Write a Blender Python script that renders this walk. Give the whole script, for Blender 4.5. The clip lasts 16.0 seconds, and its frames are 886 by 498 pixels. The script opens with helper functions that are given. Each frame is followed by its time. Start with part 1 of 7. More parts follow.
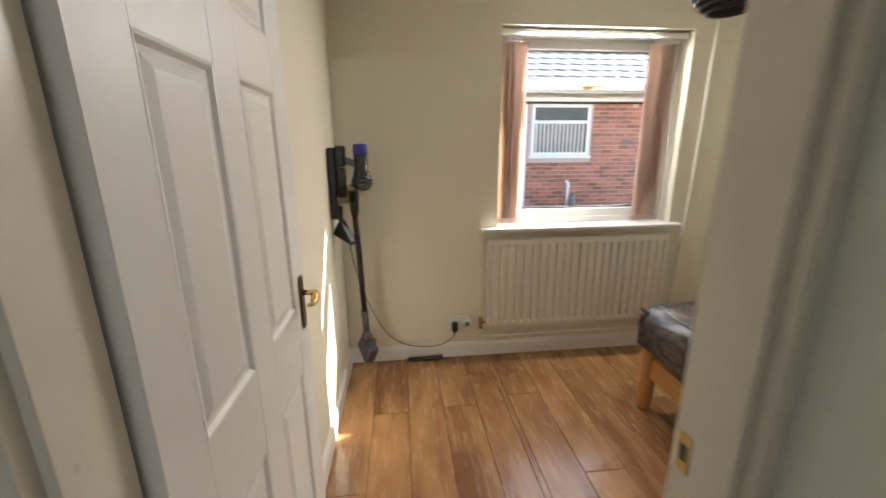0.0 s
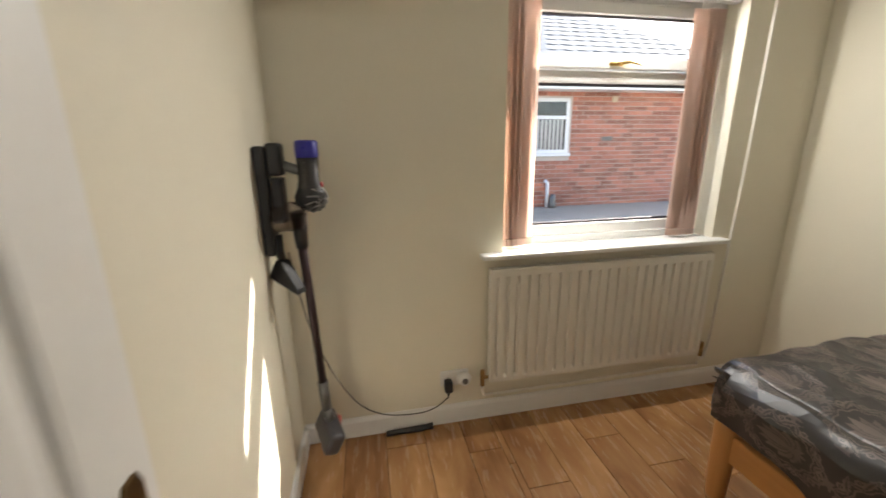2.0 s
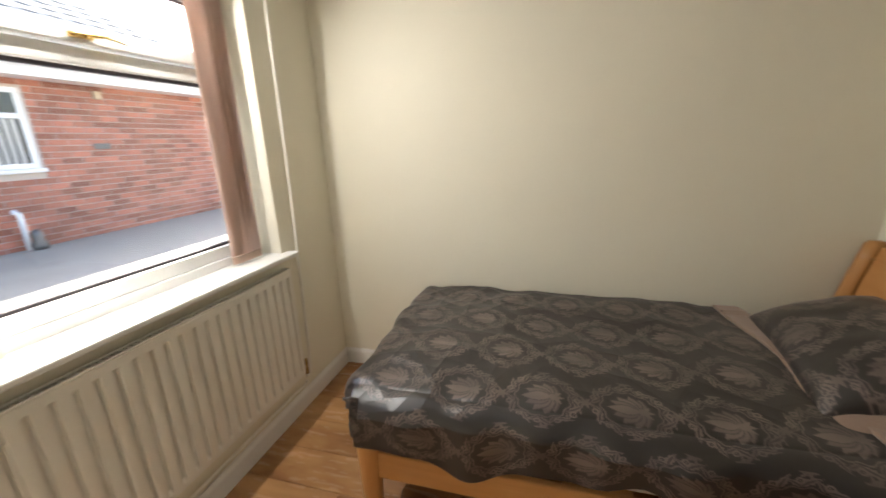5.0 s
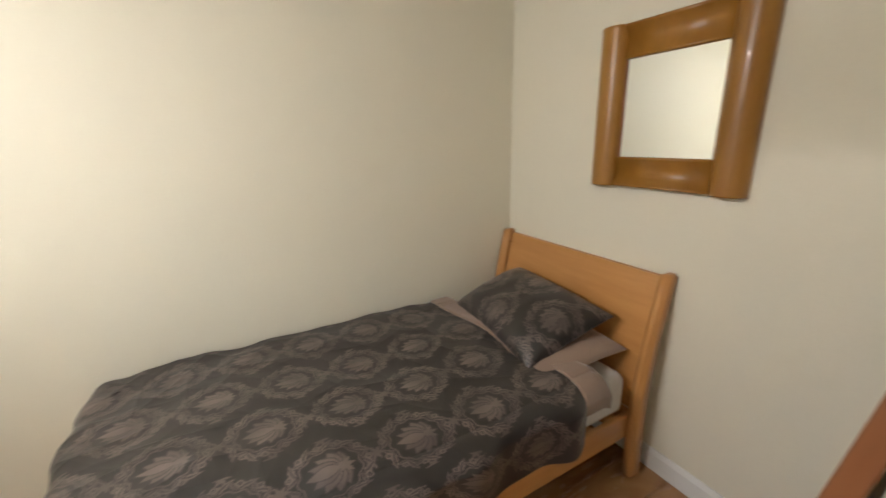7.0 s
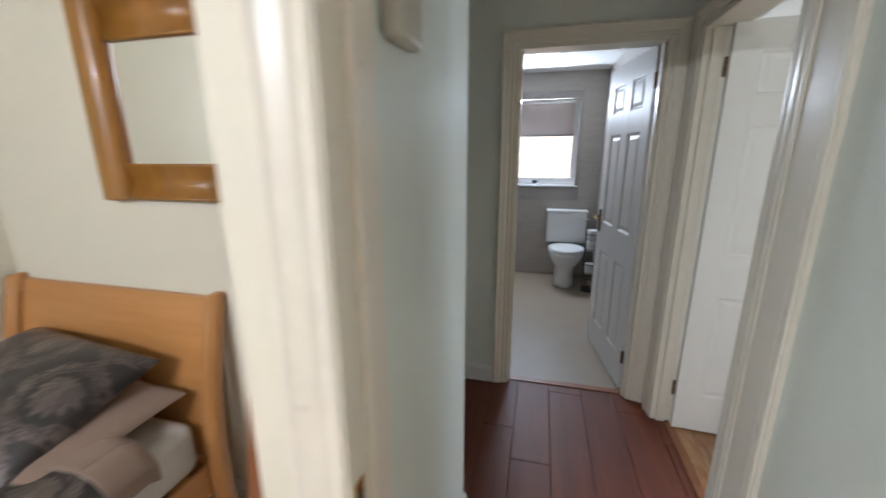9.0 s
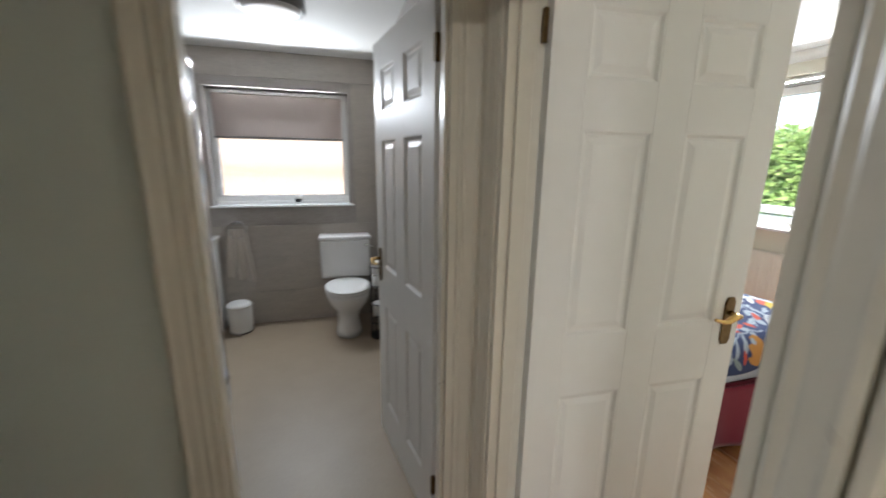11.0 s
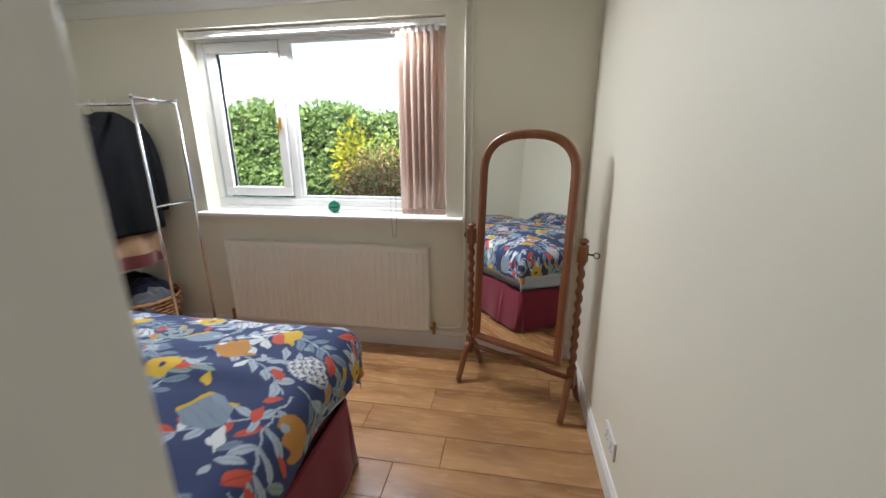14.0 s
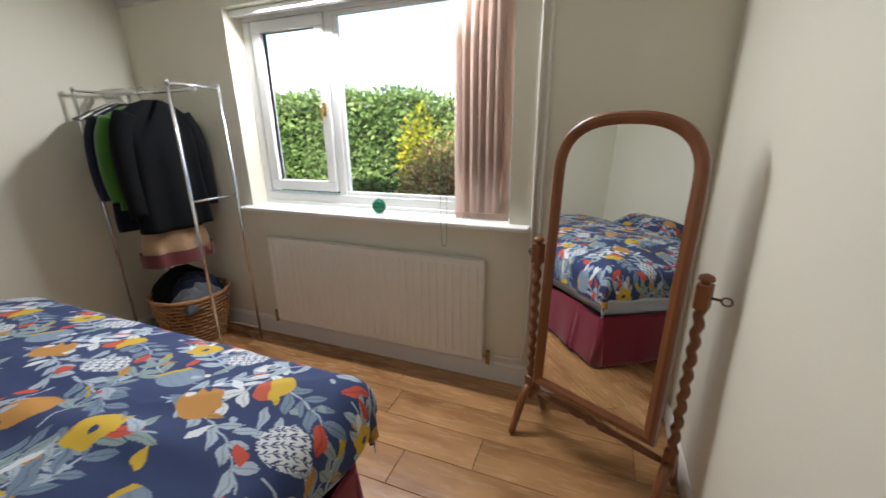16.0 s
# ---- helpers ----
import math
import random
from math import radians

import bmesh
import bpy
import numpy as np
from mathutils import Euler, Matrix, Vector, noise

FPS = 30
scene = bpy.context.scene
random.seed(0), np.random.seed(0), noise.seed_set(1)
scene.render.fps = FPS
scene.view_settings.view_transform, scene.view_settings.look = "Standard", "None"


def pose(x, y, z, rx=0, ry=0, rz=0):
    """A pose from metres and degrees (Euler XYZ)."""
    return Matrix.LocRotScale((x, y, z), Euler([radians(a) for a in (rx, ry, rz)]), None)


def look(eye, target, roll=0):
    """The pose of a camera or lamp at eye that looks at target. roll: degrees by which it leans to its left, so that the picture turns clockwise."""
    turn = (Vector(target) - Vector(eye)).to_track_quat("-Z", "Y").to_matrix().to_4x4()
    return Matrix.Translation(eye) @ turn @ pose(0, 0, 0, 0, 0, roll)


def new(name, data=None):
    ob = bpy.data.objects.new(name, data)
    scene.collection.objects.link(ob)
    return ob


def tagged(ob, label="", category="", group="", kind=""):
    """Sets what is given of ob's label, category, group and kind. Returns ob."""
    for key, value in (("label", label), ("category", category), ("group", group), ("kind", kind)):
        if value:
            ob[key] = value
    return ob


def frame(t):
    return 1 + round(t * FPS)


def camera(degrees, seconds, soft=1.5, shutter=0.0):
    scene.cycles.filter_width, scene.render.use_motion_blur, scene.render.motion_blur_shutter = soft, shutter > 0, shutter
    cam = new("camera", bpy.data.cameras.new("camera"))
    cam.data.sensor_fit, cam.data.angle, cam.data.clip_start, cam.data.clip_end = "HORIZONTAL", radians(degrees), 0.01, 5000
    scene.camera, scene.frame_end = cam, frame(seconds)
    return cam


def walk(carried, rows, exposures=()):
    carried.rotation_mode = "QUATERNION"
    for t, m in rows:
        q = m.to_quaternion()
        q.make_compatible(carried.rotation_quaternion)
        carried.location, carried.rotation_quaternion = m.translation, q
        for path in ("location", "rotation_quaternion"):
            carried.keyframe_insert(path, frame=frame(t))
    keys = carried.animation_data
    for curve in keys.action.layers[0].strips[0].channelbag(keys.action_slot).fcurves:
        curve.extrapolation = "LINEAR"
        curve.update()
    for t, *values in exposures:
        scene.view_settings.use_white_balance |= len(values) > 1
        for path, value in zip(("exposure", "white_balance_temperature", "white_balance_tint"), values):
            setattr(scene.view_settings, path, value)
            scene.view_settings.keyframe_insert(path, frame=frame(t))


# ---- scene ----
cam = camera(98.1, 16.0, shutter=0.5)
PATH = [
    (0, (0.114, -0.049, 1.406), (0.323, 1.877, 0.91), -0.4),
    (0.5, (0.079, 0.159, 1.398), (0.114, 2.091, 0.884), -0.3),
    (1, (0.041, 0.362, 1.413), (0.095, 2.294, 0.901), -0.6),
    (1.5, (0.054, 0.523, 1.415), (0.2, 2.451, 0.906), -0.9),
    (2, (0.092, 0.663, 1.409), (0.476, 2.559, 0.903), -0.8),
    (2.5, (0.134, 0.824, 1.401), (0.824, 2.632, 0.896), -1.2),
    (3, (0.168, 0.933, 1.394), (1.169, 2.585, 0.875), -1.5),
    (3.5, (0.193, 0.981, 1.395), (1.481, 2.417, 0.867), -1.6),
    (4, (0.218, 0.998, 1.405), (1.767, 2.148, 0.877), -1.2),
    (4.2, (0.237, 1.006, 1.409), (1.866, 2.038, 0.878), -1.2),
    (6.3, (0.552, 1.178, 1.497), (2.427, 0.778, 0.928), -2.4),
    (6.5, (0.566, 1.191, 1.5), (2.401, 0.634, 0.931), -1.9),
    (7, (0.571, 1.2, 1.506), (2.25, 0.264, 0.952), -1.6),
    (7.5, (0.551, 1.152, 1.51), (1.974, -0.143, 0.965), -1.0),
    (8, (0.494, 1.08, 1.496), (1.588, -0.512, 0.976), -0.4),
    (8.5, (0.404, 0.946, 1.47), (1.17, -0.832, 0.969), -0.3),
    (9, (0.29, 0.756, 1.44), (0.764, -1.126, 0.956), -0.2),
    (9.2, (0.252, 0.663, 1.438), (0.623, -1.244, 0.961), -0.0),
    (11.3, (0.018, -0.511, 1.468), (-0.787, -2.29, 1.036), 0.4),
    (11.5, (-0.029, -0.615, 1.465), (-1.034, -2.287, 1.025), 0.1),
    (12, (-0.138, -0.83, 1.481), (-1.585, -2.133, 1.027), -0.7),
    (12.5, (-0.309, -0.924, 1.459), (-2.026, -1.824, 0.97), -0.8),
    (13, (-0.536, -0.948, 1.471), (-2.376, -1.548, 0.966), -0.8),
    (13.5, (-0.753, -0.953, 1.459), (-2.635, -1.359, 0.917), -0.5),
    (14, (-0.998, -0.953, 1.45), (-2.895, -1.281, 0.906), -0.4),
    (14.5, (-1.192, -0.941, 1.449), (-3.077, -1.285, 0.877), -0.7),
    (15, (-1.375, -0.933, 1.449), (-3.245, -1.334, 0.867), -0.7),
    (15.5, (-1.471, -0.936, 1.448), (-3.307, -1.462, 0.853), -0.7),
    (16, (-1.503, -0.955, 1.448), (-3.278, -1.656, 0.852), -0.8),
]
walk(cam, [(t, look(eye, target, roll)) for t, eye, target, roll in PATH], [(0, 2.2, 6450, 10), (2, 2.1, 6450, 9), (3, 2.3, 6450, 9), (4.2, 2.3, 6450, 9), (6.5, 2.5, 6300, 10), (7.5, 2.6, 6350, 10), (8.0, 2.65, 6200, 10), (8.6, 2.85, 5700, 10), (9.2, 2.9, 5600, 10), (11.5, 2.6, 6300, 10), (12.2, 2.35, 6200, 10), (13, 2.1, 5850, 9), (14, 1.9, 6250, 10), (15.5, 1.72, 6400, 10), (16, 1.72, 6400, 10)])

# exposure and daylight
world = bpy.data.worlds.new("daylight")
scene.world = world
world.use_nodes = True
SUN = Vector((1.0, 0.47, 0.66)).normalized()
sky = world.node_tree.nodes.new("ShaderNodeTexSky")
sky.sky_type, sky.sun_disc = "NISHITA", False
sky.sun_elevation, sky.sun_rotation = math.asin(SUN.z), math.atan2(SUN.x, SUN.y)
sky.air_density, sky.dust_density = 1.0, 2.5
world.node_tree.links.new(sky.outputs[0], world.node_tree.nodes["Background"].inputs[0])
world.node_tree.nodes["Background"].inputs[1].default_value = 0.15
sun = new("sun", bpy.data.lights.new("sun", "SUN"))
sun.data.energy, sun.data.angle, sun.data.color = 4.5, radians(0.5), (1, 0.93, 0.82)
sun.matrix_world = look(SUN * 30, (0, 0, 0))


def window_light(name, at, way, width, depth, watts, color=(1.0, 0.96, 0.90)):
    """The sky's light in a window's opening: a strip under the head of the reveal, above the glass."""
    li = new(name, bpy.data.lights.new(name, "AREA"))
    li.data.shape, li.data.size, li.data.size_y, li.data.energy, li.data.color = "RECTANGLE", width, depth, watts, color
    li.matrix_world = look(at, Vector(at) + Vector(way))
    return li


window_light("window_light_small", (1.30, 2.408, 2.098), (0, -1, -1.0), 0.86, 0.02, 4.7)
window_light("window_light_double", (-3.484, -2.24, 2.138), (1, 0, -1.2), 1.3, 0.02, 12, (0.96, 0.98, 1.0))
window_light("window_light_bath", (0.46, -3.972, 1.995), (0, 1, -0.3), 0.9, 0.02, 4, (0.92, 0.96, 1.0))


# ---- materials ----
def mat(name, color, rough=0.6, var=0.08, scale=3.0, fine=60.0, bump=0.0, metal=0.0, coat=0.0, stretch=(1, 1, 1), tint=None, spec=0.5):
    """A painted or plain surface: base colour with broad and fine variation and a little relief."""
    m = bpy.data.materials.new(name)
    m.use_nodes = True
    nt = m.node_tree
    b = nt.nodes["Principled BSDF"]
    b.inputs["Metallic"].default_value, b.inputs["Coat Weight"].default_value = metal, coat
    b.inputs["Specular IOR Level"].default_value = spec
    geo, mp = nt.nodes.new("ShaderNodeNewGeometry"), nt.nodes.new("ShaderNodeMapping")
    mp.inputs["Scale"].default_value = stretch
    nt.links.new(geo.outputs["Position"], mp.inputs[0])
    big, small = nt.nodes.new("ShaderNodeTexNoise"), nt.nodes.new("ShaderNodeTexNoise")
    big.inputs["Scale"].default_value, small.inputs["Scale"].default_value = scale, fine
    big.inputs["Detail"].default_value, small.inputs["Detail"].default_value = 3, 3
    for n in (big, small):
        nt.links.new(mp.outputs[0], n.inputs[0])
    add = nt.nodes.new("ShaderNodeMath")
    add.operation = "ADD"
    nt.links.new(big.outputs[0], add.inputs[0])
    nt.links.new(small.outputs[0], add.inputs[1])
    ramp = nt.nodes.new("ShaderNodeMapRange")
    ramp.inputs[1].default_value, ramp.inputs[2].default_value = 0.6, 1.4
    nt.links.new(add.outputs[0], ramp.inputs[0])
    mix = nt.nodes.new("ShaderNodeMix")
    mix.data_type = "RGBA"
    c2 = tint or tuple(c * (1 - 2 * var) for c in color)
    mix.inputs[6].default_value, mix.inputs[7].default_value = (*c2, 1), (*color, 1)
    nt.links.new(ramp.outputs[0], mix.inputs[0])
    nt.links.new(mix.outputs[2], b.inputs["Base Color"])
    rr = nt.nodes.new("ShaderNodeMapRange")
    rr.inputs[3].default_value, rr.inputs[4].default_value = max(0.02, rough - 0.06), min(1, rough + 0.06)
    nt.links.new(small.outputs[0], rr.inputs[0])
    nt.links.new(rr.outputs[0], b.inputs["Roughness"])
    if bump:
        bp = nt.nodes.new("ShaderNodeBump")
        bp.inputs["Strength"].default_value, bp.inputs["Distance"].default_value = 0.5, bump
        nt.links.new(add.outputs[0], bp.inputs["Height"])
        nt.links.new(bp.outputs[0], b.inputs["Normal"])
    return m


def wood(name, light, dark, along=1, rough=0.35, grain=28.0, coat=0.0, knots=False, vary=0.35):
    """Wood with grain along one axis of the object's own space; each piece takes its own stretch of the log."""
    m = bpy.data.materials.new(name)
    m.use_nodes = True
    nt = m.node_tree
    b = nt.nodes["Principled BSDF"]
    b.inputs["Coat Weight"].default_value = coat
    tc, oi = nt.nodes.new("ShaderNodeTexCoord"), nt.nodes.new("ShaderNodeObjectInfo")
    off = nt.nodes.new("ShaderNodeVectorMath")
    off.operation = "MULTIPLY_ADD"
    comb = nt.nodes.new("ShaderNodeCombineXYZ")
    for i in range(3):
        nt.links.new(oi.outputs["Random"], comb.inputs[i])
    off.inputs[1].default_value = (37, 53, 29)
    nt.links.new(comb.outputs[0], off.inputs[0])
    nt.links.new(tc.outputs["Object"], off.inputs[2])
    mp = nt.nodes.new("ShaderNodeMapping")
    s = [1.0, 1.0, 1.0]
    s[along] = 0.14 if knots else 0.09
    mp.inputs["Scale"].default_value = s
    nt.links.new(off.outputs[0], mp.inputs[0])
    fine, broad, blot = (nt.nodes.new("ShaderNodeTexNoise") for _ in range(3))
    for n, sc, de, di in ((fine, grain * 4, 4, 0.3), (broad, grain * (0.24 if knots else 0.5), 3, 2.2 if knots else 1.6), (blot, 4.5, 5, 0.9)):
        n.inputs["Scale"].default_value, n.inputs["Detail"].default_value, n.inputs["Distortion"].default_value = sc, de, di
    nt.links.new(mp.outputs[0], fine.inputs[0])
    nt.links.new(mp.outputs[0], broad.inputs[0])
    mp2 = nt.nodes.new("ShaderNodeMapping")
    s2 = [1.6, 1.6, 1.6]
    s2[along] = 0.55
    mp2.inputs["Scale"].default_value = s2
    nt.links.new(off.outputs[0], mp2.inputs[0])
    nt.links.new(mp2.outputs[0], blot.inputs[0])
    sums = nt.nodes.new("ShaderNodeMath")
    sums.operation = "MULTIPLY_ADD"
    sums.inputs[1].default_value = 0.13 if knots else 0.35
    nt.links.new(fine.outputs[0], sums.inputs[0])
    nt.links.new(broad.outputs[0], sums.inputs[2])
    s3 = nt.nodes.new("ShaderNodeMath")
    s3.operation = "MULTIPLY_ADD"
    s3.inputs[1].default_value = 1.15 if knots else 0.4
    nt.links.new(blot.outputs[0], s3.inputs[0])
    nt.links.new(sums.outputs[0], s3.inputs[2])
    s4 = nt.nodes.new("ShaderNodeMath")
    s4.operation = "MULTIPLY_ADD"
    s4.inputs[1].default_value = vary
    nt.links.new(oi.outputs["Random"], s4.inputs[0])
    nt.links.new(s3.outputs[0], s4.inputs[2])
    mid = (0.5 + (0.065 if knots else 0.175) + (0.575 if knots else 0.2)) + vary / 2
    mr = nt.nodes.new("ShaderNodeMapRange")
    mr.inputs[1].default_value, mr.inputs[2].default_value = mid - 0.38, mid + 0.3
    nt.links.new(s4.outputs[0], mr.inputs[0])
    mix = nt.nodes.new("ShaderNodeMix")
    mix.data_type = "RGBA"
    mix.inputs[6].default_value, mix.inputs[7].default_value = (*dark, 1), (*light, 1)
    nt.links.new(mr.outputs[0], mix.inputs[0])
    nt.links.new(mix.outputs[2], b.inputs["Base Color"])
    r2 = nt.nodes.new("ShaderNodeMapRange")
    r2.inputs[3].default_value, r2.inputs[4].default_value = rough - 0.06, rough + 0.1
    nt.links.new(fine.outputs[0], r2.inputs[0])
    nt.links.new(r2.outputs[0], b.inputs["Roughness"])
    bp = nt.nodes.new("ShaderNodeBump")
    bp.inputs["Strength"].default_value, bp.inputs["Distance"].default_value = 0.25, 0.001
    nt.links.new(fine.outputs[0], bp.inputs["Height"])
    nt.links.new(bp.outputs[0], b.inputs["Normal"])
    return m


def glass(name, rough=0.0, color=(1, 1, 1), ior=1.45):
    m = bpy.data.materials.new(name)
    m.use_nodes = True
    nt = m.node_tree
    b = nt.nodes["Principled BSDF"]
    b.inputs["Transmission Weight"].default_value, b.inputs["Roughness"].default_value = 1, rough
    b.inputs["Base Color"].default_value, b.inputs["IOR"].default_value = (*color, 1), ior
    return m


def cloth(name, color, rough=0.85, sheen=0.3, var=0.1, fine=220.0, bump=0.0006, through_light=0.0):
    m = mat(name, color, rough, var, 5.0, fine, bump, spec=0.2)
    b = m.node_tree.nodes["Principled BSDF"]
    b.inputs["Sheen Weight"].default_value = sheen
    if through_light:
        nt = m.node_tree
        tr, mx = nt.nodes.new("ShaderNodeBsdfTranslucent"), nt.nodes.new("ShaderNodeMixShader")
        tr.inputs[0].default_value = (*color, 1)
        mx.inputs[0].default_value = through_light
        nt.links.new(b.outputs[0], mx.inputs[1])
        nt.links.new(tr.outputs[0], mx.inputs[2])
        nt.links.new(mx.outputs[0], nt.nodes["Material Output"].inputs[0])
    return m


M_CREAM = mat("cream_wall_paint", (0.78, 0.735, 0.61), 0.6, 0.025, 1.2, 180, 0.0006)
M_DOUBLE = mat("ivory_wall_paint", (0.79, 0.755, 0.635), 0.6, 0.025, 1.2, 180, 0.0006)
M_HALL = mat("pale_green_wall_paint", (0.76, 0.80, 0.73), 0.55, 0.025, 1.2, 180, 0.0006)
M_CEIL = mat("white_ceiling_paint", (0.82, 0.82, 0.80), 0.8, 0.02, 2, 150, 0.0006)
M_GLOSS = mat("white_gloss_paint", (0.80, 0.79, 0.765), 0.42, 0.015, 4, 25, 0.00008)
M_TRIM = mat("cream_gloss_trim_paint", (0.80, 0.75, 0.64), 0.3, 0.03, 4, 25, 0.0001)
M_UPVC = mat("white_window_plastic", (0.84, 0.84, 0.83), 0.25, 0.02, 4, 60)
M_RAD = mat("white_radiator_enamel", (0.80, 0.77, 0.70), 0.32, 0.02, 5, 90)
M_BRASS = mat("polished_brass", (0.75, 0.52, 0.20), 0.22, 0.12, 20, 90, 0.0, 1.0)
M_AGED = mat("aged_brass", (0.20, 0.13, 0.06), 0.35, 0.2, 20, 90, 0.0, 1.0)
M_CHROME = mat("chrome", (0.80, 0.80, 0.82), 0.12, 0.05, 20, 90, 0.0, 1.0)
M_OAKFLOOR = wood("oak_laminate", (0.46, 0.25, 0.108), (0.20, 0.086, 0.032), 1, 0.24, 12, 0.25, True, 0.25)
M_REDFLOOR = wood("red_hall_floor", (0.19, 0.048, 0.016), (0.09, 0.018, 0.007), 1, 0.48, 16, 0.0, False, 0.3)
M_BEECH = wood("beech_bed_wood", (0.60, 0.30, 0.10), (0.48, 0.22, 0.065), 2, 0.34, 20, 0.15, False, 0.1)
M_BEECHX = wood("beech_rail_wood", (0.60, 0.30, 0.10), (0.48, 0.22, 0.065), 0, 0.34, 20, 0.15, False, 0.1)
M_BEECHY = wood("beech_side_wood", (0.60, 0.30, 0.10), (0.48, 0.22, 0.065), 1, 0.34, 20, 0.15, False, 0.1)
M_GOLD = wood("golden_mirror_wood", (0.37, 0.175, 0.028), (0.25, 0.105, 0.015), 2, 0.30, 14, 0.2, False, 0.1)
M_CHEVAL = wood("cheval_mirror_wood", (0.25, 0.088, 0.030), (0.14, 0.042, 0.015), 2, 0.35, 20, 0.2, False, 0.1)
M_DARKWOOD = wood("dark_board_wood", (0.30, 0.12, 0.045), (0.2, 0.075, 0.03), 2, 0.4, 20, 0.0, False, 0.1)
M_GLASS = glass("clear_glass")
M_FROST = glass("obscured_glass", 0.22, (0.9, 0.88, 0.86))
M_MIRROR = mat("silvered_mirror", (0.93, 0.95, 0.93), 0.015, 0.0, 1, 1, 0.0, 1.0)
M_MIRROR.node_tree.nodes["Principled BSDF"].inputs["Roughness"].links and M_MIRROR.node_tree.links.remove(M_MIRROR.node_tree.nodes["Principled BSDF"].inputs["Roughness"].links[0])
M_MIRROR.node_tree.nodes["Principled BSDF"].inputs["Roughness"].default_value = 0.01
M_BLACK = mat("black_plastic", (0.02, 0.02, 0.022), 0.4, 0.1, 10, 90)
M_GREYPL = mat("grey_plastic", (0.16, 0.155, 0.15), 0.3, 0.1, 10, 90, 0, 0.3)
M_WHITEPL = mat("white_plastic", (0.8, 0.8, 0.78), 0.35, 0.03, 10, 90)
M_SLAT = cloth("peach_blind_fabric", (0.76, 0.61, 0.53), 0.9, 0.1, 0.06, 300, 0.0004, 0.55)
M_BATHWALL = mat("grey_bath_tile", (0.40, 0.37, 0.34), 0.35, 0.12, 3, 25, 0.0004, stretch=(1, 1, 3))
M_BATHFLOOR = mat("beige_vinyl", (0.36, 0.29, 0.21), 0.45, 0.06, 6, 60, 0.0004)
M_CERAMIC = mat("white_ceramic", (0.85, 0.85, 0.84), 0.12, 0.01, 3, 30, coat=0.4)


# ---- building helpers ----
def link(name, bm, material, parent=None, label="", smooth=False):
    me = bpy.data.meshes.new(name)
    bmesh.ops.recalc_face_normals(bm, faces=bm.faces)
    bm.to_mesh(me)
    bm.free()
    for m in material if isinstance(material, (list, tuple)) else (material,):
        me.materials.append(m)
    if smooth:
        for p in me.polygons:
            p.use_smooth = True
    ob = new(name, me)
    if parent:
        ob.parent = parent
    if label:
        ob["label"] = label
    return ob


def part(name, bm, material, parent, label="", smooth=False):
    return link(name, bm, material, parent, label, smooth)


def thing(name, label, category, at=(0, 0, 0), rz=0.0, group="", kind=""):
    e = new(name)
    e.empty_display_size = 0.1
    e.matrix_world = pose(*at, 0, 0, rz)
    return tagged(e, label, category, group, kind)


def box(lo, hi, bevel=0.0, segs=1, bm=None):
    own = bm is None
    b2 = bmesh.new()
    bmesh.ops.create_cube(b2, size=1)
    lo, hi = Vector(lo), Vector(hi)
    bmesh.ops.transform(b2, matrix=Matrix.LocRotScale((lo + hi) / 2, None, [max(1e-4, hi[i] - lo[i]) for i in range(3)]), verts=b2.verts)
    if bevel:
        bmesh.ops.bevel(b2, geom=b2.edges[:], offset=bevel, segments=segs, affect="EDGES", profile=0.5)
    if own:
        return b2
    join(bm, b2)
    return bm


def join(bm, other, m=None):
    """Adds the other mesh to bm, moved by m."""
    if m is not None:
        bmesh.ops.transform(other, matrix=m, verts=other.verts)
    me = bpy.data.meshes.new("tmp")
    other.to_mesh(me)
    other.free()
    bm.from_mesh(me)
    bpy.data.meshes.remove(me)
    return bm


def tube(points, r, seg=10, closed=False, caps=True):
    """A round bar along the points; r is one radius or one for each point."""
    bm = bmesh.new()
    pts = [Vector(p) for p in points]
    rings, up = [], None
    for i, p in enumerate(pts):
        a = pts[i - 1] if i or closed else p
        b = pts[(i + 1) % len(pts)] if i + 1 < len(pts) or closed else p
        d = (b - a).normalized()
        if up is None:
            up = d.orthogonal().normalized()
        up = (up - d * up.dot(d)).normalized()
        side = d.cross(up)
        rad = r[i] if isinstance(r, (list, tuple)) else r
        rings.append([bm.verts.new(p + (up * math.cos(t) + side * math.sin(t)) * rad) for t in (2 * math.pi * k / seg for k in range(seg))])
    for i in range(len(rings) - (0 if closed else 1)):
        a, b = rings[i], rings[(i + 1) % len(rings)]
        for k in range(seg):
            bm.faces.new((a[k], a[(k + 1) % seg], b[(k + 1) % seg], b[k]))
    if caps and not closed:
        bm.faces.new(rings[0][::-1])
        bm.faces.new(rings[-1])
    return bm


def lathe(profile, seg=20, m=None):
    """A turned body from (radius, height) pairs about z."""
    bm = bmesh.new()
    rings = [[bm.verts.new((max(r, 1e-4) * math.cos(t), max(r, 1e-4) * math.sin(t), z)) for t in (2 * math.pi * k / seg for k in range(seg))] for r, z in profile]
    for a, b in zip(rings, rings[1:]):
        for k in range(seg):
            bm.faces.new((a[k], a[(k + 1) % seg], b[(k + 1) % seg], b[k]))
    bm.faces.new(rings[0][::-1])
    bm.faces.new(rings[-1])
    if m is not None:
        bmesh.ops.transform(bm, matrix=m, verts=bm.verts)
    return bm


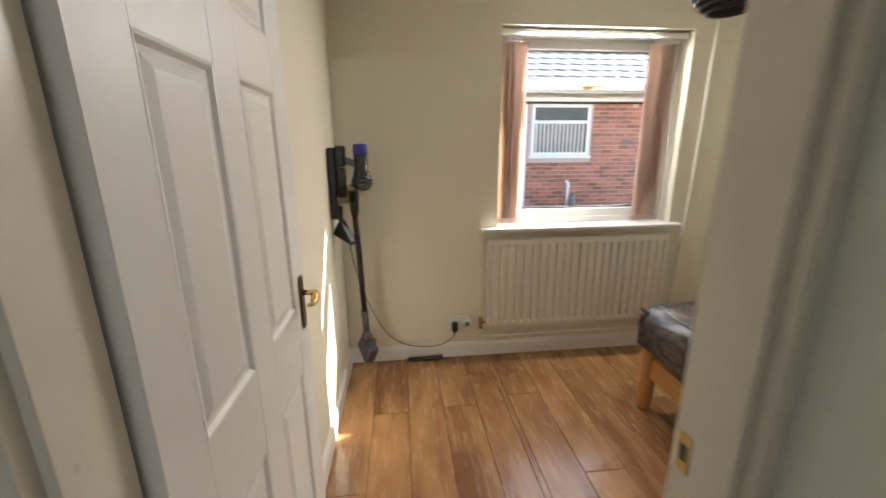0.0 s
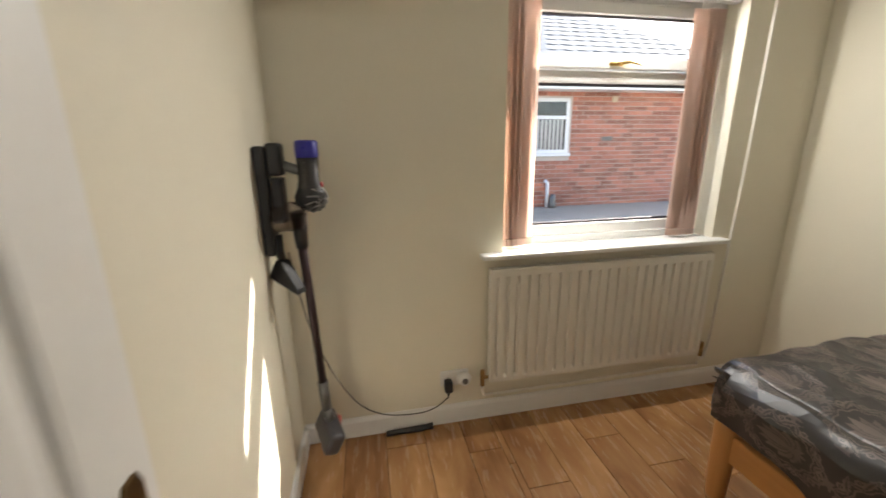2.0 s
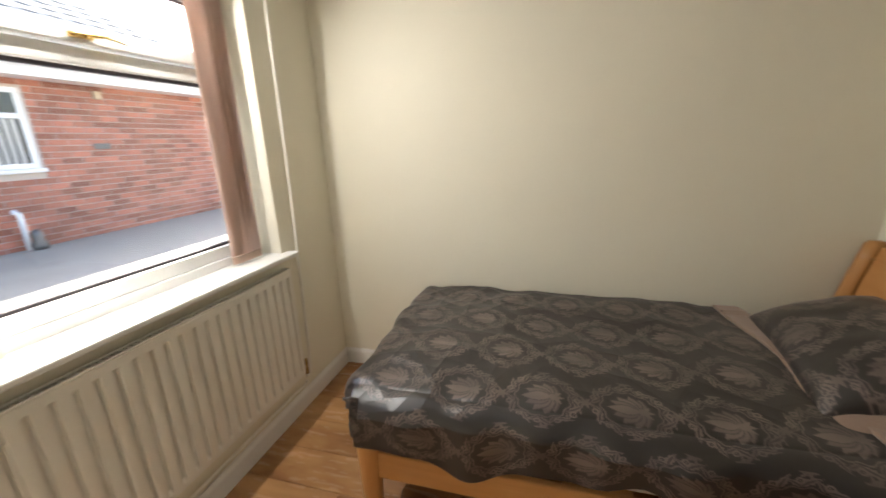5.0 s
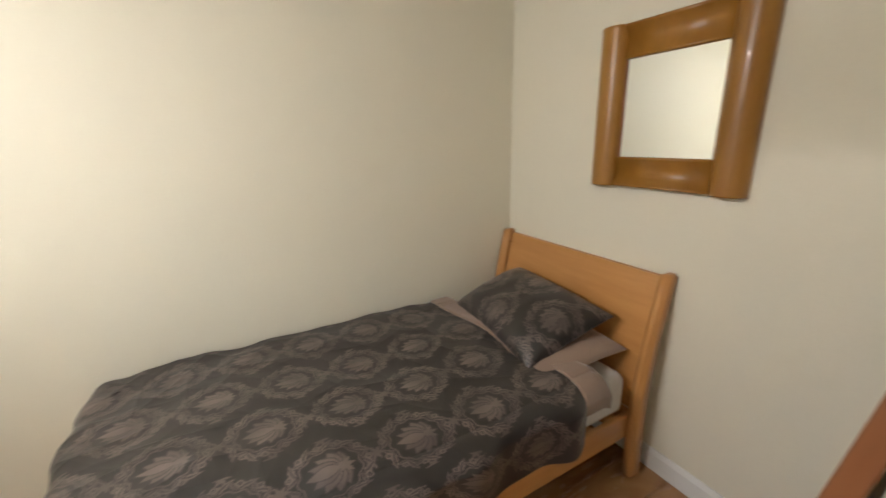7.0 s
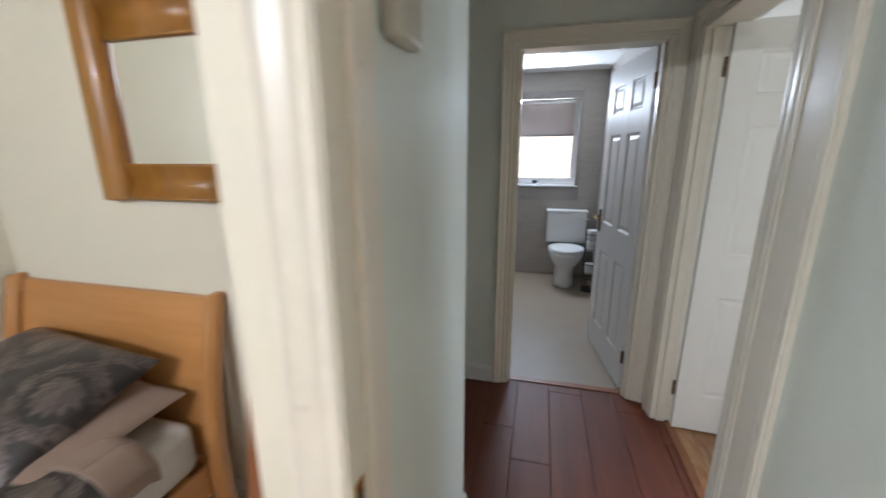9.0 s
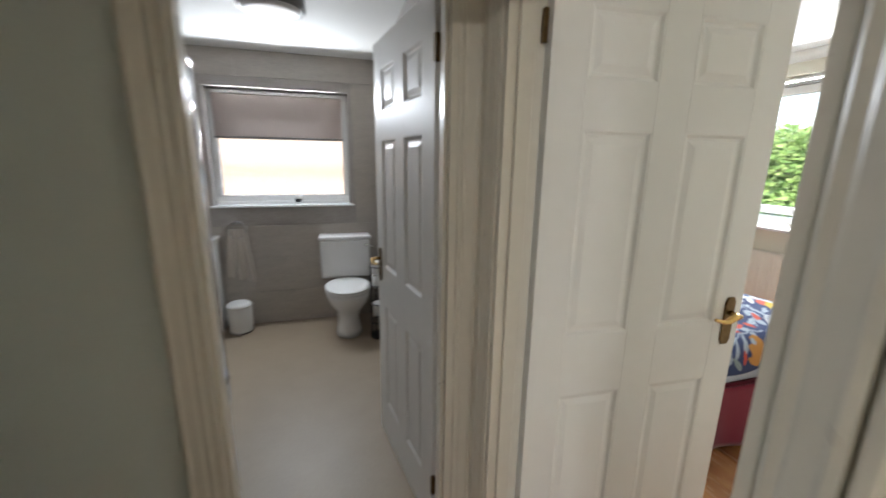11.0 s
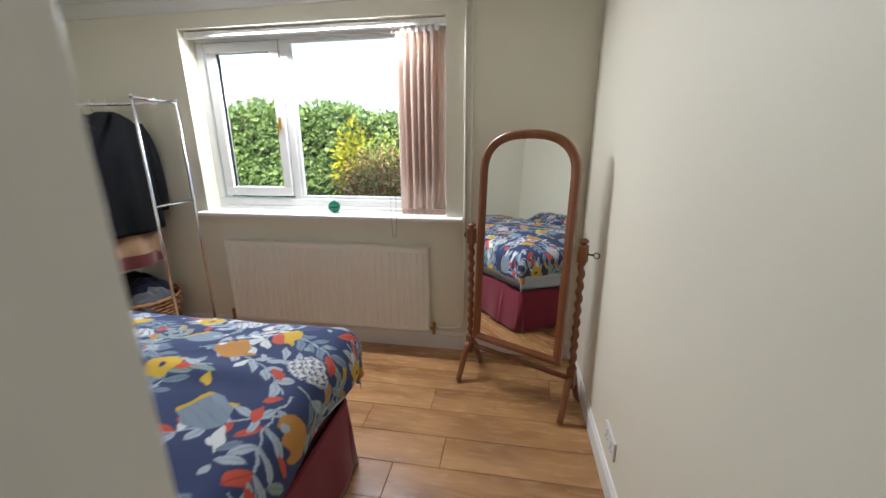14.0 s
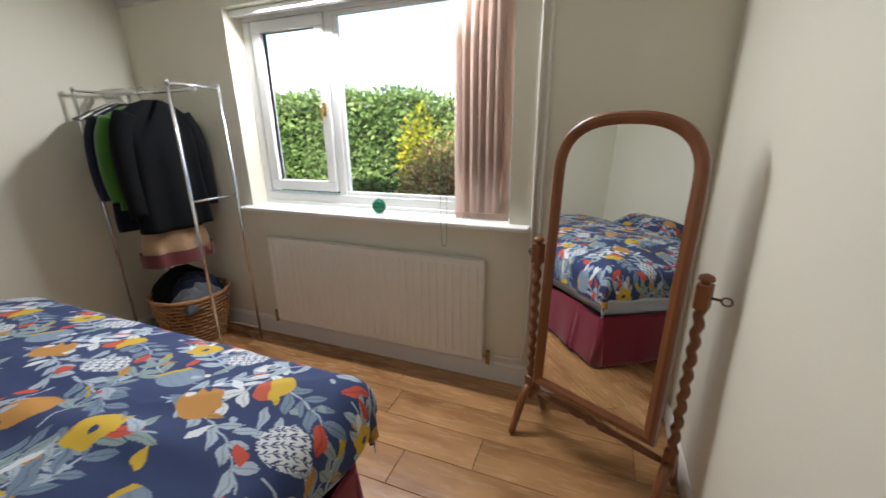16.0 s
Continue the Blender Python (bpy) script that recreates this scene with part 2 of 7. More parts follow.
def smooth_path(points, n=8):
    """A rounder path through the points (Catmull-Rom)."""
    p = [Vector(q) for q in points]
    p = [2 * p[0] - p[1], *p, 2 * p[-1] - p[-2]]
    out = []
    for i in range(1, len(p) - 2):
        for k in range(n):
            t = k / n
            a, b, c, d = p[i - 1], p[i], p[i + 1], p[i + 2]
            out.append(0.5 * (2 * b + (c - a) * t + (2 * a - 5 * b + 4 * c - d) * t * t + (3 * b - 3 * c + d - a) * t**3))
    return out + [p[-2]]


def extrude(outline, depth, m=None, bevel=0.0):
    """A flat outline (x, z), thickened along y from 0 to depth."""
    bm = bmesh.new()
    f = bm.faces.new([bm.verts.new((x, 0, z)) for x, z in outline])
    r = bmesh.ops.extrude_face_region(bm, geom=[f])
    bmesh.ops.translate(bm, vec=(0, depth, 0), verts=[v for v in r["geom"] if isinstance(v, bmesh.types.BMVert)])
    if bevel:
        bmesh.ops.recalc_face_normals(bm, faces=bm.faces)
        bmesh.ops.bevel(bm, geom=[e for e in bm.edges if e.calc_face_angle(0) > 0.6], offset=bevel, segments=2, affect="EDGES")
    if m is not None:
        bmesh.ops.transform(bm, matrix=m, verts=bm.verts)
    return bm


def wall(name, axis, c0, c1, a0, a1, z0, z1, low_mat, high_mat=None, holes=(), reveal=0):
    """A wall with thickness from c0 to c1 across the axis it does not run along, from a0 to a1 along it, with openings (a0, a1, z0, z1) through it."""
    bm = bmesh.new()
    cuts = sorted({a0, a1, *(h[0] for h in holes), *(h[1] for h in holes)})
    for u, v in zip(cuts, cuts[1:]):
        over = [h for h in holes if h[0] <= u + 1e-6 and h[1] >= v - 1e-6]
        spans = [(z0, z1)]
        for h in over:
            spans = [s for lo, hi in spans for s in ((lo, min(hi, h[2])), (max(lo, h[3]), hi)) if s[1] - s[0] > 1e-4]
        for lo, hi in spans:
            box((u, c0, lo) if axis == "x" else (c0, u, lo), (v, c1, hi) if axis == "x" else (c1, v, hi), bm=bm)
    bmesh.ops.remove_doubles(bm, verts=bm.verts, dist=1e-5)
    seen, inner = {}, []
    for f in bm.faces:
        key = tuple(sorted(v.index for v in f.verts))
        if key in seen:
            inner += [f, seen[key]]
        seen[key] = f
    bmesh.ops.delete(bm, geom=list(set(inner)), context="FACES_ONLY")
    bmesh.ops.recalc_face_normals(bm, faces=bm.faces)
    k = 1 if axis == "x" else 0
    for f in bm.faces:
        f.material_index = 1 if f.normal[k] > 0.5 else 0 if f.normal[k] < -0.5 else reveal
    ob = link(name, bm, [low_mat, high_mat or low_mat])
    return tagged(ob, kind="structure")


# ---- walls, floors, ceilings ----
H = 2.32
DOOR_H = 1.985
# small bedroom
wall("wall_north", "x", 2.38, 2.66, -0.385, 2.56, -0.15, H + 0.1, M_CREAM, mat("red_brick_outer", (0.32, 0.12, 0.08), 0.85, 0.2, 8, 60), [(0.735, 1.945, 0.915, 2.115)])
wall("wall_east", "y", 2.44, 2.56, -0.50, 2.38, 0, H, M_CREAM)
wall("wall_south", "x", -0.50, -0.33, 0.645, 2.44, 0, H, M_HALL, M_CREAM)
wall("wall_west", "y", -0.385, -0.265, 0.39, 2.38, 0, H, M_DOUBLE, M_CREAM)
wall("wall_partition", "y", 0.525, 0.645, -0.50, 0.39, 0, H, M_HALL, M_CREAM, reveal=1)
wall("wall_over_door", "x", 0.27, 0.39, -0.52, 0.525, 0, H, M_HALL, M_CREAM, [(-0.25, 0.525, 0, DOOR_H)])
# hall
wall("wall_hall_west", "y", -0.52, -0.375, -1.48, 0.27, 0, H, M_DOUBLE, M_HALL, [(-1.345, -0.60, 0, DOOR_H)])
wall("wall_hall_south", "x", -1.60, -1.48, -0.40, 2.5, 0, H, M_BATHWALL, M_HALL, [(-0.29, 0.45, 0, DOOR_H)])
wall("wall_hall_east", "y", 2.5, 2.62, -1.48, -0.50, 0, H, M_HALL)
# bathroom
wall("wall_bath_west", "y", -0.52, -0.36, -4.17, -1.60, 0, H + 0.1, M_DOUBLE, M_BATHWALL)
wall("wall_bath_south", "x", -4.20, -3.95, -0.36, 1.42, -0.15, H - 0.02, M_BATHWALL, M_BATHWALL, [(-0.09, 1.02, 1.07, 2.02)])
wall("wall_bath_east", "y", 1.42, 1.54, -4.12, -1.60, 0, H - 0.02, M_BATHWALL)
wall("wall_bath_pier", "x", -2.34, -1.60, 0.72, 1.42, 0, H - 0.02, M_BATHWALL)
# large bedroom
wall("wall_double_west", "y", -3.74, -3.46, -4.17, -0.37, -0.15, H + 0.1, mat("red_brick_outer_west", (0.32, 0.12, 0.08), 0.85, 0.2, 8, 60), M_DOUBLE, [(-3.125, -1.352, 0.962, 2.155)], 1)
wall("wall_double_north", "x", -0.49, -0.37, -3.46, -0.52, 0, H, M_DOUBLE)
wall("wall_double_south", "x", -4.17, -4.05, -3.46, -0.52, 0, H, M_DOUBLE)


def slab(name, lo, hi, material):
    return tagged(link(name, box(lo, hi), material), kind="structure")


M_SUB = mat("dark_joint", (0.05, 0.03, 0.015), 0.9)
slab("ceiling_small_bedroom", (-0.385, -0.45, H), (2.56, 2.38, H + 0.1), M_CEIL)
slab("ceiling_hall", (-0.52, -1.60, H), (2.62, -0.45, H + 0.1), M_CEIL)
slab("ceiling_hall_end", (-0.52, -0.45, H + 0.002), (-0.386, 0.46, H + 0.1), M_CEIL)
slab("ceiling_bath", (-0.36, -4.20, H - 0.02), (1.54, -1.602, H + 0.1), M_CEIL)
slab("ceiling_double", (-3.46, -4.17, H), (-0.522, -0.37, H + 0.1), M_CEIL)
FLOORS = {
    "floor_small_bedroom": slab("floor_small_bedroom", (-0.385, -0.45, -0.15), (2.56, 2.38, -0.008), M_SUB),
    "floor_hall": slab("floor_hall", (-0.46, -1.55, -0.15), (2.62, 0.39, -0.0085), M_SUB),
    "floor_double": slab("floor_double", (-3.46, -4.17, -0.15), (-0.46, -0.37, -0.008), M_SUB),
}
slab("floor_bath", (-0.52, -4.2, -0.15), (1.54, -1.55, -0.001), M_BATHFLOOR)


def baseboard(p, q, side, h=0.105, t=0.016, material=M_GLOSS):
    """A skirting board from p to q on the floor, standing out to the given side, with a rounded top edge."""
    p, q = Vector((*p, 0)), Vector((*q, 0))
    d = (q - p).normalized()
    n = Vector((-d.y, d.x, 0)) * side
    prof = [(0, 0), (t, 0), (t, h - 0.022), (t - 0.003, h - 0.014), (t * 0.55, h - 0.006), (t * 0.4, h), (0, h)]
    bm = bmesh.new()
    a = [bm.verts.new(p + n * u + Vector((0, 0, z))) for u, z in prof]
    b = [bm.verts.new(q + n * u + Vector((0, 0, z))) for u, z in prof]
    for i in range(len(prof)):
        j = (i + 1) % len(prof)
        bm.faces.new((a[i], a[j], b[j], b[i]))
    bm.faces.new(a[::-1])
    bm.faces.new(b)
    return tagged(link("baseboard", bm, material), kind="structure")


baseboard((-0.265, 2.38), (2.44, 2.38), -1)
baseboard((-0.265, 0.47), (-0.265, 2.363), -1)
baseboard((2.44, -0.33), (2.44, 2.363), 1)
baseboard((0.676, -0.33), (2.423, -0.33), 1)
baseboard((0.645, -0.313), (0.645, 0.37), -1)
baseboard((-3.46, -0.49), (-0.54, -0.49), -1)
baseboard((-3.46, -4.04), (-3.46, -0.507), -1, 0.13)
baseboard((-3.443, -4.05), (-0.54, -4.05), 1)
baseboard((-0.522, -4.03), (-0.522, -1.40), 1)
baseboard((0.535, -1.48), (2.49, -1.48), 1)
baseboard((0.525, -0.50), (0.525, 0.26), 1)
baseboard((0.527, -0.50), (2.49, -0.50), -1)
baseboard((-0.375, -0.348), (-0.375, 0.19), -1)


# ---- ground and distance ----
def ground_height(x, y):
    t = min(1, max(0, (y - 3.0) / 1.5))
    return -0.16 + 0.54 * t * t * (3 - 2 * t)


bm = bmesh.new()
xs = [-400, -60, -20, -10, -3.7, 0, 1, 2, 3, 4, 5, 6, 8, 10, 14, 20, 60, 400]
ys = [-400, -60, -20, -8, -4.1, 0, 2.66, 3.0, 3.2, 3.4, 3.6, 3.8, 4.0, 4.2, 4.5, 5, 6, 7, 9, 14, 20, 60, 400]
g = [[bm.verts.new((x, y, ground_height(x, y))) for y in ys] for x in xs]
for i in range(len(xs) - 1):
    for j in range(len(ys) - 1):
        bm.faces.new((g[i][j], g[i + 1][j], g[i + 1][j + 1], g[i][j + 1]))
M_PAVE = mat("pale_concrete", (0.36, 0.34, 0.30), 0.9, 0.12, 2, 40, 0.003)
tagged(link("ground", bm, M_PAVE), kind="structure")


# ---- doors ----
def panel_mesh(w, h):
    """A sunk door panel with a raised field, the same on both sides, centred, thickness along y."""
    bm = bmesh.new()
    for s in (1, -1):
        loops = []
        for inset, y in ((0, 0.0175), (0.006, 0.0165), (0.014, 0.0095), (0.022, 0.0085), (0.040, 0.0135), (0.043, 0.0138)):
            x, z = w / 2 - inset, h / 2 - inset
            loops.append([bm.verts.new((a * x, s * y, b * z)) for a, b in ((-1, -1), (1, -1), (1, 1), (-1, 1))])
        for p, q in zip(loops, loops[1:]):
            for k in range(4):
                bm.faces.new((p[k], p[(k + 1) % 4], q[(k + 1) % 4], q[k]))
        bm.faces.new(loops[-1])
    return bm


def door(name, width, at, rz, label, handle_mat, hinge_mat, plate_sides=(1, -1)):
    """A six-panel door leaf: hinge edge at the origin, running along +x, thickness along y."""
    d = thing(name, label, "door", at, rz, kind="structure")
    st, mid, T = 0.105, 0.11, 0.0175
    pw = (width - 2 * st - mid) / 2
    rows = [(0.205, 0.76), (0.955, 1.555), (1.675, 1.855)]
    top, bot = 1.972, 0.008
    for x0, x1 in ((0, st), (st + pw, st + pw + mid), (width - st, width)):
        part("stile", box((x0, -T, bot), (x1, T, top), 0.0012), M_GLOSS, d)
    zs = [(bot, rows[0][0]), (rows[0][1], rows[1][0]), (rows[1][1], rows[2][0]), (rows[2][1], top)]
    for z0, z1 in zs:
        for x0 in (st, st + pw + mid):
            part("rail", box((x0, -T + 0.0003, z0), (x0 + pw, T - 0.0003, z1)), M_GLOSS, d)
    for z0, z1 in rows:
        for x0 in (st, st + pw + mid):
            p = part("panel", panel_mesh(pw, z1 - z0), M_GLOSS, d)
            p.location = (x0 + pw / 2, 0, (z0 + z1) / 2)
    for s in plate_sides:
        hz, hx = 0.96, width - 0.05
        out = [(hx + a, hz + b) for a, b in ((-0.02, -0.065), (-0.012, -0.083), (0.012, -0.083), (0.02, -0.065), (0.02, 0.065), (0.012, 0.083), (-0.012, 0.083), (-0.02, 0.065))]
        plate = part("handle_plate", extrude(out, s * 0.006, Matrix.Translation((0, s * T, 0)), 0.0015), handle_mat, d, "lacquered brass backplate with dark edge")
        lev = tube([(hx, s * (T + 0.005), hz + 0.03), (hx, s * (T + 0.045), hz + 0.03)], 0.0085, 12)
        join(lev, tube(smooth_path([(hx, s * (T + 0.042), hz + 0.03), (hx - 0.03, s * (T + 0.05), hz + 0.034), (hx - 0.065, s * (T + 0.052), hz + 0.022), (hx - 0.105, s * (T + 0.048), hz + 0.03)], 6), [0.0085 + 0.003 * math.sin(i * 0.25) for i in range(19)], 10))
        part("handle", lev, M_BRASS, plate, "curved brass lever handle", True)
    for z in (0.225, 1.80):
        part("hinge", box((-0.012, T - 0.012, z - 0.04), (0.004, T + 0.004, z + 0.04), 0.001), hinge_mat, d, "brass butt hinge")
    return d


def architrave(cx, half, y, out, axis, name="trim", h=DOOR_H, material=M_TRIM, skip=()):
    """Moulded trim round a door opening centred at cx along the axis, on the wall face at y, standing out to the given side."""
    prof = [(0.0, 0.0), (0.0, 0.008), (0.006, 0.011), (0.018, 0.009), (0.026, 0.013), (0.050, 0.018), (0.058, 0.022), (0.068, 0.020), (0.070, 0.0)]
    bm = bmesh.new()

    def put(a, z, d):
        return bm.verts.new((a, y + out * d, z) if axis == "x" else (y + out * d, a, z))

    rings = []
    for u, d in prof:
        o = half + 0.004 + u
        rings.append([put(cx - o, 0, d), put(cx - o, h + 0.004 + u, d), put(cx + o, h + 0.004 + u, d), put(cx + o, 0, d)])
    keep = [k for k in range(3) if k not in skip]
    for a, b in zip(rings, rings[1:]):
        for k in keep:
            bm.faces.new((a[k], a[k + 1], b[k + 1], b[k]))
    for k in (0, 3):
        bm.faces.new([r[k] for r in rings])
    return tagged(link(name, bm, material), kind="structure")


def lining(lo, hi, axis, name, h=DOOR_H, stop=None):
    """The lining boards inside an opening with the stop bead; lo and hi are the opening's corners (x, y)."""
    bm = bmesh.new()
    t = 0.004
    (x0, y0), (x1, y1) = lo, hi
    if axis == "x":
        for a, b in ((x0 - t, x0 + 0.02), (x1 - 0.02, x1 + t)):
            box((a, y0 - t, 0), (b, y1 + t, h), 0.001, bm=bm)
        box((x0 + 0.02, y0 - t, h - 0.02), (x1 - 0.02, y1 + t, h + t), 0.001, bm=bm)
        for a, b in ((x0 + 0.02, x0 + 0.033), (x1 - 0.033, x1 - 0.02)):
            box((a, stop[0], 0), (b, stop[1], h - 0.02), 0.002, bm=bm)
    else:
        for a, b in ((y0 - t, y0 + 0.02), (y1 - 0.02, y1 + t)):
            box((x0 - t, a, 0), (x1 + t, b, h), 0.001, bm=bm)
        box((x0 - t, y0 + 0.02, h - 0.02), (x1 + t, y1 - 0.02, h + t), 0.001, bm=bm)
        for a, b in ((y0 + 0.02, y0 + 0.033), (y1 - 0.033, y1 - 0.02)):
            box((stop[0], a, 0), (stop[1], b, h - 0.02), 0.002, bm=bm)
    return tagged(link(name, bm, M_TRIM), kind="structure")


lining((-0.25, 0.27), (0.525, 0.39), "x", "door_lining_small_bedroom", stop=(0.285, 0.345))
architrave(0.1375, 0.3875, 0.27, -1, "x", skip=(2,))
architrave(0.1375, 0.3675, 0.39, 1, "x", skip=(0,))
strike = thing("strike_plate", "small brass strike plate let into door lining", "strike plate", (0.504, 0.372, 0.985))
part("plate", box((-0.0015, -0.012, -0.03), (0.0015, 0.012, 0.03), 0.0008), M_BRASS, strike)
part("latch_hole", box((-0.0025, -0.006, -0.012), (-0.0012, 0.006, 0.012)), M_BLACK, strike)
lining((-0.52, -1.345), (-0.375, -0.60), "y", "door_lining_double", stop=(-0.445, -0.40))
architrave(-0.9725, 0.3725, -0.375, 1, "y")
# flat facing boards that carry the trim to the corner and to the next frame
for y0, y1 in ((-1.478, -1.4185), (-0.5235, -0.352)):
    bm = box((-0.3745, y0, 0), (-0.359, y1, 2.06), 0.003, 2)
    if y1 > -1:
        for a, b, d in ((y1 - 0.03, y1 - 0.004, 0.010), (y1 - 0.062, y1 - 0.038, 0.005), (y0 + 0.004, y0 + 0.02, 0.006)):
            box((-0.36, a, 0), (-0.359 + d, b, 2.06), 0.003, 2, bm)
    tagged(link("trim", bm, M_TRIM), kind="structure")
architrave(-0.9725, 0.3725, -0.52, -1, "y", skip=(2,))
lining((-0.29, -1.60), (0.45, -1.48), "x", "door_lining_bath", stop=(-1.55, -1.50))
architrave(0.08, 0.37, -1.48, 1, "x")
d1 = door("door_1", 0.742, (-0.2225, 0.401, 0), 89.5, "open white six-panel door with brass lever handle", M_AGED, M_AGED, (-1,))
d2 = door("door_2", 0.70, (-0.265, -1.575, 0), -81, "open white six-panel bathroom door seen in shade", M_AGED, M_AGED, (1, -1))
d3 = door("door_3", 0.762, (-0.464, -1.285, 0), 177.5, "open white six-panel bedroom door with brass lever handle", M_AGED, M_AGED, (-1,))


# ---- windows ----
def frame_ring(u0, u1, z0, z1, w, d0, d1, axis, bevel=0.006):
    """A mitred bar frame: outer size u0..u1, z0..z1, bar width w, depth d0..d1 on the other axis."""
    bm = bmesh.new()
    for a, b, c, d in ((u0, u1, z0, z0 + w), (u0, u1, z1 - w, z1), (u0, u0 + w, z0 + w, z1 - w), (u1 - w, u1, z0 + w, z1 - w)):
        box((a, d0, c) if axis == "x" else (d0, a, c), (b, d1, d) if axis == "x" else (d1, b, d), bevel, 2, bm)
    return bm


def pane(u0, u1, z0, z1, d, axis, parent, material=M_GLASS):
    lo = (u0, d - 0.003, z0) if axis == "x" else (d - 0.003, u0, z0)
    hi = (u1, d + 0.003, z1) if axis == "x" else (d + 0.003, u1, z1)
    p = part("pane", box(lo, hi), material, parent, "clear window glass")
    p.visible_shadow = False
    return p


# small bedroom window: opening light above a fixed light
w1 = thing("window_1", "white plastic window with top opening light and brass handle", "window", kind="structure")
part("window_frame", frame_ring(0.735, 1.945, 0.955, 2.115, 0.055, 2.505, 2.575, "x"), M_UPVC, w1)
part("transom", box((0.79, 2.507, 1.71), (1.89, 2.573, 1.765), 0.005, 2), M_UPVC, w1)
sash = part("top_sash", frame_ring(0.80, 1.88, 1.772, 2.068, 0.055, 2.495, 2.56, "x"), M_UPVC, w1)
pane(0.853, 1.827, 1.825, 2.015, 2.535, "x", w1)
pane(0.788, 1.892, 1.008, 1.712, 2.54, "x", w1)
part("glazing_bead", frame_ring(0.789, 1.891, 1.009, 1.711, 0.012, 2.525, 2.55, "x", 0.002), mat("dark_gasket", (0.06, 0.05, 0.06), 0.7), w1)
part("glazing_bead", frame_ring(0.853, 1.827, 1.825, 2.015, 0.006, 2.52, 2.55, "x", 0.001), bpy.data.materials["dark_gasket"], w1)
hd = box((1.30, 2.478, 1.787), (1.37, 2.497, 1.803), 0.004, 2)
join(hd, tube([(1.345, 2.48, 1.795), (1.35, 2.462, 1.795), (1.39, 2.458, 1.80), (1.455, 2.458, 1.79)], [0.007, 0.007, 0.006, 0.004], 10))
part("handle", hd, M_BRASS, w1, "brass window handle", True)
part("window_sill", box((0.62, 2.318, 0.893), (2.005, 2.51, 0.9165), 0.006, 2), M_GLOSS, w1)
part("sill_upstand", box((0.737, 2.495, 0.915), (1.943, 2.58, 0.956), 0.004), M_UPVC, w1)

# large bedroom window: side casement and fixed light
w2 = thing("window_2", "white plastic window with side casement and brass handle", "window", kind="structure")
part("window_frame", frame_ring(-3.125, -1.352, 0.99, 2.155, 0.055, -3.66, -3.59, "y"), M_UPVC, w2)
part("mullion", box((-3.658, -2.50, 1.045), (-3.592, -2.445, 2.10), 0.005, 2), M_UPVC, w2)
part("side_sash", frame_ring(-3.045, -2.505, 1.065, 2.095, 0.065, -3.645, -3.578, "y"), M_UPVC, w2)
pane(-2.985, -2.565, 1.125, 2.035, -3.62, "y", w2)
pane(-2.446, -1.405, 1.045, 2.10, -3.62, "y", w2)
part("glazing_bead", frame_ring(-2.986, -2.564, 1.124, 2.036, 0.006, -3.635, -3.605, "y", 0.001), bpy.data.materials["dark_gasket"], w2)
part("glazing_bead", frame_ring(-2.446, -1.405, 1.045, 2.10, 0.024, -3.633, -3.600, "y", 0.004), M_UPVC, w2)
hd = box((-3.579, -2.547, 1.53), (-3.562, -2.529, 1.61), 0.004, 2)
join(hd, tube([(-3.565, -2.538, 1.585), (-3.545, -2.538, 1.585), (-3.54, -2.538, 1.54), (-3.54, -2.540, 1.485)], [0.007, 0.007, 0.006, 0.004], 10))
part("handle", hd, M_BRASS, w2, "brass window handle", True)
part("window_sill", box((-3.60, -3.17, 0.942), (-3.385, -1.242, 0.966), 0.006, 2), M_GLOSS, w2)
part("sill_upstand", box((-3.67, -3.123, 0.964), (-3.585, -1.354, 0.991), 0.004), M_UPVC, w2)

# bathroom window
w3 = thing("window_3", "white plastic bathroom window with obscured glass", "window", kind="structure")
part("window_frame", frame_ring(-0.09, 1.02, 1.10, 2.02, 0.05, -4.13, -4.06, "x"), M_UPVC, w3)
pane(-0.045, 0.975, 1.148, 1.972, -4.10, "x", w3, M_FROST)
part("window_sill", box((-0.12, -4.10, 1.055), (1.05, -3.925, 1.0725), 0.005, 2), M_UPVC, w3)
part("sill_upstand", box((-0.088, -4.14, 1.0705), (1.018, -4.058, 1.101), 0.003), M_UPVC, w3)


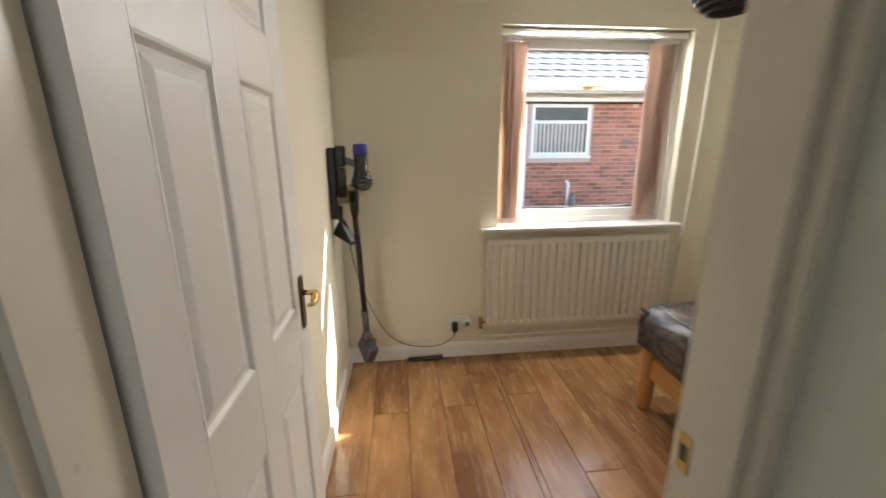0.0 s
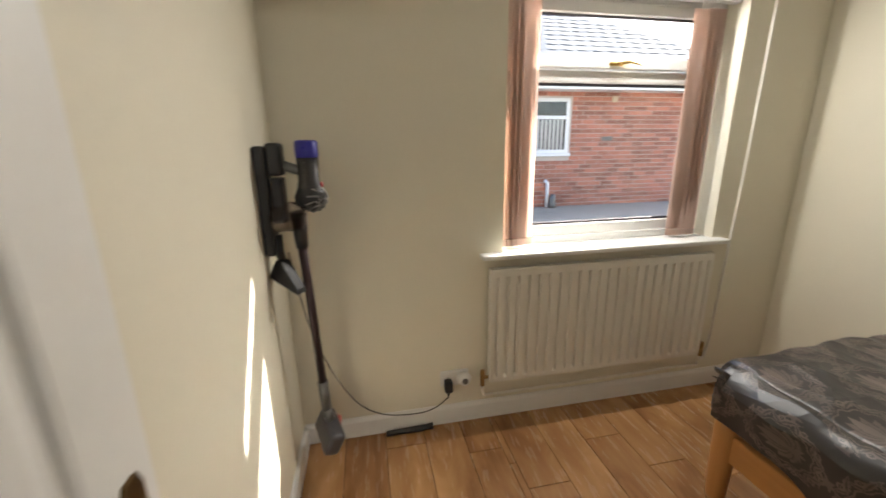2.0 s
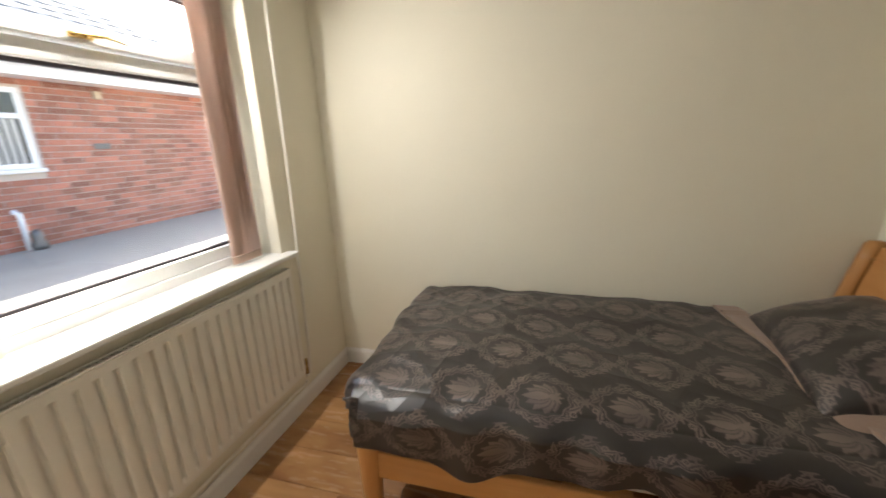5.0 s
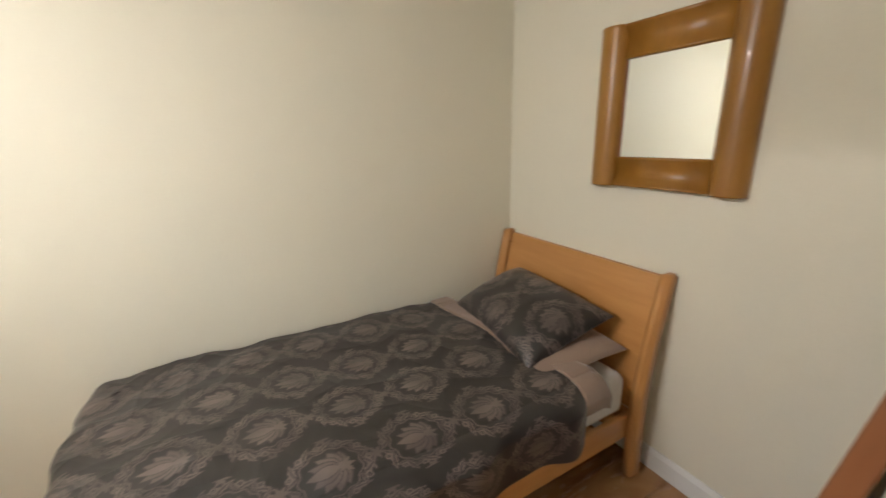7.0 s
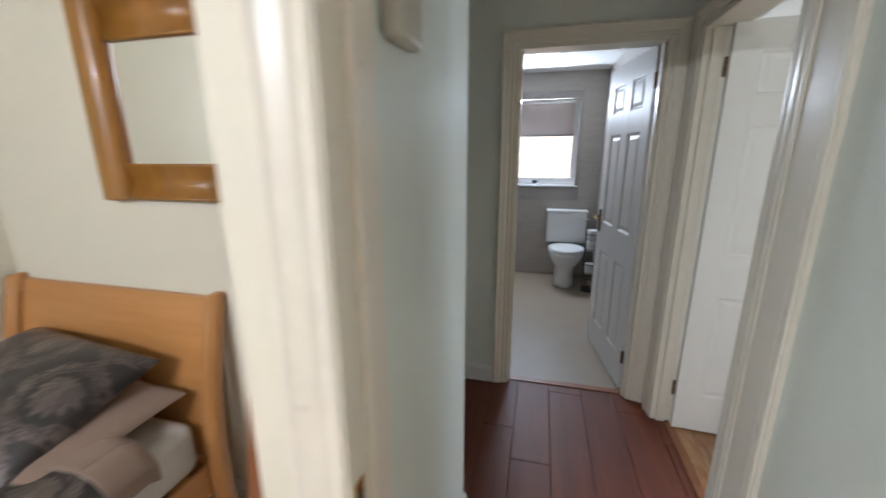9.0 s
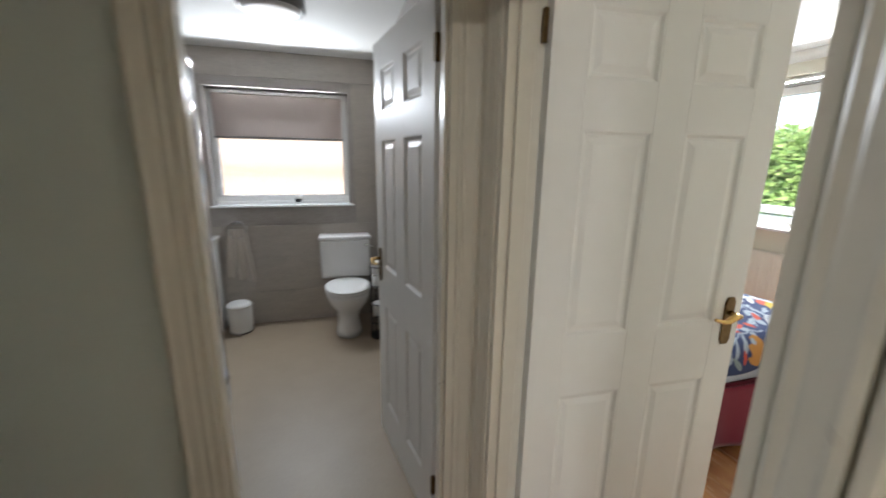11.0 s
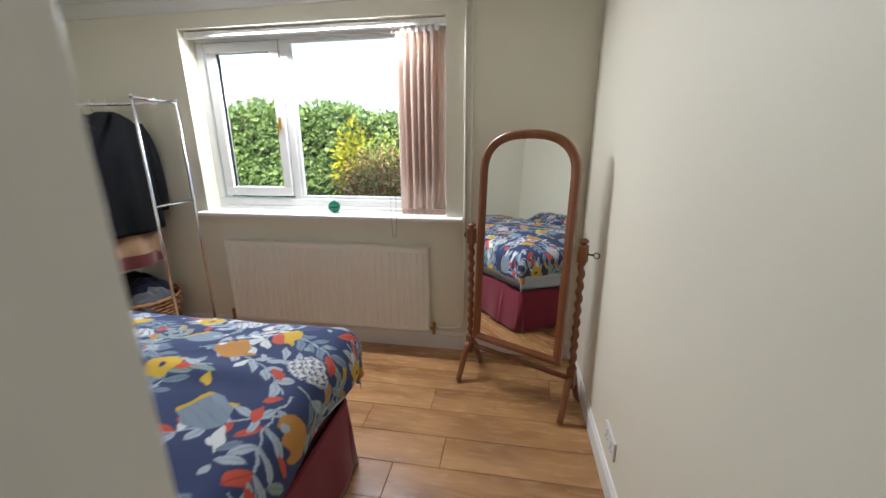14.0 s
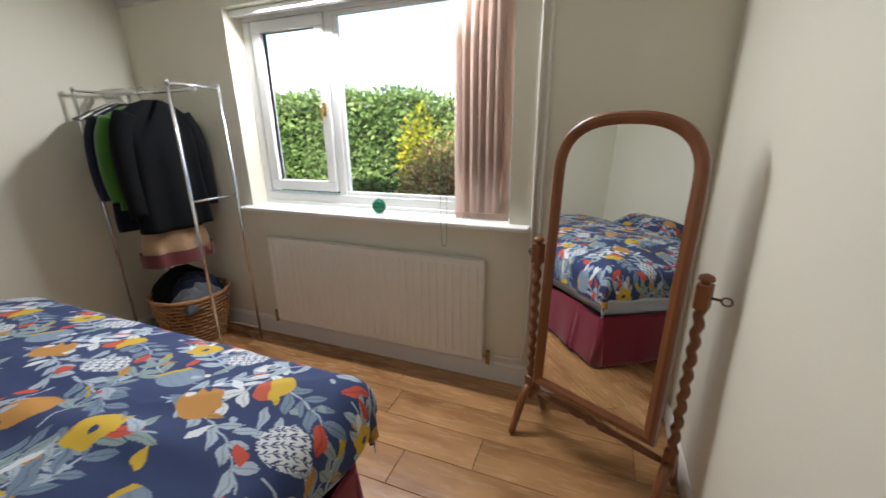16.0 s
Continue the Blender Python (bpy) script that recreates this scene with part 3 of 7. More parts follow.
# ---- radiators ----
def radiator(label, at, rz, width, height, ribs, relief=0.017):
    """A pressed-steel panel radiator: front towards -y, back at y = 0, bottom left corner at the origin."""
    r = thing("radiator", label, "radiator", at, rz)
    bm = bmesh.new()
    step = width / ribs
    cols = []
    xs = []
    for i in range(ribs):
        for f, d in ((0.0, 0), (0.30, 0), (0.37, 1), (0.63, 1), (0.70, 0)):
            xs.append((i + f) * step)
            cols.append(d)
    xs.append(width)
    cols.append(0)
    zs = [(0.0, 0.0), (0.02, 0.0), (0.035, 1.0), (height - 0.05, 1.0), (height - 0.035, 0.0), (height - 0.008, 0.0), (height, -0.6)]
    g = [[bm.verts.new((x, -0.052 + relief * d * k if k >= 0 else -0.052 - 0.008 * k, z)) for z, k in zs] for x, d in zip(xs, cols)]
    for i in range(len(g) - 1):
        for j in range(len(zs) - 1):
            bm.faces.new((g[i][j], g[i + 1][j], g[i + 1][j + 1], g[i][j + 1]))
    join(bm, box((0.0, -0.0365, 0.0), (width, -0.0335, height - 0.002)))
    part("front_panel", bm, M_RAD, r)
    bm = box((-0.004, -0.054, 0.01), (0.001, -0.012, height + 0.004), 0.002)
    part("side_grille", bm, M_RAD, r)
    part("side_grille", box((width - 0.001, -0.054, 0.01), (width + 0.004, -0.012, height + 0.004), 0.002), M_RAD, r)
    bm = bmesh.new()
    for x0, x1, y0, y1 in ((0, width, -0.054, -0.046), (0, width, -0.02, -0.012)):
        box((x0, y0, height - 0.004), (x1, y1, height + 0.004), 0.002, bm=bm)
    n = int(width / 0.02)
    for i in range(n + 1):
        box((i * width / n - 0.002, -0.047, height - 0.002), (i * width / n + 0.002, -0.019, height + 0.002), bm=bm)
    part("top_grille", bm, M_RAD, r)
    for x in (0.15, width - 0.15):
        part("bracket", box((x - 0.015, -0.045, 0.08), (x + 0.015, -0.0005, height - 0.08)), M_RAD, r)
    part("fin_bank", box((0.03, -0.033, 0.03), (width - 0.03, -0.02, height - 0.03)), M_GREYPL, r)
    return r


M_VALVE = mat("brass_valve", (0.45, 0.30, 0.14), 0.35, 0.2, 20, 90, 0.0, 1.0)


def valve(parent, x, z, side, drop, y=-0.035):
    bm = tube([(x, y, z), (x + side * 0.035, y, z)], 0.009, 10)
    join(bm, tube([(x + side * 0.035, y, z - 0.045), (x + side * 0.035, y, z + 0.012)], 0.012, 8))
    v = part("valve", bm, M_VALVE, parent, "worn brass lockshield valve")
    part("valve_cap", tube([(x + side * 0.035, y, z + 0.012), (x + side * 0.035, y, z + 0.04)], [0.014, 0.012], 12), M_WHITEPL if drop else M_VALVE, v)
    return v


r1 = radiator("cream-white ribbed panel radiator under the window sill", (0.665, 2.375, 0.238), 0, 1.255, 0.605, 23)
valve(r1, 0.0, 0.025, -1, 0)
valve(r1, 1.255, 0.025, 1, 0)
r2 = radiator("white panel radiator with shallow ribs under the wide window", (-3.455, -2.985, 0.15), 90, 1.51, 0.61, 31, 0.0045)
valve(r2, 0.0, 0.02, -1, 0)
valve(r2, 1.51, 0.02, 1, 0)


def pipe(label, pts, r=0.0075, material=M_RAD):
    p = thing("heating_pipe", label, "pipe")
    part("pipe_run", tube(smooth_path(pts, 6), r, 10), material, p, smooth=True)
    return p


pipe("cream-painted heating pipe running down the wall beside the window", [(2.075, 2.36, H), (2.07, 2.36, 2.0), (2.06, 2.36, 1.3), (2.045, 2.36, 0.9), (2.03, 2.36, 0.5), (2.02, 2.36, 0.28), (1.99, 2.35, 0.2), (1.955, 2.345, 0.2)])
pipe("cream-painted heating pipe along the skirting board", [(0.63, 2.342, 0.21), (0.64, 2.345, 0.165), (0.70, 2.352, 0.15), (1.2, 2.352, 0.152), (1.8, 2.352, 0.155), (1.94, 2.352, 0.15), (1.955, 2.35, 0.17)], 0.007)
for yy in (-1.232, -1.192):
    pipe("cream-painted heating pipe running down the wall", [(-3.447, yy, H), (-3.447, yy, 1.2), (-3.447, yy, 0.5), (-3.447, yy - 0.01, 0.22 if yy < -1.2 else 0.16), (-3.447, yy - 0.06, 0.17 if yy < -1.2 else 0.115), (-3.445, -1.42, 0.165 if yy < -1.2 else 0.11)])


# ---- beds ----
def cloth_sheet(name, parent, X, Y, Z, material, values=None, closed_back=0.012, label=""):
    """A cloth from grids of coordinates; values: a grid of colours for the woven or printed design."""
    n, m = X.shape
    me = bpy.data.meshes.new(name)
    verts = np.stack([X, Y, Z], -1).reshape(-1, 3)
    idx = np.arange(n * m).reshape(n, m)
    faces = np.stack([idx[:-1, :-1], idx[1:, :-1], idx[1:, 1:], idx[:-1, 1:]], -1).reshape(-1, 4)
    me.from_pydata(verts.tolist(), [], faces.tolist())
    if values is not None:
        at = me.color_attributes.new("design", "FLOAT_COLOR", "POINT")
        rgba = np.ones((n * m, 4), np.float32)
        rgba[:, :3] = values.reshape(-1, 3)
        at.data.foreach_set("color", rgba.ravel())
    me.polygons.foreach_set("use_smooth", np.ones(len(me.polygons), bool))
    me.materials.append(material)
    ob = new(name, me)
    ob.parent = parent
    if label:
        ob["label"] = label
    if closed_back:
        s = ob.modifiers.new("thickness", "SOLIDIFY")
        s.thickness, s.offset = closed_back, -1
    return ob


def wrinkles(X, Y, seed, amp, scale=3.0):
    """Soft folds: a few warped ridges at two sizes."""
    rng = np.random.RandomState(seed)
    out = np.zeros_like(X)
    for k in range(14):
        a = rng.uniform(0, math.pi)
        f = scale * rng.uniform(0.6, 3.2)
        ph, w = rng.uniform(0, 6.28), rng.uniform(0.5, 2.0)
        u = X * math.cos(a) + Y * math.sin(a)
        v = -X * math.sin(a) + Y * math.cos(a)
        out += np.sin(u * f * 2 + 1.3 * np.sin(v * w * 2 + ph) + ph) / (f / scale) * np.clip(np.sin(v * w * 3 + ph * 2), 0, 1)
    return amp * out / 3.0


def ridges(X, Y, seed):
    """Sharp small creases that run in all directions and fade in and out."""
    rng = np.random.RandomState(seed)
    out = np.zeros_like(X)
    for k in range(9):
        a, f, ph = rng.uniform(0, math.pi), rng.uniform(9, 22), rng.uniform(0, 6.28, 3)
        u = X * math.cos(a) + Y * math.sin(a)
        v = -X * math.sin(a) + Y * math.cos(a)
        crest = 1 - np.abs(np.sin(u * f + 1.1 * np.sin(v * 5 + ph[0]) + ph[1])) ** 0.7
        out += crest * np.clip(np.sin(v * 7 + 2 * np.sin(u * 3) + ph[2]) - 0.2, 0, 1)
    return out


def design_cloth(name, rough, sheen, gloss=0.5):
    """Printed or woven cloth that takes its colours from the design laid on the weave."""
    m = bpy.data.materials.new(name)
    m.use_nodes = True
    nt = m.node_tree
    b = nt.nodes["Principled BSDF"]
    at = nt.nodes.new("ShaderNodeVertexColor")
    at.layer_name = "design"
    ns = nt.nodes.new("ShaderNodeTexNoise")
    ns.inputs["Scale"].default_value, ns.inputs["Detail"].default_value = 350, 2
    tc = nt.nodes.new("ShaderNodeTexCoord")
    nt.links.new(tc.outputs["Object"], ns.inputs[0])
    mx = nt.nodes.new("ShaderNodeMix")
    mx.data_type, mx.blend_type = "RGBA", "MULTIPLY"
    mr = nt.nodes.new("ShaderNodeMapRange")
    mr.inputs[3].default_value, mr.inputs[4].default_value = 0.85, 1.12
    nt.links.new(ns.outputs[0], mr.inputs[0])
    mx.inputs[0].default_value = 1
    nt.links.new(at.outputs[0], mx.inputs[6])
    nt.links.new(mr.outputs[0], mx.inputs[7])
    nt.links.new(mx.outputs[2], b.inputs["Base Color"])
    b.inputs["Roughness"].default_value, b.inputs["Sheen Weight"].default_value = rough, sheen
    b.inputs["Specular IOR Level"].default_value = gloss
    bp = nt.nodes.new("ShaderNodeBump")
    bp.inputs["Strength"].default_value, bp.inputs["Distance"].default_value = 0.2, 0.0006
    nt.links.new(ns.outputs[0], bp.inputs["Height"])
    nt.links.new(bp.outputs[0], b.inputs["Normal"])
    return m


def damask(U, V, size=0.262):
    """A damask medallion on a half-drop repeat: 1 on the motif, 0 on the ground."""
    col = np.floor(U / size)
    u = (U / size - col - 0.5) * 2
    vv = V / (size * 1.04) + 0.5 * (col % 2)
    v = (vv - np.floor(vv) - 0.5) * 2
    out = np.zeros_like(U)

    def leaf(cx, cy, ang, ln, wd, curl=0.0, teeth=0.0):
        x, y = u - cx, v - cy
        along, across = x * math.sin(ang) + y * math.cos(ang), x * math.cos(ang) - y * math.sin(ang)
        q = along / ln
        ok = (q > 0) & (q < 1)
        q = np.clip(q, 0, 1)
        half = wd * np.sin(q ** 0.8 * math.pi) * (1 - teeth * (0.5 + 0.5 * np.sin(q * 26)))
        return ok & (np.abs(across - curl * q * q) < half)

    # lotus heart: broad petals in two rows, parted by thin lines of ground
    for k, ang in enumerate((-1.75, 1.75, -1.25, 1.25, -0.75, 0.75, -0.36, 0.36, 0.0)):
        ln = (0.44, 0.44, 0.54, 0.54, 0.62, 0.62, 0.68, 0.68, 0.74)[k]
        p = leaf(0, -0.22, ang, ln, 0.165)
        out[p] = 0.30
        out[p & leaf(0, -0.21, ang, ln * 0.97, 0.135)] = (0.72, 0.72, 0.8, 0.8, 0.9, 0.9, 0.75, 0.75, 1.0)[k]
    out[np.hypot(u, (v + 0.25) * 1.3) < 0.10] = 0.9
    for ang in (2.35, -2.35, 3.14):
        out[leaf(0, -0.27, ang, 0.26, 0.06, 0.0, 0.2)] = 0.9
    # wreath of curling scroll leaves, each with a toothed outer edge and a volute
    for k in range(11):
        a0 = 2 * math.pi * (k + 0.5) / 11
        cx, cy = 0.64 * math.sin(a0), 0.68 * math.cos(a0)
        sgn = 1 if math.sin(a0) > 0 else -1
        p = leaf(cx, cy, a0 + 0.75 * sgn, 0.42, 0.095, 0.16 * sgn, 0.35)
        out[p] = 0.85
        out[p & leaf(cx, cy, a0 + 0.75 * sgn, 0.40, 0.022, 0.16 * sgn)] = 0.15
        p = leaf(cx * 0.97, cy * 0.97, a0 - 0.55 * sgn, 0.30, 0.075, -0.10 * sgn, 0.25)
        out[p] = 0.7
        out[p & leaf(cx * 0.97, cy * 0.97, a0 - 0.55 * sgn, 0.28, 0.018, -0.10 * sgn)] = 0.15
        d = np.hypot(u - cx * 1.22, v - cy * 1.22)
        out[np.abs(d - 0.06) < 0.02] = 0.95
        out[d < 0.018] = 0.95
    ring = np.hypot(u, v * 0.95 + 0.0)
    out[(np.abs(ring - 0.61 - 0.03 * np.cos(11 * np.arctan2(u, v))) < 0.018)] = 0.75
    # small sprigs where four medallions meet
    for cx, cy in ((-1, -0.02), (1, -0.02), (0, 1), (0, -1)):
        for m in range(6):
            out[leaf(cx, cy, m * math.pi / 3, 0.20, 0.05, 0.04, 0.3)] = 0.7
    return out * (0.8 + 0.2 * np.sin(U * 31 + 2 * np.sin(V * 17)))


M_DAMASK = design_cloth("brown_damask_satin", 0.42, 0.06, 0.8)
M_PRINT = design_cloth("floral_print_cotton", 0.8, 0.03, 0.3)
M_SHEET = cloth("white_sheet", (0.75, 0.72, 0.68), 0.9)
M_TAUPE = cloth("taupe_satin", (0.30, 0.21, 0.16), 0.5)
M_MATTRESS = cloth("white_mattress", (0.74, 0.72, 0.70), 0.9)
M_BURGUNDY = cloth("burgundy_valance", (0.20, 0.012, 0.035), 0.85, 0.3)
M_PALEBLUE = cloth("pale_blue_sheet", (0.58, 0.66, 0.78), 0.85)


def pillow(name, label, at, rz, tilt, lx, ly, lz, material, seed, tint=None, kind_damask=False, palette=None):
    """A plump pillow with pinched corners and creases."""
    n = 121
    p = thing(name, label, "pillow", at, rz)
    u = np.linspace(-1, 1, n)
    U, V = np.meshgrid(u, u, indexing="ij")
    prof = np.clip((1 - np.abs(U) ** 2.6) * (1 - np.abs(V) ** 2.6), 0, 1) ** 0.45
    pinch = 1 - 0.05 * (1 - np.abs(V) ** 2) * np.abs(U) ** 3
    pinch2 = 1 - 0.07 * (1 - np.abs(U) ** 2) * np.abs(V) ** 3
    X, Y = U * lx / 2 * pinch, V * ly / 2 * pinch2
    w = wrinkles(X * 3, Y * 3, seed, 0.006, 3.0)
    top = prof * lz * 0.75 + w * (0.3 + prof)
    bot = -prof * lz * 0.25
    c, s = math.cos(radians(tilt)), math.sin(radians(tilt))

    def tilted(Z):
        return X, Y * c - Z * s, Y * s + Z * c

    vals = None
    if kind_damask:
        d = damask(X + 0.4, Y + 0.13)[..., None]
        vals = d * np.array((0.150, 0.112, 0.098)) + (1 - d) * np.array((0.013, 0.0090, 0.0082))
    elif palette is not None:
        vals = palette(X + 3.1, Y + 2.2)
    cloth_sheet("pillow_top", p, *tilted(top), material, vals, 0)
    cloth_sheet("pillow_underside", p, *tilted(bot), material, vals if vals is not None else None, 0)
    return p


def single_bed():
    x0, x1, yh, yf = 1.375, 2.425, -0.31, 1.735
    bed = thing("single_bed", "beech single bed frame with curved sleigh headboard", "bed")
    for s, xx in ((1, x0), (-1, x1)):
        # curved headboard post
        out = []
        for k in range(13):
            t = k / 12
            z = 0.955 * t
            y = yh + 0.13 - 0.09 * t + 0.06 * math.sin(t * math.pi) * 0.8
            out.append((y, z))
        bm = bmesh.new()
        L = [[bm.verts.new((xx + a * s, y + b, z)) for a, b in ((0, 0), (0.046, 0), (0.046, -0.075 + 0.01 * (z / 0.95)), (0, -0.075 + 0.01 * (z / 0.95)))] for y, z in out]
        for p, q in zip(L, L[1:]):
            for k in range(4):
                bm.faces.new((p[k], p[(k + 1) % 4], q[(k + 1) % 4], q[k]))
        bm.faces.new(L[0][::-1])
        bm.faces.new(L[-1])
        bmesh.ops.recalc_face_normals(bm, faces=bm.faces)
        bmesh.ops.bevel(bm, geom=[e for e in bm.edges if e.calc_face_angle(0) > 0.8], offset=0.008, segments=3, affect="EDGES")
        part("head_post", bm, M_BEECH, bed, smooth=True)
        # foot post
        pb = lathe([(0.032, 0.0), (0.036, 0.03), (0.042, 0.2), (0.045, 0.34), (0.043, 0.36), (0.034, 0.375), (0.015, 0.382)], 20)
        part("foot_post", pb, M_BEECH, bed, smooth=True).location = (xx + s * 0.055, yf - 0.04, 0)
        part("side_rail", box((xx + s * 0.040 if s > 0 else xx - 0.068, yh + 0.1, 0.205), (xx + 0.068 if s > 0 else xx - 0.040, yf - 0.07, 0.325), 0.008, 3), M_BEECHY, bed)
    # curved headboard panel
    bm = bmesh.new()
    L = []
    for k in range(11):
        t = k / 10
        z = 0.33 + 0.605 * t
        y = yh + 0.10 - 0.085 * (z / 0.955) + 0.06 * math.sin(z / 0.955 * math.pi) * 0.8
        L.append([bm.verts.new((x, y - d - 0.012, z + (0.008 * math.sin((x - x0) / (x1 - x0) * math.pi) if k == 10 else 0))) for x, d in ((x0 + 0.055, 0), (x1 - 0.055, 0), (x1 - 0.055, 0.022), (x0 + 0.055, 0.022))])
    for p, q in zip(L, L[1:]):
        for k in range(4):
            bm.faces.new((p[k], p[(k + 1) % 4], q[(k + 1) % 4], q[k]))
    bm.faces.new(L[0][::-1])
    bm.faces.new(L[-1])
    part("headboard", bm, M_BEECHX, bed, smooth=False)
    for xx in (x0 + 0.0505, x1 - 0.0505):
        for z in (0.45, 0.62, 0.88):
            yd = yh + 0.089 - 0.085 * (z / 0.955) + 0.06 * math.sin(z / 0.955 * math.pi) * 0.8
            part("dowel", tube([(xx - 0.007, yd, z), (xx + 0.007, yd, z)], 0.006, 10), M_CHROME, bed, "small metal joining dowel")
    part("head_rail", box((x0 + 0.03, yh + 0.1, 0.2), (x1 - 0.03, yh + 0.125, 0.33), 0.006, 2), M_BEECHX, bed)
    part("foot_rail", box((x0 + 0.06, yf - 0.055, 0.205), (x1 - 0.06, yf - 0.027, 0.325), 0.008, 3), M_BEECHX, bed)
    for i in range(12):
        part("slat", box((x0 + 0.06, yh + 0.18 + i * 0.15, 0.30), (x1 - 0.06, yh + 0.25 + i * 0.15, 0.318), 0.002), M_BEECHX, bed)
    tagged(link("mattress", box((x0 + 0.065, yh + 0.13, 0.319), (x1 - 0.065, yf - 0.06, 0.515), 0.045, 4), M_MATTRESS, smooth=True), "white single mattress on the beech bed", "mattress")
    # duvet: lies over the mattress and hangs down at the open side and at the foot
    duv = thing("duvet", "dark brown satin duvet with woven damask medallions", "duvet")
    nx, ny = 480, 700
    s = np.linspace(-0.34, 1.0, nx)[:, None] * np.ones((1, ny))
    t = np.linspace(0.0, 1.75, ny)[None, :] * np.ones((nx, 1))
    xl, yl0 = x0 + 0.075, yh + 0.47
    R = 0.07
    drop_len = 0.24 + 0.04 * np.sin(t * 7) + 0.02 * np.sin(t * 17 + 1)
    # side hang
    sx = np.where(s < 0, s / 0.34 * drop_len, s)
    X = np.where(sx >= 0, xl + sx * 0.93, xl - R * np.sin(np.clip(-sx / R, 0, 1.45)))
    Zs = np.where(sx >= 0, 0, -R * (1 - np.cos(np.clip(-sx / R, 0, 1.45))) - np.clip(-sx - R * 1.45, 0, 1))
    tf = 1.545
    Y = np.where(t < tf, yl0 + t, yl0 + tf + R * np.sin(np.clip((t - tf) / R, 0, 1.45)))
    Zt = np.where(t < tf, 0, -R * (1 - np.cos(np.clip((t - tf) / R, 0, 1.45))) - np.clip(t - tf - R * 1.45, 0, 1) * 0.62)
    puff = 0.04 * np.clip(np.sin(np.clip(s, 0, 0.5) * math.pi), 0, 1) ** 0.5
    w = wrinkles(s, t, 5, 0.015, 2.2) + wrinkles(s, t, 8, 0.009, 5.0) + 1.0 * wrinkles(s, t, 15, 0.016, 3.0) * np.clip((t - 1.1) / 0.4, 0, 1)
    w += 0.008 * ridges(s, t, 21) * np.clip((t - 0.75) / 0.5, 0, 1) + 0.003 * ridges(s, t, 22)
    hang = np.clip(-sx / 0.1, 0, 1)
    X -= hang * (0.012 + 0.018 * np.sin(t * 11 + 2 * np.sin(t * 3)) + 0.008 * np.sin(t * 29))
    Y = np.where(sx < 0, np.minimum(Y, yl0 + tf + 0.035 * np.exp(sx * 12)), Y)
    hf = np.clip((t - tf) / 0.1, 0, 1) * (sx > 0)
    Y += hf * (0.012 + 0.014 * np.sin(s * 10 + 1.5 * np.sin(s * 4)) + 0.008 * np.sin(s * 23))
    Z = 0.578 + puff + w * (1 - 0.5 * hang) + np.maximum(np.minimum(Zs, Zt), -0.26 + 0.06 * np.clip((t - tf + 0.3) / 0.3, 0, 1))
    Z = np.maximum(Z, 0.15)
    skew = 0.12 * np.clip(s, 0, 1) * np.clip(1 - t / 1.5, 0, 1)
    Y += skew
    X = np.minimum(X, x1 - 0.0 + 0.005)
    X += np.where(s > 0.9, w, 0)
    d = damask(s + 0.6, t + 0.05)[..., None]
    cols = d * np.array((0.150, 0.112, 0.098)) + (1 - d) * np.array((0.013, 0.0090, 0.0082))
    cloth_sheet("duvet_cover", duv, X, Y, Z, M_DAMASK, cols, 0.03)
    # turned-down taupe band at the head
    tb = np.linspace(-0.14, 0.004, 16)[None, :] * np.ones((nx, 1))
    sb = s[:, :1] * np.ones((1, 16))
    Xb = X[:, :1] * np.ones((1, 16))
    Zb = Z[:, :1] * np.ones((1, 16)) + 0.010 - np.clip(-tb - 0.10, 0, 1) * 0.5
    keep = sb[:, 0] > -0.20
    cloth_sheet("turned_edge", duv, Xb[keep], (yl0 + tb + skew[:, :1])[keep], Zb[keep], M_TAUPE, None, 0.012, "taupe satin border of the duvet")
    pillow("pillow", "dark brown damask satin pillow leaning on the headboard", (1.91, 0.005, 0.672), -7, -20, 0.72, 0.46, 0.15, M_DAMASK, 3, None, True)
    pillow("under_pillow", "taupe satin pillow lying beneath the dark one", (1.88, 0.03, 0.59), -5, -7, 0.80, 0.50, 0.10, M_TAUPE, 9)


single_bed()


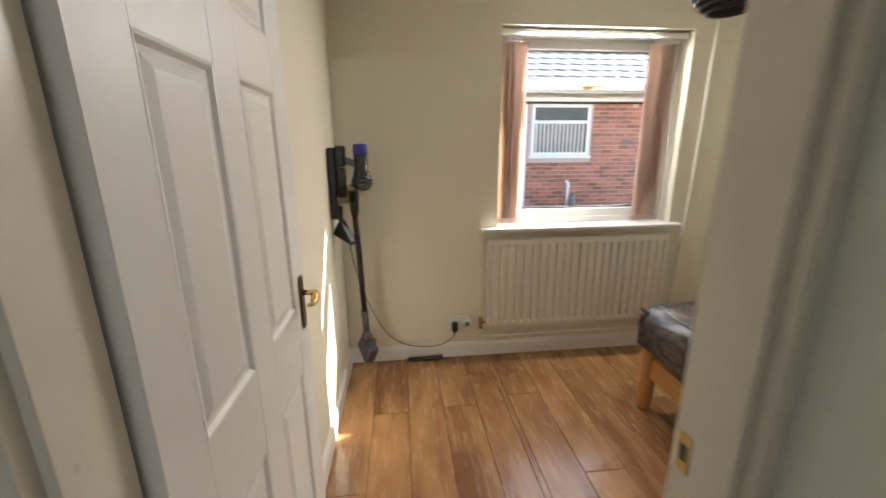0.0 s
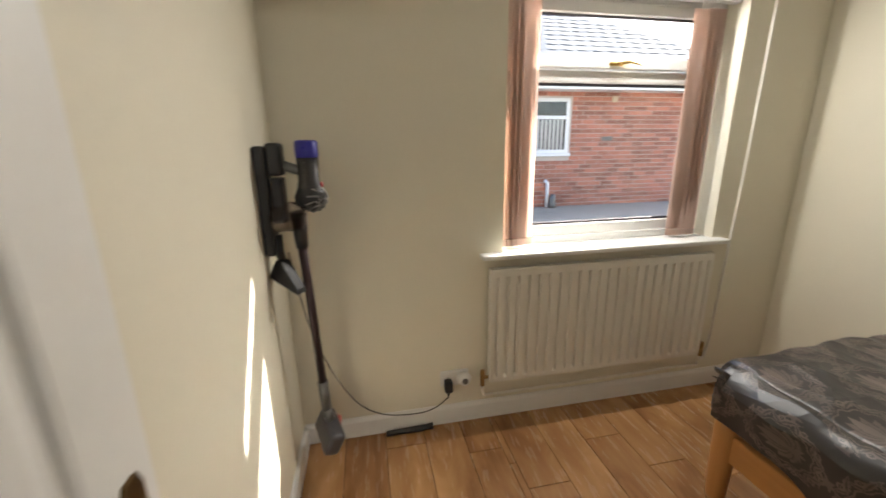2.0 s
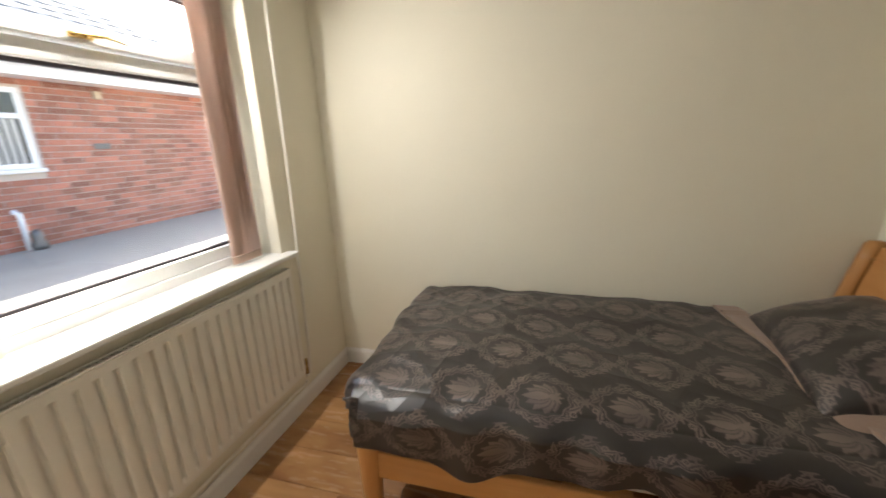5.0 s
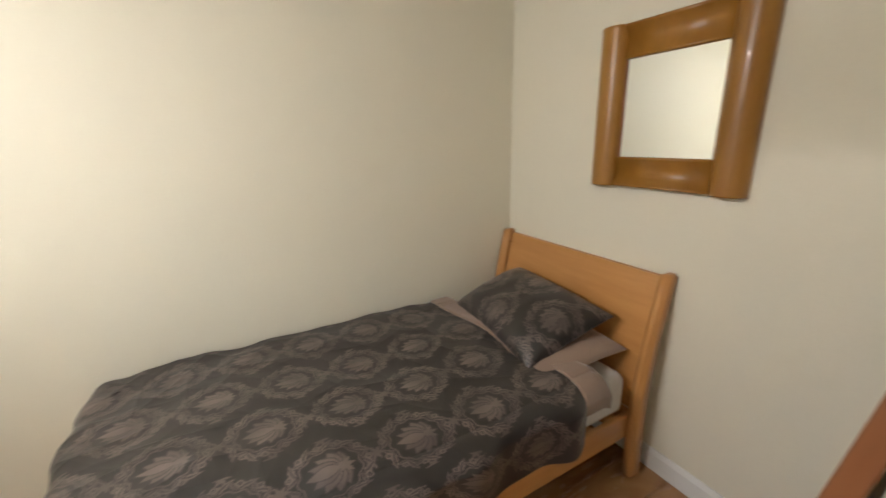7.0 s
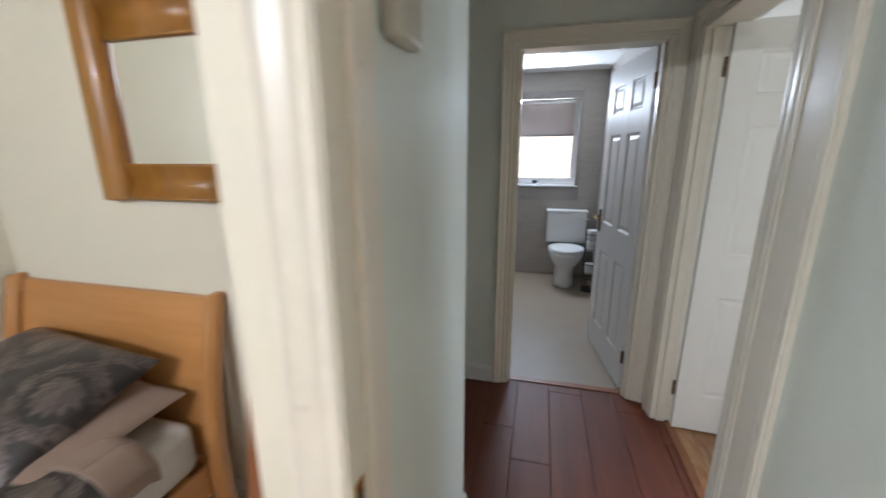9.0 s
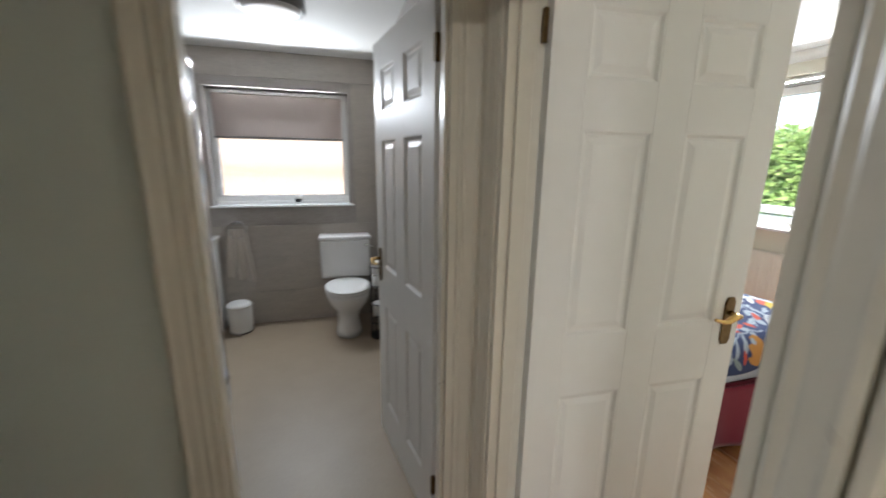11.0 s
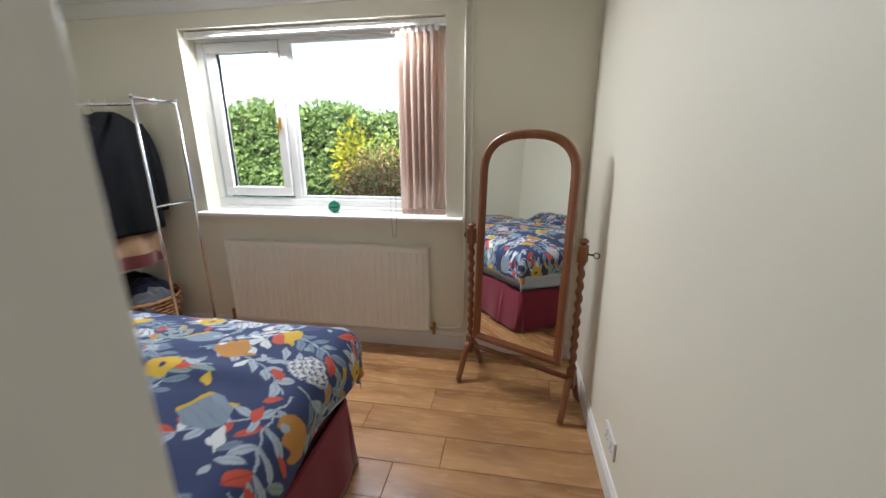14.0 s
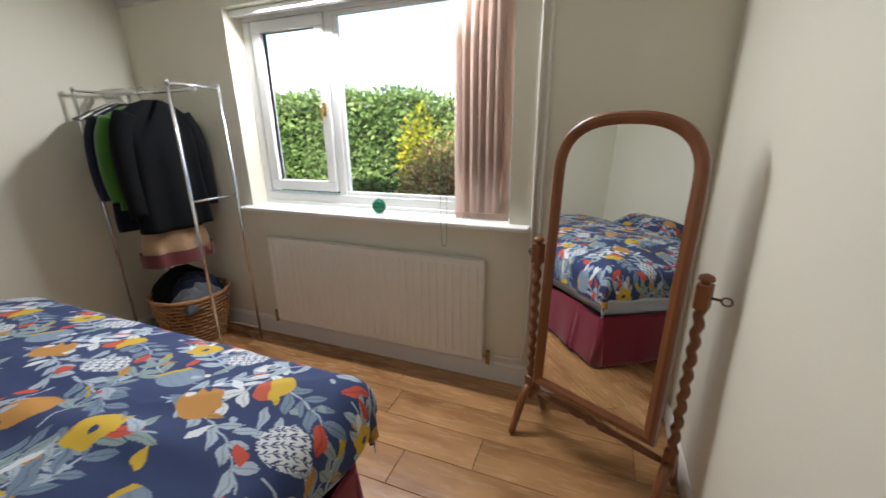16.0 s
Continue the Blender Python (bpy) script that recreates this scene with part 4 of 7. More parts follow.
def floral(U, V):
    """Scattered flowers, leaves, berries and stems on navy cotton; returns a colour for every point."""
    rng = np.random.RandomState(11)
    base = np.array((0.030, 0.047, 0.125))
    C = np.ones(U.shape + (3,)) * base
    P = 0.66
    wob = 0.004 * np.sin(U * 90) * np.sin(V * 75)
    U, V = U + wob, V + wob
    u, v = U % P, V % P
    grey, pale, white = (0.16, 0.22, 0.30), (0.36, 0.42, 0.50), (0.62, 0.64, 0.66)
    yellow, ochre, red, sage = (0.55, 0.36, 0.035), (0.46, 0.22, 0.055), (0.50, 0.075, 0.045), (0.24, 0.31, 0.31)

    def around(cx, cy):
        return (u - cx + P / 2) % P - P / 2, (v - cy + P / 2) % P - P / 2

    def leaf(cx, cy, ang, ln, wd, col, vein=None):
        x, y = around(cx, cy)
        a, b = x * math.cos(ang) + y * math.sin(ang), -x * math.sin(ang) + y * math.cos(ang)
        q = np.clip(1 - (2 * a / ln) ** 2, 0, 1)
        inside = (np.abs(b) < wd / 2 * q) & (np.abs(a) < ln / 2)
        C[inside] = col
        if vein:
            C[inside & (np.abs(b) < 0.0016)] = vein

    def stem(x0, y0, ang, ln, bend):
        x, y = around(x0 + ln / 2 * math.cos(ang), y0 + ln / 2 * math.sin(ang))
        a, b = x * math.cos(ang) + y * math.sin(ang), -x * math.sin(ang) + y * math.cos(ang)
        C[(np.abs(b - bend * np.sin((a / ln + 0.5) * math.pi)) < 0.0028) & (np.abs(a) < ln / 2)] = pale

    def disc(cx, cy, r, col, squash=1.0, ang=0.0, lobes=0, depth=0.0):
        x, y = around(cx, cy)
        a, b = x * math.cos(ang) + y * math.sin(ang), (-x * math.sin(ang) + y * math.cos(ang)) / squash
        th = np.arctan2(b, a)
        inside = np.hypot(a, b) < r * (1 + depth * np.cos(lobes * th))
        C[inside] = col
        return inside, a, b, th

    # long curved sprays with leaves in pairs along them
    for k in range(15):
        bx, by, ang, ln, bend = *rng.uniform(0, P, 2), rng.uniform(0, 6.28), rng.uniform(0.24, 0.38), rng.uniform(-0.06, 0.06)
        stem(bx, by, ang, ln, bend)
        col = (grey, pale, sage, pale, white, grey)[rng.randint(6)]
        for m in range(1, 6):
            q = m / 6
            px = bx + ln * q * math.cos(ang) - bend * math.sin(q * math.pi) * math.sin(ang)
            py = by + ln * q * math.sin(ang) + bend * math.sin(q * math.pi) * math.cos(ang)
            for sd in (1, -1):
                la = ang + sd * rng.uniform(0.6, 0.95)
                ll = rng.uniform(0.055, 0.085)
                c2 = (yellow, red, ochre)[rng.randint(3)] if rng.rand() < 0.16 else col
                leaf(px + math.cos(la) * ll / 2, py + math.sin(la) * ll / 2, la, ll, rng.uniform(0.020, 0.030), c2, tuple(c * 0.65 for c in c2))
    for k in range(36):
        col = (grey, pale, pale, white, sage, yellow, red, red)[rng.randint(8)]
        small = col in (red, yellow)
        leaf(*rng.uniform(0, P, 2), rng.uniform(0, 6.28), rng.uniform(0.045, 0.065) if small else rng.uniform(0.06, 0.10), rng.uniform(0.022, 0.034), col, None if small or col == white else tuple(c * 0.7 for c in col))
    spots = [(0.10, 0.12), (0.34, 0.07), (0.55, 0.20), (0.17, 0.34), (0.42, 0.34), (0.08, 0.55), (0.32, 0.56), (0.56, 0.46), (0.50, 0.62)]
    # ochre tulips
    for i in (0, 7):
        cx, cy = spots[i]
        ang = (0.5, 2.4)[i == 7]
        ins, a, b, th = disc(cx, cy, 0.062, ochre, 0.85, ang)
        notch = (a > 0.015) & (np.abs(np.sin(b * 75)) > 0.2 + 1.4 * (0.062 - a) / 0.05)
        C[ins & notch & (a > 0.03)] = base
    # yellow flowers with an eye
    for i in (1, 5):
        disc(*spots[i], 0.050, yellow, 0.75, 0.6 * i, 5, 0.07)
        disc(*spots[i], 0.011, base, 0.8)
    # red and yellow tulip
    for i in (4,):
        ins, a, b, th = disc(*spots[i], 0.06, yellow, 0.7, 0.3)
        C[ins & (a + 0.6 * b > 0.018)] = (0.48, 0.09, 0.05)
    # white seed heads with dark sprigs
    for i in (2, 6):
        ins, a, b, th = disc(*spots[i], 0.060, white, 0.85, 0.9)
        off = np.abs(b - 0.024 * np.round(b / 0.024))
        sprig = (np.sin((a + 1.1 * off) * 330) > 0.3) & (off > 0.0022) & (off < 0.0095)
        C[ins & ((off < 0.0012) | sprig)] = base
    # grey bell flowers with fine stripes
    for i in (3, 8):
        ins, a, b, th = disc(*spots[i], 0.066, (0.20, 0.26, 0.34), 0.9, 1.9)
        C[ins & (np.abs(np.sin(b * 110)) < 0.18)] = grey
        C[ins & (a > 0.046)] = base
        C[ins & (np.abs(a - 0.043) < 0.006)] = yellow
    for k in range(18):
        disc(*rng.uniform(0, P, 2), rng.uniform(0.010, 0.015), (white, pale, sage)[rng.randint(3)], 0.9)
    return C


def double_bed():
    x0, x1, y0, y1 = -2.355, -0.58, -1.635, -3.46
    base = thing("divan_bed", "divan bed base with burgundy pleated valance", "bed")
    part("divan", box((x0 + 0.03, y1, 0.05), (x1 - 0.03, y0 - 0.03, 0.34), 0.01), M_BURGUNDY, base)
    # valance skirts with a box pleat near the corner
    def skirt(p, q, n):
        p, q = Vector(p), Vector(q)
        ln = (q - p).length
        d = (q - p) / ln
        nrm = Vector((d.y, -d.x, 0))
        k = int(ln / 0.012)
        L = np.linspace(0, ln, k)
        zz = np.linspace(0.012, 0.36, 14)
        A, Zg = np.meshgrid(L, zz, indexing="ij")
        flare = (0.36 - Zg) / 0.35
        off = 0.012 + flare * (0.020 + 0.010 * np.sin(A * 9) + 0.006 * np.sin(A * 23 + 1)) + 0.02 * flare * np.exp(-((A - 0.22) / 0.015) ** 2) - 0.015 * flare * np.exp(-((A - 0.255) / 0.012) ** 2)
        cloth_sheet("valance_skirt", base, p.x + d.x * A + nrm.x * off, p.y + d.y * A + nrm.y * off, Zg, M_BURGUNDY, None, 0.004)
    skirt((x1, y0, 0), (x0, y0, 0), 0)
    skirt((x0, y0, 0), (x0, y1, 0), 0)
    skirt((x1, y1, 0), (x1, y0, 0), 0)
    for cx, cy in ((x0, y0), (x1, y0)):
        s = -1 if cx == x0 else 1
        part("corner_fold", lathe([(0.045, 0.012), (0.03, 0.2), (0.014, 0.36)], 14, Matrix.Translation((cx - s * 0.004, cy - 0.004, 0))), M_BURGUNDY, base, smooth=True)
    for cx in (x0 + 0.12, x1 - 0.12):
        for cy in (y0 - 0.12, y1 + 0.12):
            part("castor", lathe([(0.02, 0), (0.02, 0.05)], 12, Matrix.Translation((cx, cy, 0))), M_BLACK, base)
    m = tagged(link("mattress", box((x0 + 0.02, y1, 0.3405), (x1 - 0.02, y0 - 0.02, 0.545), 0.05, 4), M_PALEBLUE, smooth=True), "pale blue sheeted double mattress on the divan", "mattress")
    duv = thing("duvet", "navy cotton duvet printed with flowers and leaves", "duvet")
    nx, ny = 560, 720
    R = 0.06
    dw, du = 0.205, 0.165
    W = x1 - x0 - 0.36
    s = np.linspace(-dw, W, nx)[:, None] * np.ones((1, ny))
    t = np.linspace(-du, 1.79, ny)[None, :] * np.ones((nx, 1))
    side_l, end = np.clip(-s, 0, 1), np.clip(-t, 0, 1)

    def roll(e):
        a = np.clip(e / R, 0, 1.35)
        return R * np.sin(a), R * (1 - np.cos(a)) + np.clip(e - R * 1.35, 0, 1) * 0.97

    ol, dl = roll(side_l)
    oe, de = roll(end)
    X = x0 - ol + np.clip(s, 0, W)
    Y = y0 + oe - np.clip(t, 0, 9)
    w = wrinkles(s, t, 21, 0.012, 2.0) + wrinkles(s, t, 27, 0.008, 6.0) + 0.0025 * ridges(s, t, 31)
    ridge = 0.018 * np.exp(-((s - 0.35 - 0.15 * np.sin(t * 2.2)) / 0.05) ** 2) * np.clip(np.sin(t * 3.0), 0, 1)
    puff = 0.125 * np.clip(np.minimum(np.minimum(s + 0.1, W - s + 0.1), t + 0.08) / 0.46, 0, 1) ** 0.7
    Z = 0.63 + puff + w + ridge - np.maximum(dl, de) - 0.45 * np.minimum(dl, de)
    flare = np.clip(np.maximum(dl, de) / 0.1, 0, 1)
    X += np.where(side_l > 0, -1, 0) * flare * (0.002 + 0.010 * np.sin(t * 12 + np.sin(t * 5)))
    Y += np.where(end > 0, 1, 0) * flare * (0.004 + 0.014 * np.sin(s * 11 + np.sin(s * 4)))
    cols = floral((s + 0.3) / 1.04, (t + 0.21) / 1.04)
    cloth_sheet("duvet_cover", duv, X, Y, Z, M_PRINT, cols, 0.02)
    # pale lining that shows along the hem
    for sl, out in (((slice(None), slice(0, 1)), (0, -0.004)), ((slice(0, 1), slice(None)), (0.004, 0))):
        hx, hy, hz = (np.repeat(np.moveaxis(g[sl], int(g[sl].shape[0] == 1), 0).reshape(-1, 1), 4, 1) for g in (X, Y, Z))
        d = np.array((0.012, -0.004, -0.02, -0.034))[None, :]
        cloth_sheet("lining_hem", duv, hx + out[0], hy + out[1], hz + d, M_PALEBLUE, None, 0.003, "pale lining along the hem")
    pillow("pillow", "navy floral print pillow at the bed head", (-0.84, -3.02, 0.66), 90, -26, 0.80, 0.50, 0.20, M_PRINT, 34, palette=floral)


double_bed()


# ---- blinds ----
def blind(label, n, at, rz, pitch, turn, height, loops, rail):
    """Vertical-blind slats gathered in a stack hung from a rail; runs along +x from the origin, tops at z = height."""
    b = thing("vertical_blind", label, "blind", at, rz)
    rng = random.Random(n + int(at[0] * 100))
    for i in range(n):
        bm = bmesh.new()
        rows = []
        for z in (0.035, 0.3, 0.6, 0.9, height - 0.03):
            rows.append([bm.verts.new((u * 0.089, 0.007 * (1 - (2 * u) ** 2), z)) for u in (-0.5, -0.3, -0.1, 0.1, 0.3, 0.5)])
        for p, q in zip(rows, rows[1:]):
            for k in range(5):
                bm.faces.new((p[k], p[k + 1], q[k + 1], q[k]))
        r = bmesh.ops.solidify(bm, geom=bm.faces[:], thickness=0.0008)
        sl = part("slat", bm, M_SLAT, b, smooth=True)
        sl.location, sl.rotation_euler = (0.045 + i * pitch, (0.006 if i % 2 else -0.006), 0), (0, 0, radians(turn + rng.uniform(-3, 3)))
        w = part("weight", box((-0.042, -0.003, 0.0), (0.042, 0.004, 0.036), 0.002), M_SLAT, b)
        w.location, w.rotation_euler = sl.location, sl.rotation_euler
        part("hanger", box((-0.008, -0.002, height - 0.035), (0.008, 0.002, height + 0.004), 0.001), M_WHITEPL, b).location = sl.location
    pts = [(0.045 + loops * 0.0 + i * pitch / 6, -0.035 - 0.004 * math.sin(i * 1.1), 0.012 - 0.012 * math.sin((i % 6) / 6 * math.pi)) for i in range((n - 1) * 6 + 1)]
    part("link_chain", tube(pts, 0.0016, 5), M_WHITEPL, b, "white bead chain linking the slats")
    return b


hr = thing("blind_rail", "white aluminium headrail of the vertical blind", "blind rail")
part("rail", box((0.742, 2.42, 2.072), (1.94, 2.462, 2.108), 0.004, 2), M_UPVC, hr)
hr = thing("blind_rail", "white aluminium headrail of the wide vertical blind", "blind rail")
part("rail", box((-3.545, -3.12, 2.112), (-3.50, -1.357, 2.148), 0.004, 2), M_UPVC, hr)
blind("peach fabric vertical blind slats gathered at the sunlit side", 7, (0.745, 2.445, 0.928), 0, 0.0135, 10, 1.145, 1, 0)
blind("peach fabric vertical blind slats gathered at the shaded side", 7, (1.70, 2.445, 0.928), 0, 0.0135, -14, 1.145, 1, 0)
blind("beige-pink fabric vertical blind slats drawn to one end", 11, (-3.52, -1.672, 0.968), 90, 0.0215, 7, 1.145, 1, 0)
cord = thing("pull_cord", "white beaded pull cord hanging below the sill", "cord")
part("loop", tube(smooth_path([(-3.49, -1.65, 2.11), (-3.375, -1.665, 1.2), (-3.37, -1.67, 0.88), (-3.37, -1.685, 0.84), (-3.37, -1.70, 0.88), (-3.375, -1.70, 1.2), (-3.49, -1.69, 2.11)], 6), 0.0014, 5), M_GREYPL, cord)

# ---- sockets and cable ----
def wall_socket(label, at, rz, gangs):
    s = thing("wall_socket", label, "socket", at, rz)
    w = 0.146 if gangs == 2 else 0.086
    part("faceplate", box((-w / 2, -0.010, -0.043), (w / 2, 0, 0.043), 0.003, 2), M_WHITEPL, s)
    for i in range(gangs):
        cx = (i - (gangs - 1) / 2) * 0.07
        part("switch", box((cx - 0.007, -0.0135, 0.012), (cx + 0.007, -0.009, 0.03), 0.001), M_WHITEPL, s)
        for dx, dz in ((0, 0.002), (-0.011, -0.018), (0.011, -0.018)):
            part("pin_hole", box((cx + dx - 0.003, -0.0106, dz - 0.004), (cx + dx + 0.003, -0.0095, dz + 0.004)), M_BLACK, s)
    return s


wall_socket("white double wall socket above the skirting board", (0.488, 2.38, 0.262), 0, 2)
wall_socket("white double wall socket low on the wall", (-2.43, -0.49, 0.235), 0, 2)
pl = thing("charger_plug", "black vacuum charger plug in the wall socket", "plug")
part("plug_body", box((0.432, 2.325, 0.205), (0.472, 2.371, 0.265), 0.008, 3), M_BLACK, pl, smooth=True)
part("cable_sleeve", tube([(0.452, 2.345, 0.206), (0.45, 2.343, 0.17)], [0.008, 0.004], 10), M_BLACK, pl)
af = thing("plug_in_freshener", "white round plug-in unit in the wall socket", "plug")
part("housing", lathe([(0.02, 0), (0.036, 0.006), (0.038, 0.02), (0.030, 0.036), (0.012, 0.042)], 24, pose(0.535, 2.37, 0.262, 90)), M_WHITEPL, af, smooth=True)
part("dial", lathe([(0.016, 0), (0.014, 0.008), (0.004, 0.01)], 20, pose(0.535, 2.328, 0.262, 90)), M_GREYPL, af, smooth=True)
cb = thing("charger_cable", "thin black charger cable drooping along the wall", "cable")
part("lead", tube(smooth_path([(-0.215, 2.22, 1.02), (-0.20, 2.25, 0.85), (-0.17, 2.27, 0.66), (-0.10, 2.30, 0.42), (0.0, 2.33, 0.22), (0.12, 2.345, 0.125), (0.28, 2.345, 0.102), (0.38, 2.345, 0.12), (0.45, 2.343, 0.172)], 8), 0.0028, 6), M_BLACK, cb, smooth=True)

# ---- cordless vacuum on its wall dock ----
def extrude_fan():
    """A flared brush tool: narrow at the neck, wide and slanting at the bristles."""
    bm = bmesh.new()
    rows = []
    for x0, x1, z0, z1, y in ((-0.014, 0.014, 0.0, 0.0, 0.016), (-0.03, 0.035, -0.03, -0.035, 0.02), (-0.045, 0.075, -0.055, -0.10, 0.02), (-0.047, 0.078, -0.068, -0.118, 0.024)):
        rows.append([bm.verts.new(p) for p in ((x0, -y, z0), (x1, -y, z1), (x1, y, z1), (x0, y, z0))])
    for p, q in zip(rows, rows[1:]):
        for k in range(4):
            bm.faces.new((p[k], p[(k + 1) % 4], q[(k + 1) % 4], q[k]))
    bm.faces.new(rows[0][::-1])
    bm.faces.new(rows[-1])
    bmesh.ops.recalc_face_normals(bm, faces=bm.faces)
    return bm



M_BLUE = mat("blue_plastic", (0.02, 0.02, 0.30), 0.3, 0.1, 10, 90)
M_BIN = glass("smoked_clear_plastic", 0.08, (0.45, 0.40, 0.38))
M_RED = mat("red_plastic", (0.45, 0.02, 0.02), 0.35, 0.1, 10, 90)
M_WAND = mat("dark_purple_metal", (0.06, 0.04, 0.043), 0.3, 0.1, 10, 90, 0, 0.7)
vx, vy = -0.14, 2.11
M_HEAD = mat("smoky_grey_plastic", (0.075, 0.07, 0.08), 0.3, 0.15, 10, 90)
va = thing("stick_vacuum", "cordless stick vacuum hanging on a black wall dock", "vacuum cleaner", (0, 0, -0.035))
dock = box((-0.2645, vy - 0.045, 1.08), (-0.225, vy + 0.045, 1.46), 0.01, 2)
join(dock, box((-0.226, vy - 0.036, 1.36), (-0.175, vy + 0.036, 1.47), 0.012, 2))
part("dock", dock, M_BLACK, va, "black plastic wall dock")
part("battery", box((-0.224, vy - 0.035, 1.20), (-0.18, vy + 0.035, 1.355), 0.01, 2), M_BLACK, va)
part("handle", tube(smooth_path([(-0.19, vy, 1.40), (-0.15, vy, 1.385), (-0.11, vy, 1.37)], 5), 0.017, 12), M_GREYPL, va, smooth=True)
cy = lathe([(0.034, 1.245), (0.042, 1.25), (0.045, 1.30), (0.040, 1.335), (0.037, 1.34), (0.037, 1.42)], 24)
part("motor_housing", cy, mat("dark_grey_plastic", (0.07, 0.065, 0.065), 0.25, 0.1, 10, 90, 0, 0.4), va, "grey motor housing", True).location = (vx + 0.045, vy, 0)
part("filter_cap", lathe([(0.038, 1.42), (0.039, 1.425), (0.039, 1.47), (0.033, 1.478)], 24), M_BLUE, va, "blue filter cap", True).location = (vx + 0.045, vy, 0)
cyc = bmesh.new()
for i in range(12):
    a = i * math.pi / 6
    join(cyc, lathe([(0.004, 0), (0.013, 0.03), (0.013, 0.06)], 8, pose(vx + 0.045 + 0.034 * math.cos(a), vy + 0.034 * math.sin(a), 1.245, 12 * math.sin(a), -12 * math.cos(a), 0)))
part("cyclone", cyc, M_GREYPL, va, "ring of small grey cyclone cones", True)
part("bin_end", lathe([(0.0, 0.0), (0.034, 0.006), (0.048, 0.026), (0.052, 0.055), (0.048, 0.08)], 28, pose(vx + 0.085, vy - 0.03, 1.265, 0, -70, -35)), M_BLACK, va, "round black bin end", True)
for i in range(10):
    a = i * math.pi / 5
    part("bin_rib", tube([(0.012 * math.cos(a), 0.012 * math.sin(a), 0.0), (0.034 * math.cos(a + 0.5), 0.034 * math.sin(a + 0.5), 0.004), (0.0505 * math.cos(a), 0.0505 * math.sin(a), 0.03)], 0.0032, 6), M_GREYPL, va).matrix_local = pose(vx + 0.085, vy - 0.03, 1.265, 0, -70, -35)
part("dust_bin", lathe([(0.03, 0), (0.052, 0.01), (0.054, 0.10), (0.046, 0.115)], 24, pose(vx + 0.02, vy, 1.215, 0, -90, 0)), M_BIN, va, "clear smoky dust bin", True)
part("trigger", box((-0.125, vy - 0.006, 1.325), (-0.112, vy + 0.006, 1.35), 0.003), M_RED, va, "red trigger")
part("release_catch", box((vx + 0.073, vy - 0.012, 1.315), (vx + 0.092, vy + 0.012, 1.335), 0.004), M_RED, va, "red release catch")
part("neck", tube([(vx - 0.005, vy, 1.225), (vx - 0.002, vy, 1.10)], [0.03, 0.022], 16), M_BLACK, va, smooth=True)
part("wand", tube([(vx - 0.002, vy, 1.10), (vx + 0.012, vy + 0.06, 0.46)], 0.0165, 16), M_WAND, va, "dark purple metal wand", True)
part("wand_collar", tube([(vx + 0.011, vy + 0.058, 0.50), (vx + 0.014, vy + 0.065, 0.36)], [0.022, 0.02], 16), M_GREYPL, va, smooth=True)
part("swivel", tube([(vx + 0.012, vy + 0.065, 0.36), (vx + 0.025, vy + 0.065, 0.305)], 0.022, 12), M_GREYPL, va, smooth=True)
part("floor_head", box((-0.035, -0.09, -0.06), (0.035, 0.09, 0.05), 0.02, 3), M_HEAD, va, "smoky grey floor head").matrix_local = pose(vx + 0.02, vy + 0.06, 0.255, 15, 20, 25)
part("brush_roll", tube([(vx + 0.045, vy - 0.015, 0.26), (vx + 0.045, vy + 0.125, 0.26)], 0.022, 14), M_RED, va, "dark red brush roll", True).matrix_local = pose(0.0, 0, 0, 0, 0, 0)
part("brush_neck", tube([(-0.225, vy - 0.005, 1.15), (-0.223, vy - 0.008, 1.09), (-0.215, vy - 0.012, 1.06)], [0.018, 0.017, 0.014], 12), M_BLACK, va, smooth=True)
db = extrude_fan()
part("dusting_brush", db, M_BLACK, va, "flared black brush tool clipped below the dock").matrix_local = pose(-0.215, vy - 0.012, 1.06, 0, 0, -35)
ct = thing("crevice_tool", "black crevice nozzle lying on the floor against the skirting", "vacuum tool")
part("nozzle", tube([(0.125, 2.335, 0.016), (0.31, 2.34, 0.016), (0.335, 2.341, 0.018), (0.365, 2.342, 0.018)], [0.013, 0.016, 0.013, 0.017], 12), M_BLACK, ct, smooth=True)


